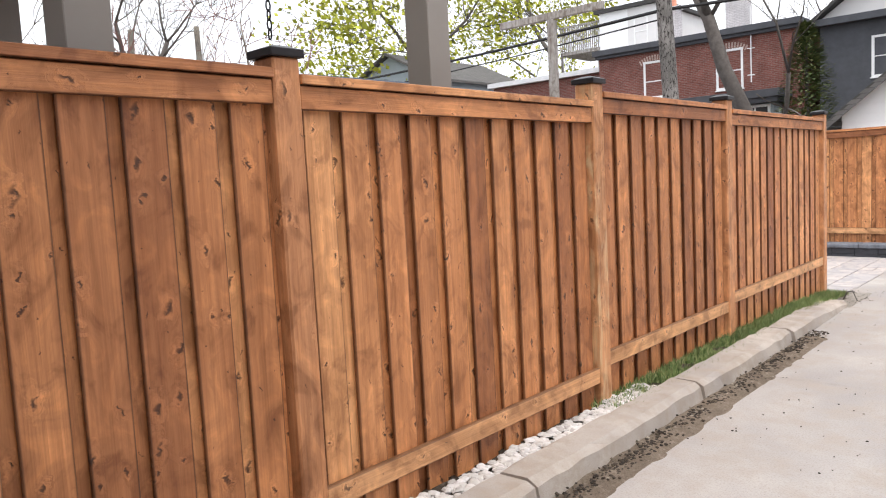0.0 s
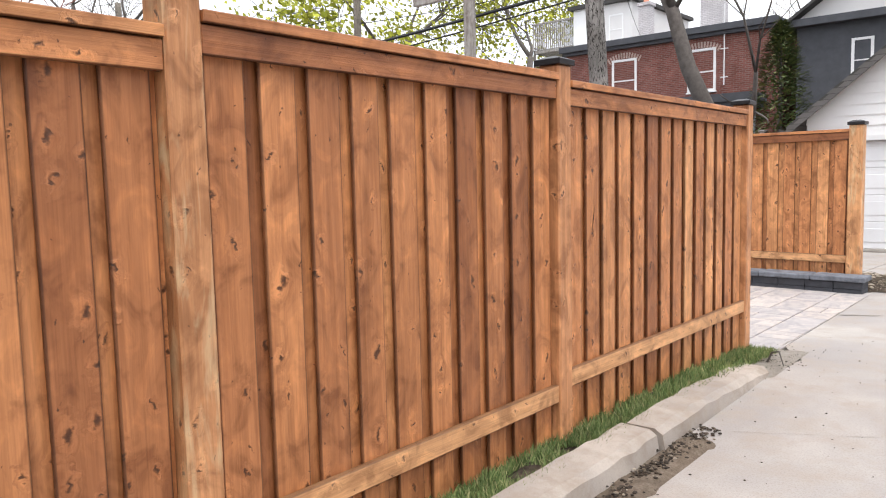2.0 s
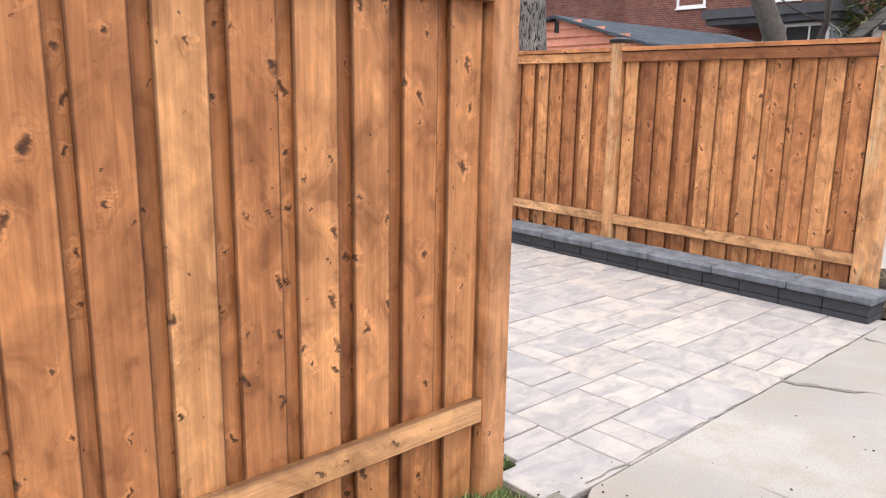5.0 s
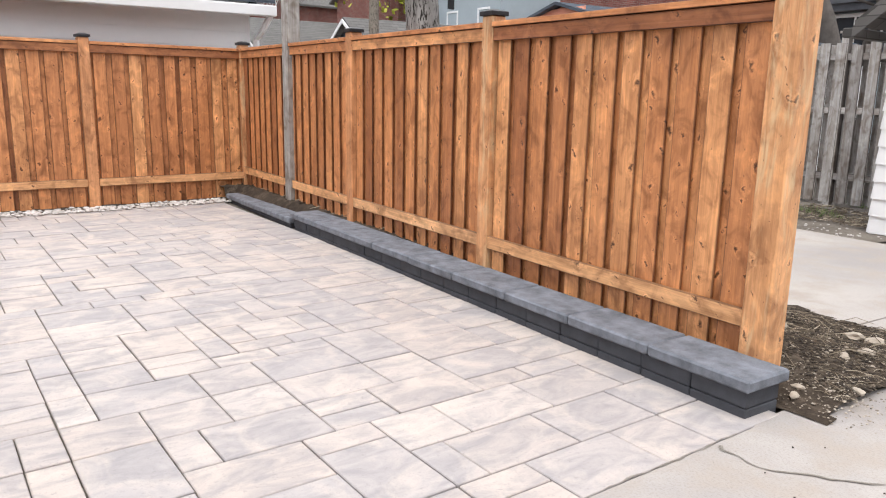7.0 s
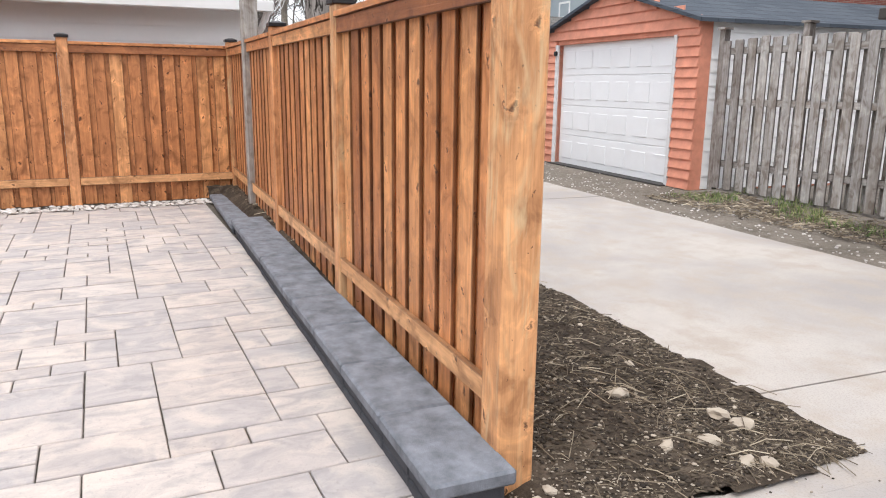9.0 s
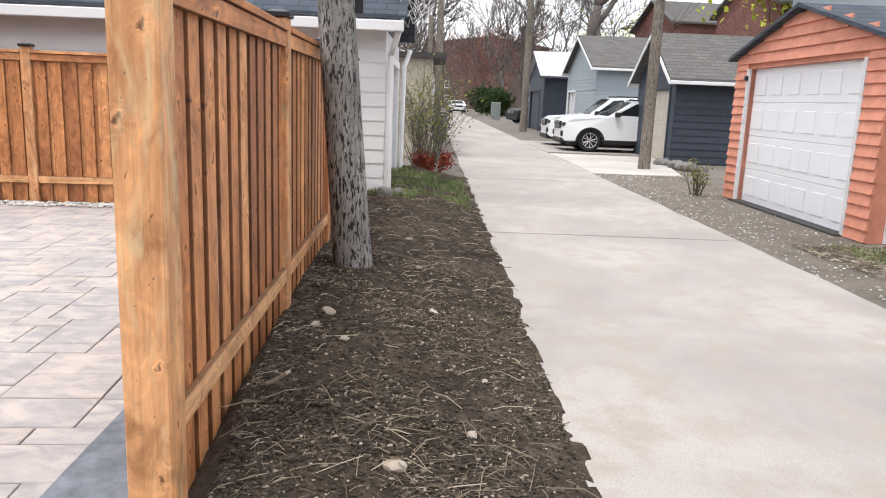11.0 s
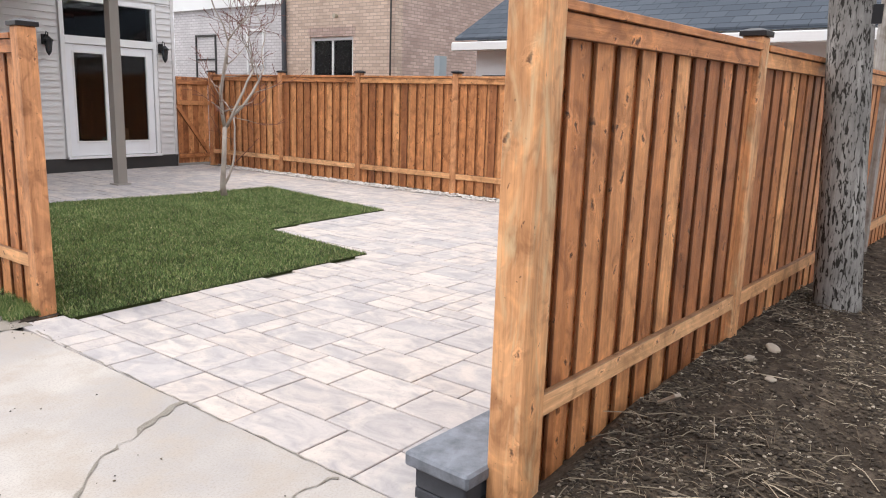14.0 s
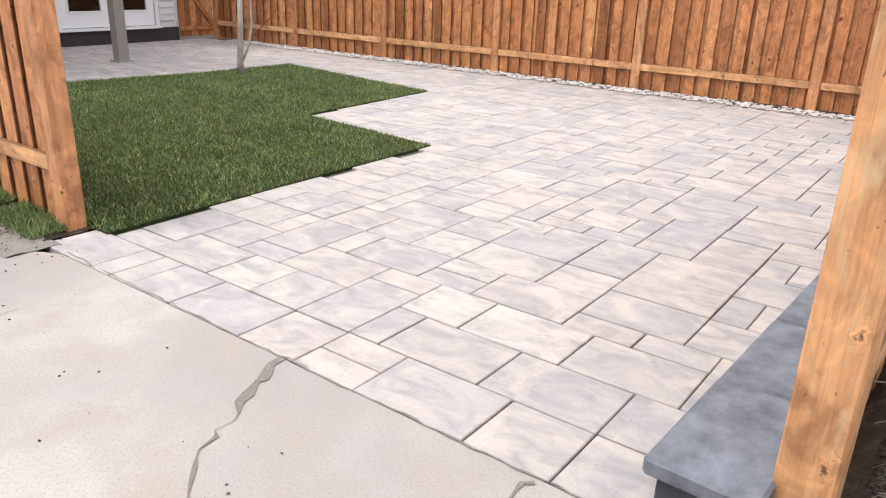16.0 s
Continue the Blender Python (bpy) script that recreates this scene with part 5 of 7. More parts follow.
def simple_garage(name, m, hw, D, ze, zr, siding, roofm, label, door=None, pitch=0.16, trim="white"):
    th = thing("garage", m, label, "garage")
    wall = bmesh.new()
    gable_front(wall, -hw, hw, 0, 0.15, -0.05, ze, zr, door[:3] if door else None)
    part("front_wall", wall, M[siding], th)
    for a, b in ((-hw, -hw + 0.15), (hw - 0.15, hw)):
        part("side_wall", boxes((a, b, 0.155, D - 0.155, -0.05, ze)), M[siding], th)
    wall = bmesh.new()
    gable_front(wall, -hw, hw, D - 0.15, D, -0.05, ze, zr)
    part("back_wall", wall, M[siding], th)
    sd = bmesh.new()
    lap_siding(sd, 0.0, D, 0.0, ze, 0.0, pitch, 0.02)
    part("side_siding", sd, M[siding], th, m=pose(hw + 0.012, 0.0, 0, 0, 0, 90))
    sd = bmesh.new()
    lap_siding(sd, 0.0, D, 0.0, ze, 0.0, pitch, 0.02)
    part("side_siding", sd, M[siding], th, m=pose(-hw - 0.012, D, 0, 0, 0, -90))
    def top(z):
        t = max(0.0, (z - ze) / (zr - ze))
        return (-hw * (1 - t), hw * (1 - t))
    sd = bmesh.new()
    z0 = door[2] + 0.08 if door else 0.0
    lap_siding(sd, -hw, hw, z0, zr, -0.008, pitch, 0.02, top)
    if door:
        lap_siding(sd, -hw, door[0] - 0.08, 0.0, z0, -0.008, pitch, 0.02)
        lap_siding(sd, door[1] + 0.08, hw, 0.0, z0, -0.008, pitch, 0.02)
    part("front_siding", sd, M[siding], th)
    rf = bmesh.new()
    gable_roof(rf, -hw, hw, 0, D, ze + 0.03, zr + 0.03, 0.3, 0.06)
    part("roof", rf, M[roofm], th)
    k = (zr - ze) / hw
    for s in (-1, 1):
        bm = bmesh.new()
        prism(bm, [(s * (hw + 0.3), ze + 0.03 - 0.3 * k - 0.12), (0, zr - 0.09), (0, zr + 0.03), (s * (hw + 0.3), ze + 0.03 - 0.3 * k)], "y", -0.335, -0.302)
        part("barge_board", bm, M[trim], th)
        part("gutter", boxes((s * (hw + 0.36) - 0.06, s * (hw + 0.36) + 0.06, -0.3, D + 0.3, ze - 0.3 * k - 0.08, ze - 0.3 * k + 0.02), bev=0.01), M[trim], th)
    if door:
        for q in ((door[0] - 0.09, door[0], -0.05, 0.1, 0, door[2] + 0.09), (door[1], door[1] + 0.09, -0.05, 0.1, 0, door[2] + 0.09), (door[0], door[1], -0.05, 0.1, door[2], door[2] + 0.09),):
            part("door_trim", boxes(q), M[door[4]], th)
        panel_door(th, door[0], door[1], 0.09, door[2], 4, 4, door[3], "panelled garage door")
    return th


simple_garage("navy", pose(-22.55, 20.15, 0, 0, 0, -3.6), 2.0, 6.0, 2.5, 3.75, "siding_blue", "shingle_brown", "navy clapboard garage with white eaves", (-0.9, 1.5, 2.1, "beige_door", "siding_blue"), 0.2)
simple_garage("white", pose(-0.42, 16.35, 0, 0, 0, 1.0), 3.2, 6.5, 2.42, 5.05, "siding_white", "shingle_brown", "white clapboard garage with a pale panelled door at the lane corner", (-2.75, 2.75, 1.95, "white_door", "white"), 0.19, "shingle_brown")
simple_garage("bluegrey", pose(-36.0, 21.2, 0, 0, 0, -3.6), 3.6, 8.0, 3.3, 4.8, "siding_bluegrey", "shingle_brown", "blue grey sided garage with an open carport", (-3.2, -1.2, 2.2, "siding_grey", "white"), 0.16)
simple_garage("navy", pose(-45.5, 20.9, 0, 0, 0, -3.6), 3.4, 7.0, 3.2, 4.6, "siding_blue", "siding_white", "dark blue garage with tall doors far along the lane", (-2.4, 1.8, 2.3, "siding_blue", "siding_dark"), 0.3, "siding_dark")
# garages on the near side, further along
def lean_garage(s, w, d, h, siding, label, doorm):
    x, y, _ = lane(s, -0.75)
    th = thing("garage", pose(x, y, 0, 0, 0, 180 - 3.6), label, "garage", group="garages along the lane")
    part("wall", boxes((0, w, 0, d, -0.05, h)), M[siding], th)
    part("roof", boxes((-0.2, w + 0.2, -0.35, d + 0.2, h + 0.005, h + 0.14)), M["soffit"], th)
    panel_door(th, 0.4, w - 0.4, -0.05, 2.05, 4, 3, doorm, "flat panelled garage door")
    for q in ((0.3, 0.4, -0.06, 0, 0, 2.15), (w - 0.4, w - 0.3, -0.06, 0, 0, 2.15), (0.4, w - 0.4, -0.06, 0, 2.05, 2.15),):
        part("door_trim", boxes(q), M["white_old"], th)


lean_garage(17.5, 3.6, 6, 2.6, "tan_stucco", "tan stucco garage with a flat roof", "white_old")
lean_garage(23.0, 4.0, 6, 2.5, "siding_white", "pale flat roofed garage along the lane", "soffit")
lean_garage(29.5, 3.6, 6, 2.7, "tan_stucco", "tan garage with a dark door further along", "white_old")
lean_garage(37.0, 4.5, 6, 2.6, "siding_grey", "grey flat roofed garage along the lane", "white_old")
lean_garage(47.0, 4.5, 6, 2.6, "tan_stucco", "tan flat roofed garage far along the lane", "white_old")
lean_garage(66.0, 5.0, 6, 2.7, "siding_white", "white flat roofed garage far along the lane", "siding_grey")
lean_garage(82.0, 6.0, 6, 3.0, "siding_grey", "grey garage far along the lane", "white_old")


# grey shadow-box fence across the lane
def grey_fence(x0, x1, y):
    th = thing("grey_fence", pose(x0, y, 0, 0, 0, 0), "weathered grey board fence with gaps between the boards", "fence", kind="structure")
    n = int((x1 - x0) / 0.215)
    r = random.Random(5)
    for i in range(n):
        x = (i + 0.5) * (x1 - x0) / n
        part("board", with_mat(board_mesh(0.14, 2.1 + r.choice((0, 0.02, -0.02)), 0.019), M["old_wood"]), None, th, m=pose(x + r.uniform(-0.008, 0.008), -0.05, 0.06, 0, r.uniform(-0.3, 0.3), 0))
        part("board", with_mat(board_mesh(0.14, 2.1, 0.019), M["old_wood"]), None, th, m=pose(x + 0.107, 0.05, 0.06, 0, r.uniform(-0.3, 0.3), 0))
    for z in (0.42, 1.3, 2.0):
        part("rail", with_mat(board_mesh(0.09, round(x1 - x0, 3), 0.075), M["old_wood"]), None, th, m=pose(0, 0, z, 0, 90, 0))
    k = int((x1 - x0) / 1.22) + 1
    for i in range(k):
        x = i * (x1 - x0) / (k - 1)
        part("post", with_mat(board_mesh(0.1, 2.3, 0.1), M["old_wood"]), None, th, m=pose(x, -0.005, 0.0))
        part("post_cap", with_mat(board_mesh(0.15, 0.03, 0.15), M["old_wood"]), None, th, m=pose(x, -0.005, 2.302))


grey_fence(-7.75, -3.55, 17.95)


# brick row and dark house to the north
def brick_house():
    th = thing("house", pose(-13.9, 31.0, 0), "red brick row house with white sash windows", "house")
    part("wall", boxes((-3.8, 5.2, 0.0, 9.0, -0.1, 6.85)), M["brick_red"], th)
    part("cornice", boxes((-4.0, 5.4, -0.3, 9.2, 7.0, 7.25), (-3.9, 5.3, -0.18, 9.1, 6.855, 6.995)), M["siding_dark"], th)
    for x in (-0.92, 2.46):
        window(th, x - 0.58, x + 0.58, 4.72, 6.42, -0.004, "white", rails=(5.5,), fw=0.1)
        bm = bmesh.new()
        for i in range(13):
            a = math.radians(60 + i * 5)
            box(bm, -0.035, 0.035, -0.02, 0.0, 0, 0.24, 0, Matrix.Translation((x + 1.3 * math.cos(a), -0.003, 5.15 + 1.3 * math.sin(a))) @ Euler((0, math.pi / 2 - a, 0)).to_matrix().to_4x4())
        part("brick_arch", bm, M["brick_pink"], th)
    part("porch_roof", boxes((0.5, 5.0, -1.7, -0.02, 4.1, 4.4), (0.6, 4.9, -1.6, -0.02, 3.9, 4.095)), M["siding_dark"], th)
    w = window(th, 2.5, 4.5, 2.4, 3.85, -1.2, "white", bars=(3.15, 3.9), fw=0.1)
    part("bay", boxes((2.4, 4.6, -1.16, -0.02, 0, 3.89)), M["siding_bluegrey"], th)
    part("chimney", boxes((1.2, 2.1, 3.0, 3.9, 7.26, 9.6)), M["brick_white"], th)
    ch = part("chimney", boxes((-0.75, -0.25, 1.0, 1.5, 7.26, 8.75), (-0.8, -0.2, 0.95, 1.55, 8.76, 8.9)), M["brick_white"], th)
    pot = bmesh.new()
    cyl(pot, (-0.5, 1.25, 8.9), (-0.5, 1.25, 9.35), 0.13, 0.1, 10)
    part("chimney_pot", pot, M["orange"], ch, "red clay chimney pot")
    # low rear wing to the west
    part("wing", boxes((-11.0, -3.83, 1.0, 8, -0.1, 6.4)), M["brick_red"], th)
    part("wing_roof", boxes((-11.2, -4.05, 0.7, 8.2, 6.41, 6.65)), M["white_old"], th)
    bm = bmesh.new()
    cyl(bm, (3.4, -0.12, 4.9), (3.4, -0.12, 8.0), 0.025, 0.025, 6)
    for z in (5.2, 6.3):
        cyl(bm, (3.25, -0.12, z), (3.55, -0.12, z), 0.02, 0.02, 6)
    part("aerial", bm, M["white"], th)


brick_house()


def dark_house():
    th = thing("house", pose(-4.8, 31.5, 0) @ Matrix.Scale(0.88, 4, (0, 0, 1)), "dark grey gabled house with white windows", "house")
    part("wall", boxes((-3.2, 6, 0, 9, -0.1, 8.0)), M["siding_dark"], th)
    g = bmesh.new()
    gable_front(g, -3.2, 3.2, 0, 0.3, 8.01, 8.02, 10.6)
    part("gable", g, M["siding_grey"], th)
    rf = bmesh.new()
    gable_roof(rf, -3.2, 3.2, 0, 9, 8.05, 10.65, 0.5, 0.15)
    part("roof", rf, M["soffit"], th)
    for x in (-1.0, 1.4):
        window(th, x - 0.36, x + 0.36, 5.2, 7.0, -0.004, "white", rails=(6.1,), fw=0.1)
    part("eave", boxes((-3.6, 6, -0.4, -0.01, 7.7, 8.0)), M["siding_dark"], th)


dark_house()


def far_house(x, y, w, d, h, mat_name, label, rot=0.0):
    th = thing("house", pose(x, y, 0, 0, 0, rot), label, "house", group="far houses")
    part("wall", boxes((-w / 2, w / 2, 0, d, -0.1, h)), M[mat_name], th)
    rf = bmesh.new()
    gable_roof(rf, -w / 2, w / 2, 0, d, h + 0.02, h + 1.9, 0.4, 0.15)
    part("roof", rf, M["shingle_brown"], th)
    g = bmesh.new()
    gable_front(g, -w / 2, w / 2, 0.01, 0.25, h + 0.001, h + 0.01, h + 1.85)
    part("gable", g, M[mat_name], th)
    for i in range(3):
        for z in (1.2, 4.2):
            xx = -w / 2 + (i + 0.5) * w / 3
            if z + 1.6 < h:
                window(th, xx - 0.5, xx + 0.5, z, z + 1.5, -0.004, "white", rails=(z + 0.75,), fw=0.1)



def balcony_house():
    """Flat-roofed pale house with a slatted timber balcony on its side."""
    th = thing("house", pose(-22.9, 40.5, 0), "pale sided flat roofed house with a timber balcony", "house", group="far houses")
    part("wall", boxes((0, 3.7, 0, 8.0, -0.1, 11.2)), M["siding_grey"], th)
    sd = bmesh.new()
    lap_siding(sd, 0.0, 1.9, 6.5, 11.2, -0.006, 0.2, 0.02)
    part("siding", sd, M["siding_white"], th)
    part("roof", boxes((-0.25, 3.95, -0.3, 8.2, 11.21, 11.42)), M["soffit"], th)
    window(th, 2.3, 3.2, 8.9, 10.6, -0.004, "white", rails=(9.75,), fw=0.08)
    bal = part("balcony", boxes((-3.0, -0.02, 0.2, 4.0, 9.1, 9.3), (-3.0, -2.88, 0.2, 0.32, -0.1, 9.09), (-0.3, -0.18, 0.2, 0.32, -0.1, 9.09)), M["old_wood"], th)
    for i in range(22):
        part("slat", boxes((-3.0 + i * 0.137, -2.93 + i * 0.137, 0.14, 0.19, 9.3, 10.8)), M["old_wood"], bal)
    part("handrail", boxes((-3.05, 0.0, 0.1, 0.24, 10.81, 10.9)), M["old_wood"], bal)


balcony_house()
far_house(-33, 32, 8, 9, 7.5, "siding_bluegrey", "pale house behind the lane garages")
far_house(-44, 33, 8, 9, 7.5, "brick_red", "red brick house behind the lane garages")
far_house(-60, 33, 9, 9, 8, "brick_red", "brick house far along the lane")
far_house(-160, 33, 26, 9, 13.2, "brick_brown", "tall brown brick house closing the end of the lane", 90)
far_house(-150, 58, 16, 9, 10.0, "siding_dark", "dark house at the far end of the lane", 90)
far_house(-160, 2, 16, 9, 9.0, "brick_pink", "brick house beyond the far trees", 90)
far_house(-28, 1, 9, 9, 7.0, "brick_red", "brick house south of the lane", 180)
far_house(-42, 1, 9, 9, 7.0, "brick_pink", "brick house south of the lane", 180)
far_house(12, 5, 14, 9, 7.0, "brick_red", "brick house across the first lane", -90)
far_house(12, -12, 12, 9, 7.0, "brick_pink", "brick house across the first lane", -90)
far_house(11, 24, 10, 9, 7.0, "brick_red", "brick house across the first lane", -60)

# ---------- poles, cables ----------
def pole(name, base, topp, r0, r1, material, label, group=""):
    th = thing(name, pose(*base), label, "utility pole", group)
    bm = bmesh.new()
    b, t = Vector((0, 0, -0.2)), Vector(topp) - Vector(base)
    n = 26
    rings = []
    r = random.Random(int(abs(base[0]) * 10))
    for i in range(n + 1):
        f = i / n
        c = b.lerp(t, f)
        rad = r0 + (r1 - r0) * f + (0.03 * math.exp(-f * 30))
        rings.append([bm.verts.new((c.x + rad * (1 + 0.035 * noise.noise((k * 0.9, f * 9, base[0]))) * math.cos(k * math.pi / 9), c.y + rad * math.sin(k * math.pi / 9), c.z)) for k in range(18)])
    for p, q in zip(rings, rings[1:]):
        for k in range(18):
            bm.faces.new((p[k], p[(k + 1) % 18], q[(k + 1) % 18], q[k]))
    bm.faces.new(rings[-1])
    part("shaft", bm, M[material], th, smooth=True)
    return th


up = pole("utility_pole", (-5.2, 11.53, 0.12), (-5.35, 10.85, 8.5), 0.15, 0.12, "pole_wood", "weathered grey utility pole full of staple holes beside the fence")
part("pole_tag", boxes((0.13, 0.145, -0.03, 0.03, 2.0, 2.12)), M["black"], up)
gp = pole("utility_pole", (-18.1, 18.4, -0.03), (-18.0, 18.4, 7.6), 0.15, 0.12, "pole_far", "brown wooden utility pole with a street light arm")
bm = boxes((0.0, 0.5, -0.12, 0.12, 4.35, 4.47), (0.45, 0.95, -0.14, 0.14, 4.4, 4.52), bev=0.02)
part("street_light", bm, M["white_old"], gp)
pole("utility_pole", (-41.6, 19.5, -0.03), (-41.3, 19.5, 11), 0.2, 0.15, "pole_far", "distant wooden utility pole", "far poles")
pole("utility_pole", (-24.0, 13.4, -0.03), (-24.2, 13.4, 7.5), 0.13, 0.1, "pole_far", "wooden utility pole by the near garages", "far poles")
pole("utility_pole", (-33.5, 13.6, -0.03), (-33.5, 13.6, 5.2), 0.14, 0.1, "pole_far", "short grey post beside the lane garages", "far poles")


# T-shaped old clothes post inside the yard corner
def t_post():
    th = thing("clothesline_post", pose(-7.65, 11.245, 0), "tall greyed timber post with a cross beam at its top", "post")
    part("upright", boxes((-0.07, 0.07, -0.08, 0.08, 0.0, 4.5), bev=0.008), M["grey_post"], th)
    part("cross_beam", boxes((-1.25, 1.15, -0.045, 0.045, 4.42, 4.56), bev=0.006), M["grey_post"], th, m=pose(0, 0, 0.09))


t_post()


def cable(name, a, b, sag, r, label):
    bm = bmesh.new()
    a, b = Vector(a), Vector(b)
    pts = [a.lerp(b, i / 24) - Vector((0, 0, sag * 4 * (i / 24) * (1 - i / 24))) for i in range(25)]
    tube(bm, pts, [r] * 25, 5)
    return solid(name, bm, M["cable"], label, "cable", group="overhead cables")


cable("overhead_cable", (-41.4, 19.5, 6.6), (-5.3, 11.2, 4.25), 0.5, 0.03, "thick black overhead cable along the lane")
cable("overhead_cable", (-5.3, 11.2, 4.25), (16, 16, 6.0), 0.5, 0.03, "thick black overhead cable along the lane")
cable("overhead_cable", (-41.4, 19.5, 6.2), (-5.3, 11.2, 4.1), 0.6, 0.014, "thin black overhead wire")
cable("overhead_cable", (-5.3, 11.2, 6.0), (14, 18, 7.4), 0.4, 0.009, "thin black overhead wire")
cable("overhead_cable", (-5.3, 11.2, 5.6), (-9.5, -2, 5.2), 0.3, 0.008, "thin wire running to the house")
cable("overhead_cable", (-18.0, 18.4, 7.0), (-41.3, 19.5, 9.5), 0.8, 0.012, "thin wire along the back lane")
cable("overhead_cable", (-18.0, 18.4, 6.6), (6, 18, 7.5), 0.6, 0.012, "thin wire along the back lane")
cable("overhead_cable", (-18.0, 18.4, 4.9), (-41.5, 19.5, 5.6), 0.5, 0.012, "low wire between the poles")
cable("overhead_cable", (-14.5, 32, 7.4), (-5.3, 11.2, 5.9), 0.3, 0.008, "thin service wire to the brick house")


# ---------- trees and shrubs ----------
def grow(r, p, d, length, rad, depth, segs, out, tips, up=0.25, spread=0.75, kids=(2, 3), shrink=0.72):
    pts, radii = [p.copy()], [rad]
    d = d.normalized()
    for i in range(segs):
        d = (d + Vector((r.gauss(0, 0.13), r.gauss(0, 0.13), r.gauss(0, 0.1) + up * 0.12))).normalized()
        p = p + d * (length / segs)
        pts.append(p.copy())
        radii.append(rad * (1 - 0.45 * (i + 1) / segs))
    out.append((pts, radii, depth))
    if depth == 0:
        tips.append((pts[-1].copy(), d.copy()))
        return
    n = r.randint(*kids)
    for k in range(n):
        a = r.uniform(0, 6.283)
        side = d.orthogonal().normalized()
        side.rotate(Matrix.Rotation(a, 3, d))
        nd = (d * r.uniform(0.6, 1.0) + side * spread * r.uniform(0.6, 1.15) + Vector((0, 0, up * 0.3))).normalized()
        at = pts[-1] if k == 0 else pts[r.randint(max(1, segs - 2), segs)]
        grow(r, at.copy(), nd, length * shrink * r.uniform(0.75, 1.15), radii[-1] * r.uniform(0.6, 0.85), depth - 1, max(2, segs - 1), out, tips, up, spread, kids, shrink)
    if depth >= 2:
        for _ in range(2):
            i = r.randint(1, segs)
            a = r.uniform(0, 6.283)
            side = d.orthogonal().normalized()
            side.rotate(Matrix.Rotation(a, 3, d))
            grow(r, pts[i].copy(), (side + d * 0.4), length * shrink * 0.6, radii[i] * 0.4, depth - 2, 3, out, tips, up, spread, kids, shrink)


def leaf_mesh(name, tips, r, count, size, jitter, material):
    vs, fs = [], []
    for p, d in tips:
        for _ in range(count):
            c = p + Vector((r.gauss(0, jitter), r.gauss(0, jitter), r.gauss(0, jitter)))
            n = Vector((r.gauss(0, 1), r.gauss(0, 1), r.gauss(0, 1))).normalized()
            a = n.orthogonal().normalized() * size * r.uniform(0.6, 1.3)
            b = n.cross(a) * r.uniform(0.5, 0.8)
            k = len(vs)
            vs += [tuple(c - a), tuple(c + b), tuple(c + a), tuple(c - b)]
            fs.append((k, k + 1, k + 2, k + 3))
    return raw_mesh(name, vs, fs, material)


TREES = {}


def tree(x, y, h, seed, label, depth=5, rad=0.16, lean=(0, 0), material="bark", leaves=None, count=3, size=0.05, jitter=0.2, up=0.25, spread=0.75, kids=(2, 3), trunk=0.3, group="", z=0.0, scale=None):
    th = thing("tree", pose(x, y, z, 0, 0, (seed * 77) % 360), label, "tree", group)
    r = random.Random(seed)
    out, tips = [], []
    grow(r, Vector((0, 0, -0.1)), Vector((lean[0], lean[1], 1)), h * trunk, rad, depth, 5, out, tips, up, spread, kids)
    tk, cr = bmesh.new(), bmesh.new()
    for pts, radii, dp in out:
        if dp == depth:
            radii = [radii[0] * 1.25] + radii[1:]
            tube(tk, pts, radii, 12)
        else:
            tube(cr, pts, [max(q, 0.0035 * h / 4) for q in radii], 7 if dp >= depth - 1 else (5 if dp >= 2 else 3))
    part("trunk", tk, M[material], th, smooth=True)
    part("crown", cr, M[material], th, smooth=True)
    if leaves:
        part("foliage", leaf_mesh("foliage", tips, r, count, size, jitter, M[leaves]), None, th)
    return th


# small ornamental tree in the turf
def small_tree():
    th = thing("sapling", pose(-6.27, 2.95, 0.03) @ Matrix.Scale(1.38, 4), "small bare ornamental tree with pale bark and reddish twigs", "tree")
    r = random.Random(12)
    stem, lim, tw = bmesh.new(), bmesh.new(), bmesh.new()
    tube(stem, [(0, 0, -0.05), (0.02, 0.0, 0.12), (0.0, 0.01, 0.4), (-0.03, 0.0, 0.78)], [0.042, 0.03, 0.027, 0.024], 10)
    part("trunk", stem, M["bark_pale"], th, smooth=True)
    out, tips = [], []
    for d, ln, rd in (((0.42, 0.0, 1), 0.95, 0.024), ((-0.55, 0.1, 1), 0.85, 0.02), ((-0.1, 0.3, 1), 0.75, 0.018), ((0.1, -0.3, 1), 0.8, 0.018)):
        grow(r, Vector((-0.03, 0, 0.72)), Vector(d), ln, rd, 4, 5, out, tips, 0.35, 0.6, (2, 3), 0.66)
    grow(r, Vector((0.01, 0, 0.1)), Vector((-0.75, 0.1, 0.9)), 0.85, 0.016, 3, 6, out, tips, 0.5, 0.4, (1, 2), 0.6)
    for pts, radii, dp in out:
        tube(lim if dp >= 2 else tw, pts, [max(q, 0.0028) for q in radii], 6 if dp >= 3 else 4)
    part("limb_crown", lim, M["bark_pale"], th, smooth=True)
    part("twig_crown", tw, M["bud"], th)


small_tree()

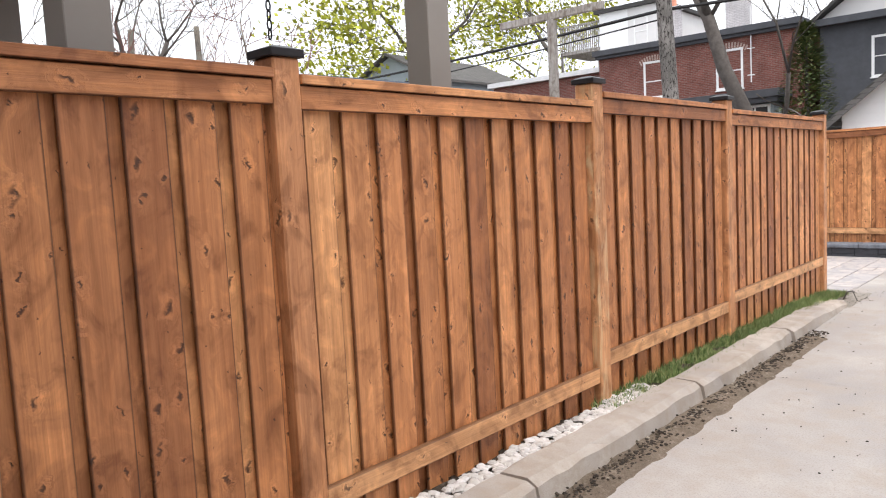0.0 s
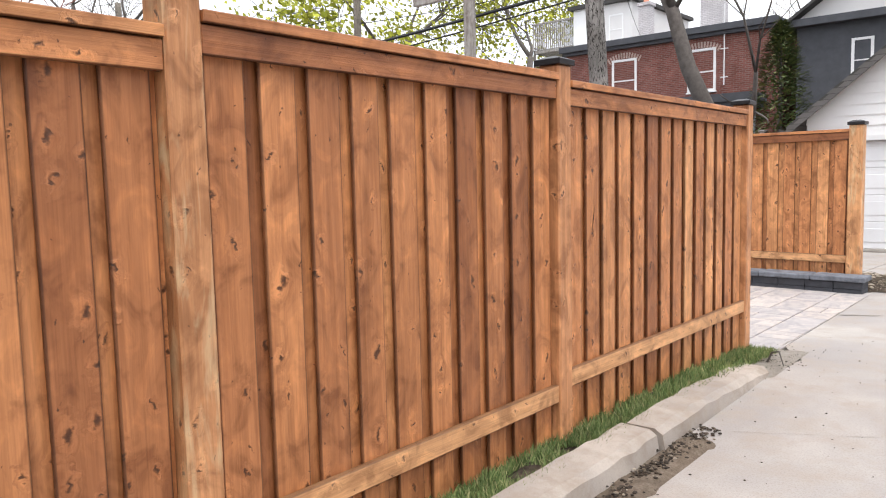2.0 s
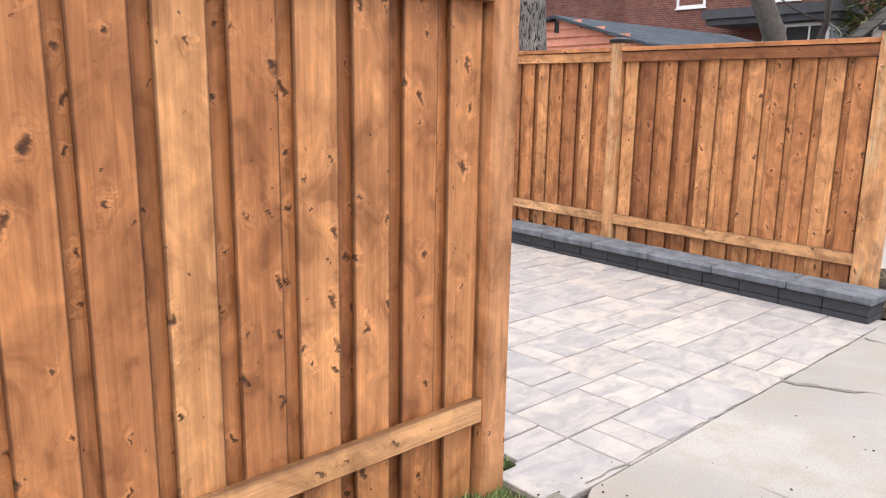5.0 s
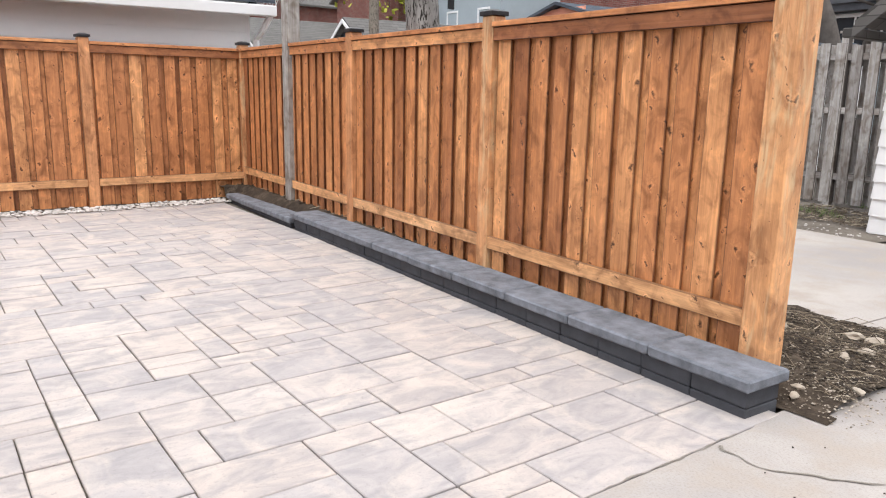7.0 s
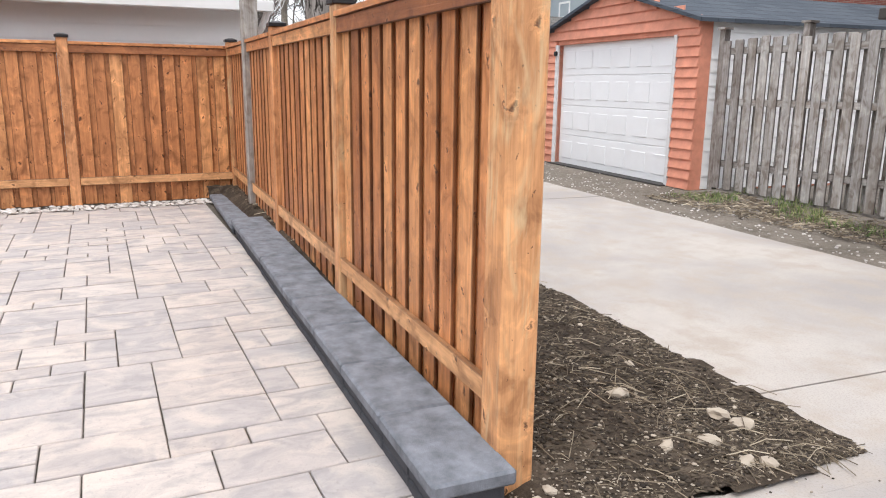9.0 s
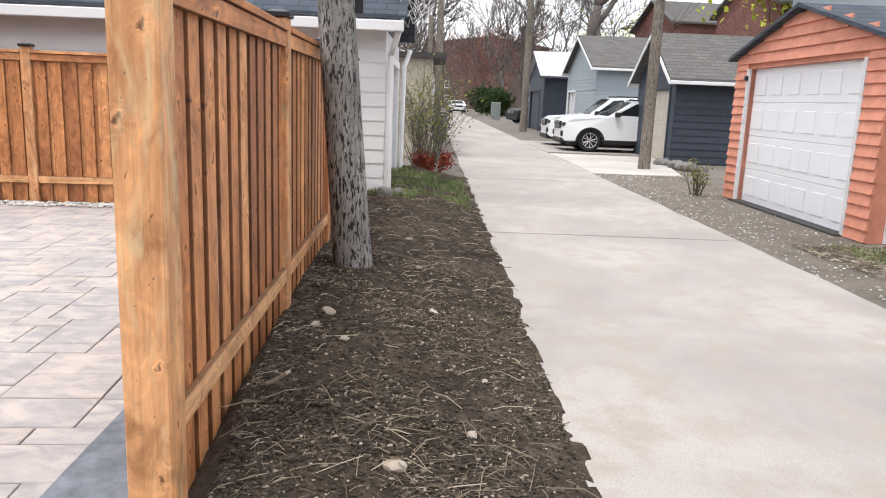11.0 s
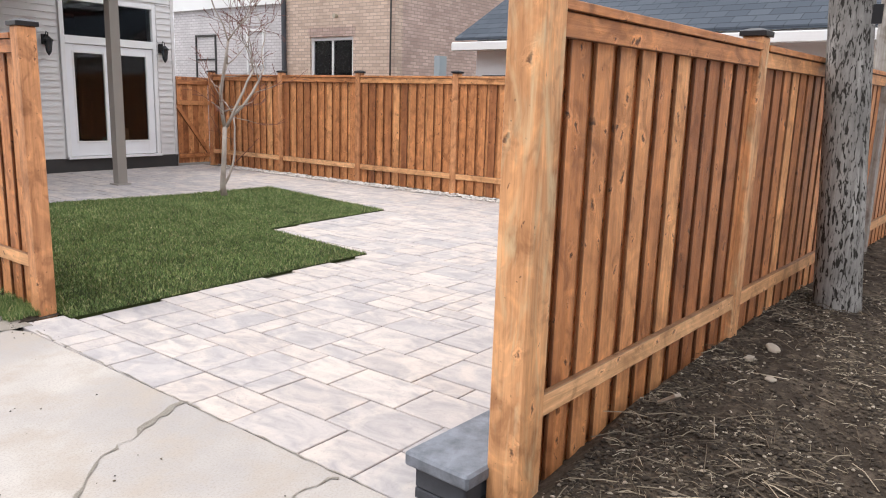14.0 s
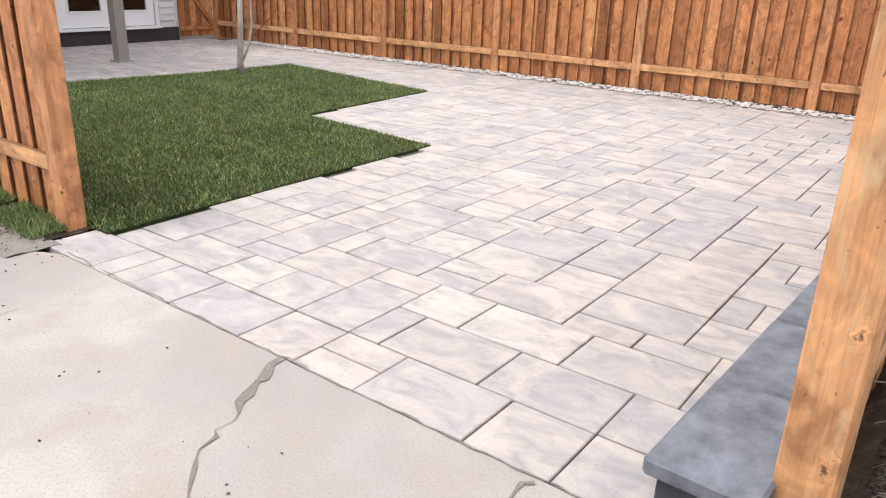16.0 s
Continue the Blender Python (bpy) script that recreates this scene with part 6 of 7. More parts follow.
# spring-leaved tree behind the garages
tree(-38.5, 43.8, 26, 21, "spreading tree with fresh yellow green spring leaves", 5, 0.42, leaves="leaf_spring", count=24, size=0.19, jitter=0.75, trunk=0.42, spread=0.9, kids=(3, 3), up=0.12)
tree(-30.5, 47.5, 25, 22, "spreading tree with fresh yellow green spring leaves", 5, 0.4, leaves="leaf_spring", count=18, size=0.17, jitter=0.75, trunk=0.42, spread=0.9, kids=(2, 3), up=0.12)
tree(-18, 3, 10, 23, "bare tree beyond the houses", 5, 0.16, trunk=0.3)
tree(-22, 9, 9, 24, "bare tree beyond the garages", 5, 0.14, trunk=0.3)
# leaning trunk before the brick house
tree(-7.6, 23.7, 15, 25, "tall bare tree with a dark trunk", 4, 0.3, (-0.02, 0.0), trunk=0.55, spread=0.6)
tree(-6.0, 42, 17, 26, "bare tree behind the dark house", 5, 0.25, trunk=0.35)
tree(-11.0, 44, 17, 27, "bare tree behind the brick house", 5, 0.25, trunk=0.35)


# bare trees along the back lane: two grown once, then set out with their own turn and size
def tall_tree(x, y, h, rad, seed, label, material, trunk, spread, lean=(0, 0), twig=0.011, kids=(3, 3)):
    th = thing("tree", pose(x, y, 0), label, "tree", "bare lane trees")
    r = random.Random(seed)
    out, tips = [], []
    grow(r, Vector((0, 0, -0.1)), Vector((lean[0], lean[1], 1)), h * trunk, rad, 5, 5, out, tips, 0.6, spread, kids, 0.8)
    tk, cr = bmesh.new(), bmesh.new()
    for pts, radii, dp in out:
        if dp == 5:
            tube(tk, pts, [radii[0] * 1.3] + radii[1:], 12)
        else:
            tube(cr, pts, [max(q, twig) for q in radii], 7 if dp >= 4 else (5 if dp >= 2 else 3))
    part("trunk", tk, M[material], th, smooth=True)
    part("crown", cr, M[material], th, smooth=True)
    return th


x, y, _ = lane(60, -1.4)
bare_a = tall_tree(x, y, 32, 0.36, 41, "tall bare grey tree leaning over the back lane", "bark", 0.16, 0.5, twig=0.03)
x, y, _ = lane(40, -6.0)
bare_b = tall_tree(x, y, 28, 0.28, 43, "bare grey tree behind the lane garages", "bark", 0.18, 0.55, twig=0.024)
bare_c = tall_tree(-118, 27.5, 26, 0.35, 47, "bare tree with reddish brown twigs at the lane end", "bud", 0.16, 0.6, twig=0.036)
for i, (src, s, w, k) in enumerate(((0, 76, -5, 1.0), (1, 30, -9, 0.8), (1, 50, -8, 1.05), (0, 92, -3, 1.0), (0, 86, 7.5, 1.05), (0, 100, 11, 1.1), (1, 74, 9.5, 1.1), (0, 112, -6, 1.1), (1, 118, 9, 1.2), (1, 66, 15, 1.0), (2, 128, 4, 1.0), (2, 110, 6.5, 0.8), (2, 132, 12, 1.1), (0, 135, -2, 1.0), (1, 24, -13, 0.7))):
    x, y, _ = lane(s, w)
    copy_thing((bare_a, bare_b, bare_c)[src], pose(x, y, 0, 0, 0, (i * 83) % 360) @ Matrix.Scale(k, 4))
tall_tree(-58.5, 27.2, 26, 0.62, 60, "big spreading bare tree with a thick dark trunk behind the garages", "bark", 0.36, 0.8, (0.0, 0.0), 0.02)
tree(-72.0, 34.0, 13, 61, "tree with thin pale green spring leaves", 5, 0.3, trunk=0.28, leaves="leaf_spring", count=6, size=0.13, jitter=0.6, kids=(3, 3))


def conifer(x, y, h, w, seed, label):
    th = thing("conifer", pose(x, y, 0), label, "tree")
    r = random.Random(seed)
    bm = bmesh.new()
    tube(bm, [(0, 0, -0.1), (0, 0, h * 0.9)], [0.14, 0.03], 8)
    part("trunk", bm, M["bark"], th)
    vs, fs = [], []
    for i in range(5200):
        t = r.random() ** 0.8
        zc = 0.3 + t * (h - 0.3)
        rad = w * (1 - t) ** 0.6 * (0.75 + 0.3 * noise.noise((t * 5, i % 7, seed))) * r.uniform(0.55, 1.0)
        a = r.uniform(0, 6.283)
        c = Vector((rad * math.cos(a), rad * math.sin(a), zc))
        dr = Vector((math.cos(a), math.sin(a), r.uniform(-0.5, 0.6))).normalized()
        s = dr.cross(Vector((0, 0, 1))).normalized() * r.uniform(0.03, 0.07)
        ln = r.uniform(0.12, 0.3)
        k = len(vs)
        vs += [tuple(c - s), tuple(c + s), tuple(c + dr * ln)]
        fs.append((k, k + 1, k + 2))
    part("crown", raw_mesh("crown", vs, fs, M["leaf_conifer"]), None, th)


conifer(-7.6, 28.2, 6.5, 2.1, 3, "dense dark green cedar beside the brick house")


def shrub(x, y, h, w, seed, label, leaf, count=4, stems=22, size=0.03, bark="bark", group="", cat="shrub", z=0.0):
    th = thing("shrub", pose(x, y, z), label, cat, group)
    r = random.Random(seed)
    out, tips = [], []
    for i in range(stems):
        a = r.uniform(0, 6.283)
        q = r.uniform(0, w * 0.3)
        grow(r, Vector((q * math.cos(a), q * math.sin(a), 0)), Vector((math.cos(a) * w / h * 0.6, math.sin(a) * w / h * 0.6, 1)), h * r.uniform(0.4, 0.62), 0.012, 2, 4, out, tips, 0.4, 0.5, (2, 3), 0.6)
    bm = bmesh.new()
    for pts, radii, dp in out:
        tube(bm, pts, [max(q, 0.003) for q in radii], 4)
    part("stem_clump", bm, M[bark], th)
    lt = []
    for pts, radii, dp in out:
        if dp <= 1:
            lt += [(p, None) for p in pts]
    part("foliage", leaf_mesh("foliage", lt, r, count, size, 0.05, M[leaf]), None, th)


shrub(-15.2, 12.55, 2.4, 0.9, 4, "tall thin shrub with yellow green buds by the garage corner", "leaf_shrub", 1, 34, 0.028)
shrub(-16.4, 12.7, 2.0, 0.9, 5, "tall thin shrub with yellow green buds", "leaf_shrub", 1, 26, 0.028)
shrub(-15.0, 12.75, 0.5, 0.6, 6, "low shrub with red spring shoots", "leaf_red", 3, 18, 0.03)
shrub(-20.5, 12.9, 1.3, 0.9, 7, "rounded green shrub along the lane", "leaf_hedge", 4, 26, 0.035)
shrub(-12.55, 17.45, 0.7, 0.3, 8, "dry weed clump against the garage corner", "leaf_shrub", 1, 12, 0.02)
for i, (s, w, h) in enumerate(((104, -1.6, 3.4), (112, -1.5, 3.0), (78, 6.2, 2.8), (84, 5.6, 3.2), (92, 5.4, 3.2))):
    x, y, _ = lane(s, w)
    shrub(x, y, h, h * 0.6, 20 + i, "dense dark green hedge shrub at the lane end", "leaf_hedge", 6, 34, 0.12, group="far hedges")


# ---------- vehicles ----------
def wheel(th, x, y, r0=0.39):
    t = bmesh.new()
    prof = [(r0 * 0.66, -0.1), (r0 * 0.92, -0.12), (r0, -0.08), (r0, 0.08), (r0 * 0.92, 0.12), (r0 * 0.66, 0.1)]
    n = 28
    rings = [[t.verts.new((x + px_, y + rr * math.cos(2 * math.pi * k / n), r0 + rr * math.sin(2 * math.pi * k / n))) for rr, px_ in prof] for k in range(n)]
    for k in range(n):
        a, b = rings[k], rings[(k + 1) % n]
        for j in range(len(prof)):
            t.faces.new((a[j], a[(j + 1) % len(prof)], b[(j + 1) % len(prof)], b[j]))
    bmesh.ops.recalc_face_normals(t, faces=t.faces[:])
    w = part("wheel", t, M["tyre"], th, "black tyre on an alloy rim", smooth=True)
    s = 1 if x > 0 else -1
    rim = bmesh.new()
    for k in range(5):
        for o in (-0.16, 0.16):
            a = 2 * math.pi * k / 5 + o
            b = a + o * 0.6
            tube(rim, [(x + s * 0.085, y + 0.05 * math.cos(a), r0 + 0.05 * math.sin(a)), (x + s * 0.095, y + r0 * 0.64 * math.cos(b), r0 + r0 * 0.64 * math.sin(b))], [0.026, 0.018], 5)
    ringpts = [(x + s * 0.09, y + r0 * 0.64 * math.cos(2 * math.pi * k / 24), r0 + r0 * 0.64 * math.sin(2 * math.pi * k / 24)) for k in range(25)]
    tube(rim, ringpts, [0.018] * 25, 5)
    cyl(rim, (x + s * 0.06, y, r0), (x + s * 0.105, y, r0), 0.06, 0.05, 12)
    part("rim", rim, M["alloy"], w)
    d = bmesh.new()
    cyl(d, (x - s * 0.02, y, r0), (x + s * 0.03, y, r0), r0 * 0.62, r0 * 0.62, 20)
    part("brake_disc", d, M["car_black"], w)


def car(name, m, label, L=5.0, W=1.98, H=1.78, suv=True, paint="car_white"):
    """Nose towards -y, wheels on z = 0."""
    th = thing(name, m, label, "car")
    f = 0.95                       # front axle behind the nose
    ra = L - 1.02
    side = [(0.0, 0.42), (-0.01, 0.7), (0.06, 0.98), (0.30, 1.10), (1.25, 1.19), (1.55, 1.22), (2.35, H - 0.07), (2.7, H - 0.01), (3.6, H), (4.45, H - 0.05), (4.85, 1.28), (L, 1.1), (L - 0.02, 0.5), (L - 0.1, 0.34)]
    def arch(c, r=0.46, n=12):
        return [(c + r * math.cos(math.pi * i / n), 0.34 + r * 0.98 * math.sin(math.pi * i / n)) for i in range(n + 1)]
    body = [p for p in side] + arch(ra) + arch(f) + [(0.12, 0.34)]
    bm = bmesh.new()
    secs = [(-W / 2 + 0.10, 0.95), (-W / 2, 1.0), (-W / 2 + 0.001, 1.0), (0, 1.0), (W / 2, 1.0), (W / 2 - 0.10, 0.95)]
    def ring(x, tuck):
        out = []
        for y, z in body:
            inner = max(0.0, (z - 1.15) / (H - 1.15)) if z > 1.15 else 0.0
            xx = x * (1 - 0.17 * inner)
            nose = max(0.0, (0.5 - y) / 0.5)
            xx *= 1 - 0.10 * nose * nose
            out.append(bm.verts.new((xx, y * tuck + (1 - tuck) * L / 2, z if tuck == 1 else 0.34 + (z - 0.34) * (0.5 + tuck / 2))))
        return out
    xs = [(-W / 2 + 0.07, 0.985), (-W / 2, 1), (-W / 2 + 0.14, 1), (W / 2 - 0.14, 1), (W / 2, 1), (W / 2 - 0.07, 0.985)]
    xs = [(-W / 2, 1), (-W / 4, 1), (W / 4, 1), (W / 2, 1)]
    rings = [ring(x, t) for x, t in xs]
    n = len(body)
    for a, b in zip(rings, rings[1:]):
        for i in range(n):
            bm.faces.new((a[i], a[(i + 1) % n], b[(i + 1) % n], b[i]))
    bm.faces.new(rings[0])
    bm.faces.new(rings[-1][::-1])
    bmesh.ops.recalc_face_normals(bm, faces=bm.faces[:])
    es = [e for e in bm.edges if len(e.link_faces) == 2 and e.calc_face_angle(0) > 0.9 and abs(e.verts[0].co.x) > W / 2 * 0.7]
    bmesh.ops.bevel(bm, geom=es, offset=0.035, segments=3, affect="EDGES", clamp_overlap=True)
    part("body", bm, M[paint], th)
    k = lambda z: W / 2 * (1 - 0.17 * max(0, (z - 1.15) / (H - 1.15)))
    for s in (-1, 1):
        def pane(pts, nm="side_window"):
            g = bmesh.new()
            vs = [g.verts.new((s * (k(z) + 0.006), y, z)) for y, z in pts]
            fc = g.faces.new(vs)
            bmesh.ops.solidify(g, geom=[fc], thickness=0.012)
            part(nm, g, M["glass_dark"], th)
        pane([(1.78, 1.26), (2.46, H - 0.13), (2.85, H - 0.10), (2.85, 1.24)])
        pane([(2.92, 1.24), (2.92, H - 0.10), (3.75, H - 0.10), (3.85, 1.25)])
        pane([(3.93, 1.26), (3.84, H - 0.11), (4.35, H - 0.15), (4.6, 1.30)])
        for c in (f, ra):
            g = bmesh.new()
            pts = arch(c, 0.5, 16)
            ins = arch(c, 0.43, 16)
            for a, b, c2, d in zip(pts, pts[1:], ins[1:], ins):
                vs = [g.verts.new((s * (W / 2 + 0.012), q[0], q[1])) for q in (a, b, c2, d)]
                g.faces.new(vs)
            bmesh.ops.remove_doubles(g, verts=g.verts[:], dist=1e-5)
            bmesh.ops.solidify(g, geom=g.faces[:], thickness=0.02)
            part("arch_trim", g, M["car_black"], th)
            wheel(th, s * (W / 2 - 0.13), c)
        part("sill_trim", boxes((s * (W / 2 - 0.02) - 0.03, s * (W / 2 - 0.02) + 0.03, f + 0.5, ra - 0.5, 0.28, 0.42), bev=0.01), M["car_black"], th)
        part("mirror", boxes((s * (W / 2 + 0.1) - 0.1, s * (W / 2 + 0.1) + 0.1, 1.72, 1.9, 1.2, 1.36), bev=0.03), M["car_black"], th)
        part("headlight", boxes((s * 0.72 - 0.2, s * 0.72 + 0.2, -0.0, 0.3, 0.84, 0.97), bev=0.03), M["glass_dark"], th)
        part("door_handle", boxes((s * (W / 2 + 0.012) - 0.014, s * (W / 2 + 0.012) + 0.014, 2.62, 2.8, 1.05, 1.08), bev=0.005), M["alloy"], th)
        part("fog_vent", boxes((s * 0.78 - 0.12, s * 0.78 + 0.12, -0.03, 0.05, 0.5, 0.68), bev=0.02), M["car_black"], th)
    ws = bmesh.new()
    vs = [ws.verts.new(p) for p in ((-0.82, 1.56, 1.235), (0.82, 1.56, 1.235), (0.70, 2.33, H - 0.06), (-0.70, 2.33, H - 0.06))]
    fc = ws.faces.new(vs)
    bmesh.ops.solidify(ws, geom=[fc], thickness=-0.02)
    part("windscreen", ws, M["glass_dark"], th)
    gr = part("grille", boxes((-0.5, 0.5, -0.035, 0.06, 0.74, 1.0), bev=0.02), M["car_black"], th)
    for z in (0.79, 0.86, 0.93):
        part("grille_bar", boxes((-0.48, 0.48, -0.05, -0.03, z, z + 0.025)), M["alloy"], gr)
    part("bumper_trim", boxes((-0.85, 0.85, -0.03, 0.2, 0.26, 0.44), bev=0.03), M["car_black"], th)
    part("roof_rail", boxes((-0.66, -0.63, 2.6, 4.3, H, H + 0.05), bev=0.008), M["car_black"], th)
    part("roof_rail", boxes((0.63, 0.66, 2.6, 4.3, H, H + 0.05), bev=0.008), M["car_black"], th)
    part("underbody", boxes((-W / 2 + 0.2, W / 2 - 0.2, 0.3, L - 0.3, 0.22, 0.5)), M["car_black"], th)
    return th


car("suv", pose(-25.35, 17.75, -0.004, 0, 0, -3), "white sport utility vehicle parked nose to the lane")
car("van", pose(-28.4, 17.9, -0.004, 0, 0, -3), "white minivan parked behind the sport utility vehicle", H=1.9)
x, y, _ = lane(96, 2.6)
car("parked_car", pose(x, y, 0, 0, 0, 90), "white car parked far down the lane", H=1.6)
x, y, _ = lane(56, 5.4)
car("parked_car", pose(x, y, 0, 0, 0, 20), "dark car parked beside the far fence", H=1.5, paint="car_black")


# chain link fence far down the lane
def chain_fence():
    x, y, _ = lane(62, 5.0)
    th = thing("chain_fence", pose(x, y, 0, 0, 0, 180 - 3.6), "green chain link fence beside the far lane", "fence")
    bm = bmesh.new()
    for i in range(46):
        for s in (1, -1):
            cyl(bm, (i * 0.2, 0, 0.75 - 0.75 * s), (i * 0.2 + 1.0, 0, 0.75 + 0.75 * s), 0.009, 0.009, 3)
    part("mesh", bm, M["mesh_wire"], th)
    for i in range(5):
        bm = bmesh.new()
        cyl(bm, (i * 2.5, 0, 0), (i * 2.5, 0, 1.6), 0.035, 0.035, 8)
        part("post", bm, M["mesh_wire"], th)
    bm = bmesh.new()
    cyl(bm, (0, 0, 1.52), (10, 0, 1.52), 0.03, 0.03, 8)
    part("rail", bm, M["mesh_wire"], th)


chain_fence()


# ---------- loose things on the ground ----------
def rock_mesh(r, size, flat=0.6):
    bm = bmesh.new()
    bmesh.ops.create_icosphere(bm, subdivisions=2, radius=1)
    o = Vector((r.random() * 50, r.random() * 50, 0))
    for v in bm.verts:
        n = 1 + 0.35 * noise.noise(v.co * 1.3 + o) + 0.12 * noise.noise(v.co * 4 + o)
        v.co = Vector((v.co.x * n * size, v.co.y * n * size * 0.75, v.co.z * n * size * flat))
    return bm


def rock(x, y, z, size, seed, label, material="stone", flat=0.45, cat="stone", name="stone"):
    r = random.Random(seed)
    solid(name, rock_mesh(r, size, flat), M[material], label, cat, group="loose stones", m=pose(x, y, z, r.uniform(-15, 15), r.uniform(-15, 15), r.uniform(0, 360)))


for i, (x, y, s) in enumerate(((-2.06, 11.81, 0.09), (-1.8, 12.18, 0.11), (-1.69, 12.22, 0.09), (-1.61, 11.94, 0.09), (-1.44, 11.98, 0.07), (-1.4, 12.06, 0.085), (-1.63, 11.73, 0.06), (-1.54, 11.11, 0.055), (-1.52, 11.04, 0.05), (-1.36, 11.33, 0.055), (-2.41, 12.16, 0.05), (-3.3, 11.55, 0.05), (-3.05, 12.3, 0.04), (-4.2, 12.1, 0.06), (-5.4, 12.05, 0.05), (-6.6, 12.0, 0.06), (-3.85, 11.42, 0.08), (-3.6, 11.36, 0.06))):
    rock(x, y, bank_z(x, y) + s * 0.1, s * 0.62, 100 + i, "pale angular stone lying on dark soil")
for i in range(9):
    rr = random.Random(200 + i)
    x, y = -19.6 + i * 0.22 + rr.uniform(-0.1, 0.1), 19.55 + 0.0 * i + rr.uniform(-0.15, 0.15)
    rock(x, y, 0.06, rr.uniform(0.14, 0.26), 210 + i, "grey rubble stone beside the navy garage", "rock", 0.6)
rock(-9.6, 11.75, 0.22, 0.16, 230, "dark lump of rubble by the garage", "rock", 0.7)
rock(-9.9, 11.95, 0.18, 0.13, 231, "dark lump of rubble by the garage", "rock", 0.7)
# splinter of wood by the fence
bm = bmesh.new()
box(bm, -0.07, 0.07, -0.018, 0.018, -0.008, 0.008, 0.003)
solid("wood_offcut", bm, M["stone"], "short pale offcut of fence wood on the soil", "wood scrap", m=pose(-2.58, 11.29, bank_z(-2.58, 11.29) + 0.05, 0, -35, 60))
bm = bmesh.new()
tube(bm, [(0, 0, 0), (0.03, 0.02, 0.08), (0.1, 0.03, 0.1), (0.2, 0.0, 0.02)], [0.008, 0.007, 0.006, 0.004], 6)
solid("twig", bm, M["bark"], "bent dark twig at the kerb end", "twig", m=pose(-1.42, 6.85, 0.01, 0, 0, -40))


def scatter(name, n, spot, make, material, label, cat, seed):
    r = random.Random(seed)
    vs, fs = [], []
    k = 0
    while k < n:
        p = spot(r)
        if p is None:
            continue
        k += 1
        v, f = make(r)
        o = len(vs)
        a = r.uniform(0, 6.283)
        ca, sa = math.cos(a), math.sin(a)
        vs += [(p[0] + x * ca - y * sa, p[1] + x * sa + y * ca, p[2] + z) for x, y, z in v]
        fs += [tuple(o + i for i in q) for q in f]
    ob = new(name, raw_mesh(name, vs, fs, M[material]))
    return tagged(ob, label, cat, kind="stuff")


def lump(size):
    def make(r):
        s = size * r.uniform(0.5, 1.3)
        v = []
        for z, q in ((-0.25, 0.75), (0.2, 1.0), (0.55, 0.55)):
            for i in range(6):
                a = i * math.pi / 3 + r.uniform(-0.25, 0.25)
                v.append((s * q * math.cos(a) * r.uniform(0.8, 1.2), s * q * 0.75 * math.sin(a) * r.uniform(0.8, 1.2), s * z * 0.8))
        f = []
        for b in (0, 6):
            f += [(b + i, b + (i + 1) % 6, b + 6 + (i + 1) % 6, b + 6 + i) for i in range(6)]
        f.append(tuple(range(12, 18)))
        return v, f
    return make


def straw(lng, th_):
    def make(r):
        l = lng * r.uniform(0.3, 1.4)
        b = r.uniform(-0.3, 0.3) * l
        z = r.uniform(0.0, 0.5) * l * 0.4
        pts = [(-l / 2, 0, 0), (0, b * 0.4, z), (l / 2, b, z * 0.3)]
        v, f = [], []
        for p in pts:
            v += [(p[0], p[1] - th_, p[2]), (p[0], p[1] + th_, p[2]), (p[0], p[1], p[2] + th_ * 1.6)]
        for s in (0, 3):
            f += [(s, s + 1, s + 4, s + 3), (s + 1, s + 2, s + 5, s + 4), (s + 2, s, s + 3, s + 5)]
        return v, f
    return make


def bank_spot(x0, x1):
    def spot(r):
        x = r.uniform(x0, x1)
        y = r.uniform(11.15, lane_left(x) - 0.02 + 0.08 * r.random())
        if x > -1.5 and y > 12.3:
            return None
        return x, y, bank_z(x, y) + 0.002
    return spot


def dense_bank(r):
    x = -1.34 - 4.3 * r.random() ** 1.4
    y = r.uniform(11.15, lane_left(x))
    if noise.noise((x * 1.1, y * 1.6, 3)) < -0.1 and r.random() < 0.7:
        return None
    return x, y, bank_z(x, y) + 0.002


scatter("soil_clods", 15000, dense_bank, lump(0.011), "chips", "crumbs of soil, grit and bark on the bank", "debris", 11)
scatter("soil_crumbs", 2600, bank_spot(-13.5, -4), lump(0.014), "chips", "crumbs of grit on the far bank", "debris", 12)
scatter("dry_straw", 4200, dense_bank, straw(0.06, 0.0011), "twigs", "dry straw and twigs scattered over the soil", "debris", 13)
scatter("dry_twigs", 420, dense_bank, straw(0.2, 0.0022), "twigs", "dry twigs scattered over the soil", "debris", 14)
scatter("far_straw", 900, bank_spot(-13.5, -5), straw(0.14, 0.003), "twigs", "dry twigs on the far bank", "debris", 15)
def corner_spot(r):
    x, y = (r.gauss(-1.45, 0.16), r.gauss(11.2, 0.2)) if r.random() < 0.6 else (r.gauss(-1.65, 0.2), r.gauss(12.0, 0.18))
    if y < 10.95 or y > lane_left(x) or x > -1.12:
        return None
    return x, y, max(0.0, bank_z(x, y)) + 0.002


scatter("sandy_grit", 1100, corner_spot, lump(0.006), "sandy", "pale sandy grit spilled at the corner of the bank", "debris", 23)
scatter("lane_grit", 900, lambda r: (r.uniform(-1.3, 2.4), r.uniform(2, 15.5), 0.003), lump(0.006), "chips", "specks of grit on the concrete", "debris", 16)
scatter("gutter_grit", 1500, lambda r: (r.gauss(-1.21, 0.035), r.uniform(-1, 5.2), 0.008), lump(0.011), "chips", "grit and leaf crumbs in the gutter", "debris", 17)
scatter("corner_grit", 260, lambda r: (r.gauss(-1.42, 0.1), r.gauss(7.0, 0.2), 0.002), lump(0.006), "chips", "grit at the fence end", "debris", 18)
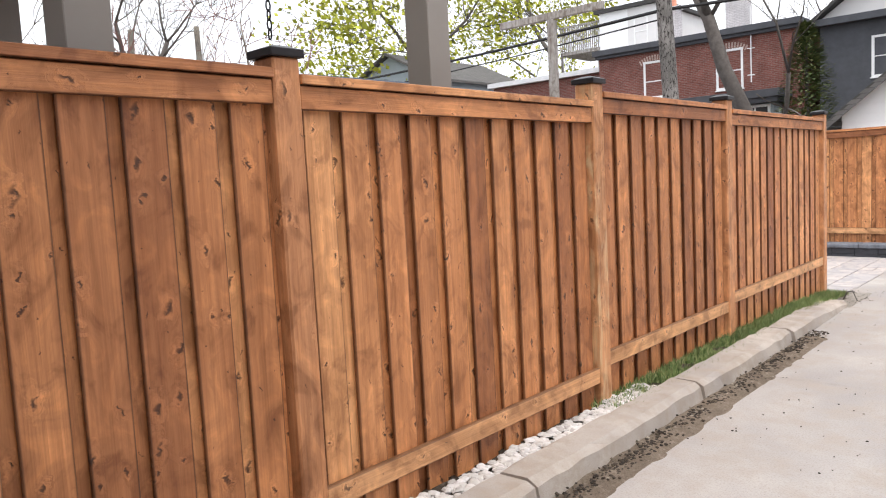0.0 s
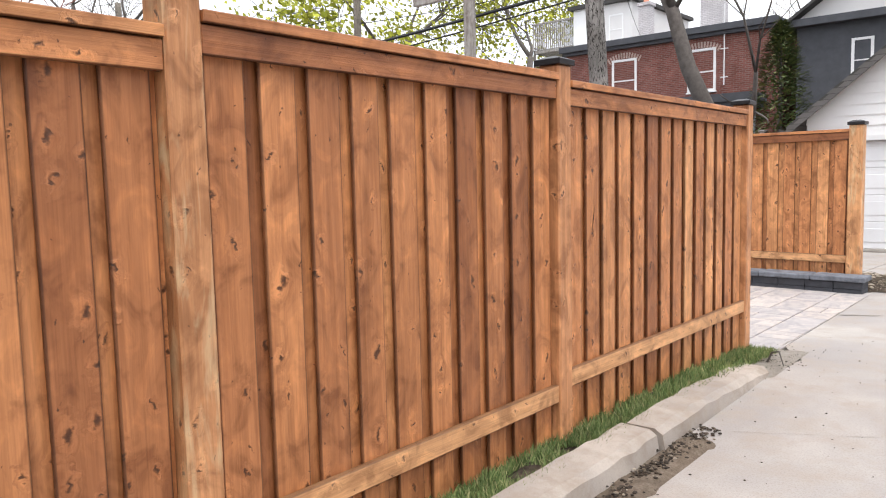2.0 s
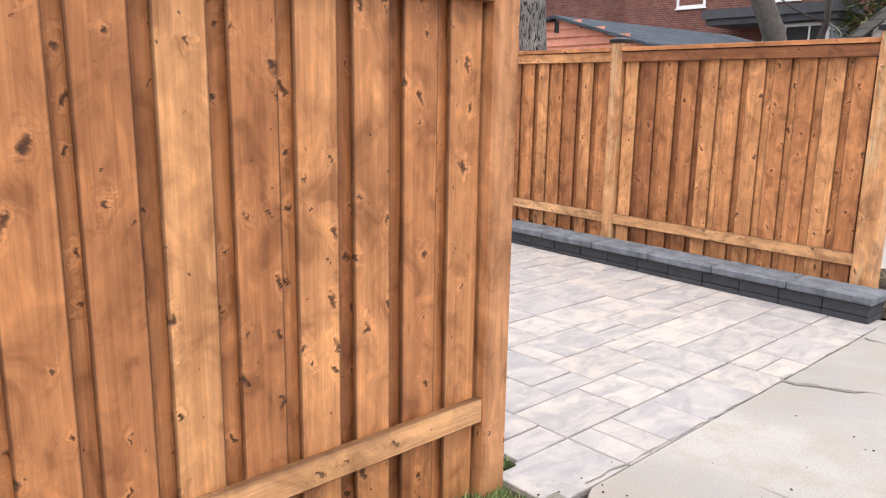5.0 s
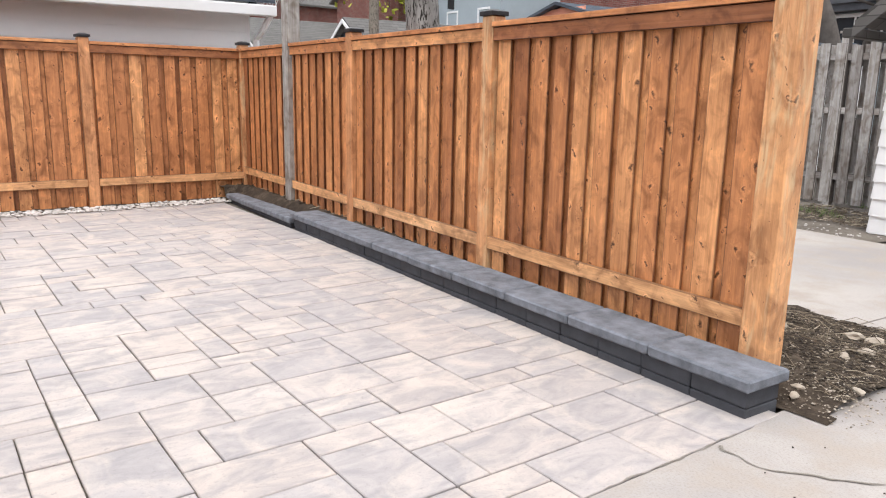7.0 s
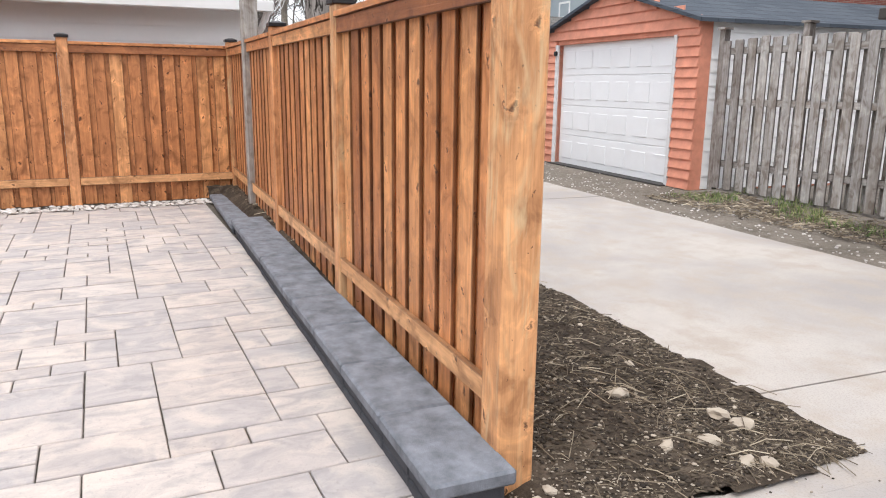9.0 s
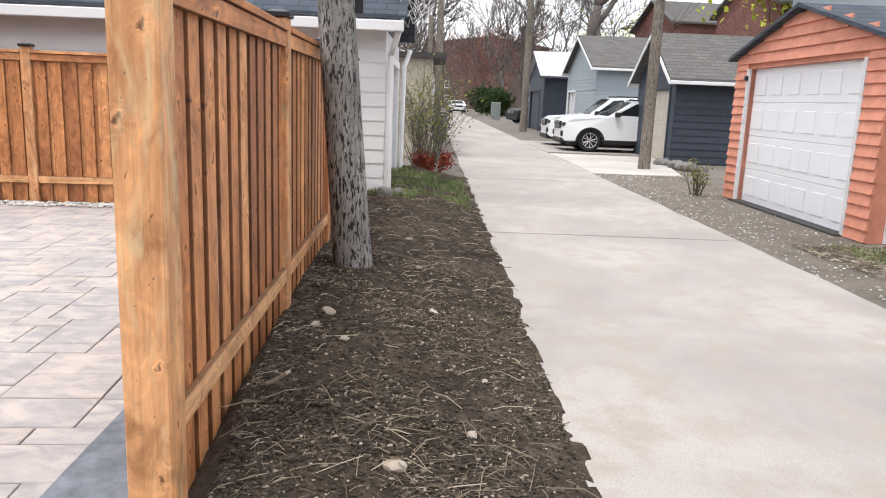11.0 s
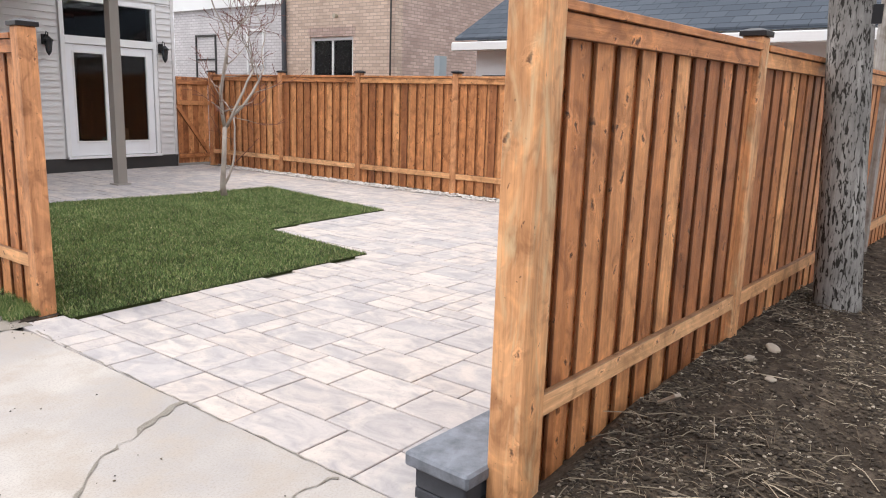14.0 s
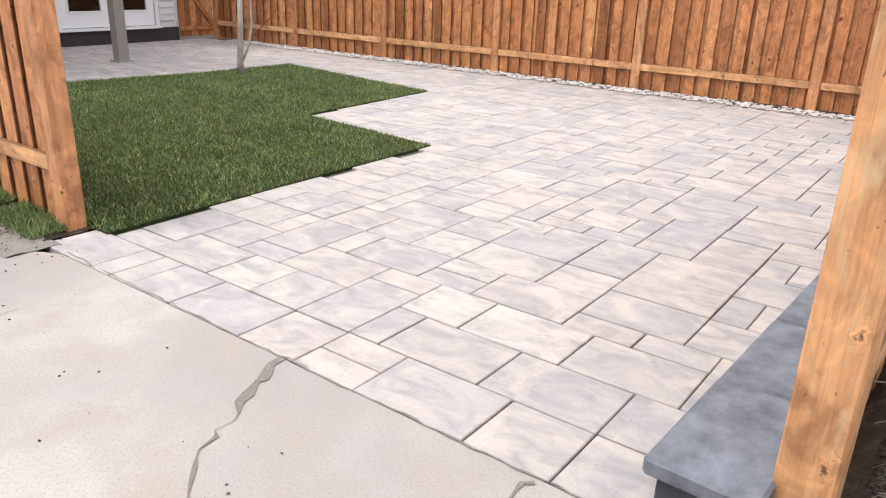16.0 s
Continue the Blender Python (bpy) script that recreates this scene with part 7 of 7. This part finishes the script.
scatter("verge_litter", 2600, lambda r: (r.uniform(-7.6, -1.5), r.uniform(16.5, 17.9), 0.01), straw(0.1, 0.006), "twigs", "dead leaves along the grey fence", "debris", 19)
scatter("gravel_stones", 800, lambda r: lane(r.uniform(1.5, 14.5), 3.1 + abs(r.gauss(0, 0.8)), -0.008), lump(0.017), "pebble", "grey gravel stones along the lane edge", "debris", 20)
scatter("kerb_pebbles", 1200, lambda r: (r.uniform(-1.66, -1.48), r.uniform(-1.5, 2.75) , 0.065 + 0.012 * r.random()), lump(0.03), "pebble", "white pebbles filling the strip by the fence", "pebbles", 21)
scatter("fence_pebbles", 2200, lambda r: (r.uniform(-9.2, -8.86), r.uniform(-0.8, 11.1), 0.035 + 0.012 * r.random()), lump(0.028), "pebble", "white pebbles along the back fence", "pebbles", 22)

# ---------- pavers (last: many pieces) ----------
def in_yard(x, y):
    if x > -1.5 or x < -8.9 or y > 10.69 - 0.0383 * (x + 1.51) or y < -1.5:
        return False
    if x > -1.85 and y < 7.47:
        return False
    return not in_poly(x, y, LAWN)


bm = bmesh.new()
vs = [bm.verts.new((x, y, yz(x) - 0.014)) for x, y in ((-1.47, 7.44), (-1.47, 10.75), (-9.25, 11.1), (-9.25, -1.62), (-1.8, -1.62), (-1.8, 7.44))]
bm.faces.new(vs)
bmesh.ops.recalc_face_normals(bm, faces=bm.faces[:])
solid("yard_floor", bm, M["joint"], "bedding sand under the paved yard", "paving", kind="structure")

U = 0.163
pr = random.Random(31)
taken = set()
NX, NY = int(7.5 / U), int(12.4 / U)
sizes = [(2, 3)] * 5 + [(2, 2)] * 5 + [(3, 2)] * 3 + [(1, 2)] * 2 + [(2, 1)] * 2
pieces = []
for j in range(NY):
    for i in range(NX):
        if (i, j) in taken:
            continue
        opts = pr.sample(sizes, len(sizes)) + [(2, 1), (1, 2), (1, 1)]
        for w, h in opts:
            cells = [(i + a, j + b) for a in range(w) for b in range(h)]
            if all(c not in taken and c[0] < NX and c[1] < NY for c in cells):
                taken.update(cells)
                pieces.append((i, j, w, h))
                break
# edges of the yard are cut to the boundary
X0, Y0 = -1.477, 10.86
TH = thing("paved_yard", pose(0, 0, 0), "pale blended concrete pavers in a random ashlar pattern", "paving", kind="structure")
PM = {}


def paver_piece(w, h):
    key = (round(w, 3), round(h, 3))
    if key not in PM:
        b = bmesh.new()
        box(b, -w / 2, w / 2, -h / 2, h / 2, -0.06, 0, 0.004)
        PM[key] = to_mesh(b, "paver", M["paver"])
    return PM[key]


near, rest = [], []
for i, j, w, h in pieces:
    x1, y1 = X0 - i * U, Y0 - j * U
    x0, y0 = x1 - w * U, y1 - h * U
    cx, cy = (x0 + x1) / 2, (y0 + y1) / 2
    if not in_yard(cx, cy):
        ok = [(x0 + (a + 0.5) * U, y0 + (b + 0.5) * U) for a in range(w) for b in range(h)]
        if not any(in_yard(*q) for q in ok):
            continue
    (near if cx > -4.6 and cy > 6.4 else rest).append((cx, cy, w * U - 0.007, h * U - 0.007))
near.sort(key=lambda q: -q[0])
rest += near[300:]
for cx, cy, w, h in near[:300]:
    part("paver", paver_piece(w, h), None, TH, m=pose(cx + pr.uniform(-0.0015, 0.0015), cy + pr.uniform(-0.0015, 0.0015), yz(cx) + pr.uniform(-0.0015, 0.0015), pr.uniform(-0.15, 0.15), pr.uniform(-0.15, 0.15), pr.uniform(-0.25, 0.25)))
vs, fs = [], []
for cx, cy, w, h in rest:
    o = len(vs)
    z = yz(cx) + pr.uniform(-0.002, 0.002)
    b = 0.004
    for dx, dy, zz in ((w / 2, h / 2, -0.05), (w / 2, h / 2, -b), (w / 2 - b, h / 2 - b, 0)):
        vs += [(cx - dx, cy - dy, z + zz), (cx + dx, cy - dy, z + zz), (cx + dx, cy + dy, z + zz), (cx - dx, cy + dy, z + zz)]
    for l in (0, 4):
        fs += [(o + l + k, o + l + (k + 1) % 4, o + l + 4 + (k + 1) % 4, o + l + 4 + k) for k in range(4)]
    fs.append((o + 8, o + 9, o + 10, o + 11))
pv = part("far_pavers", raw_mesh("far_pavers", vs, fs, M["paver_far"]), None, TH)
tagged(pv, "pale pavers of the rear yard", kind="stuff")
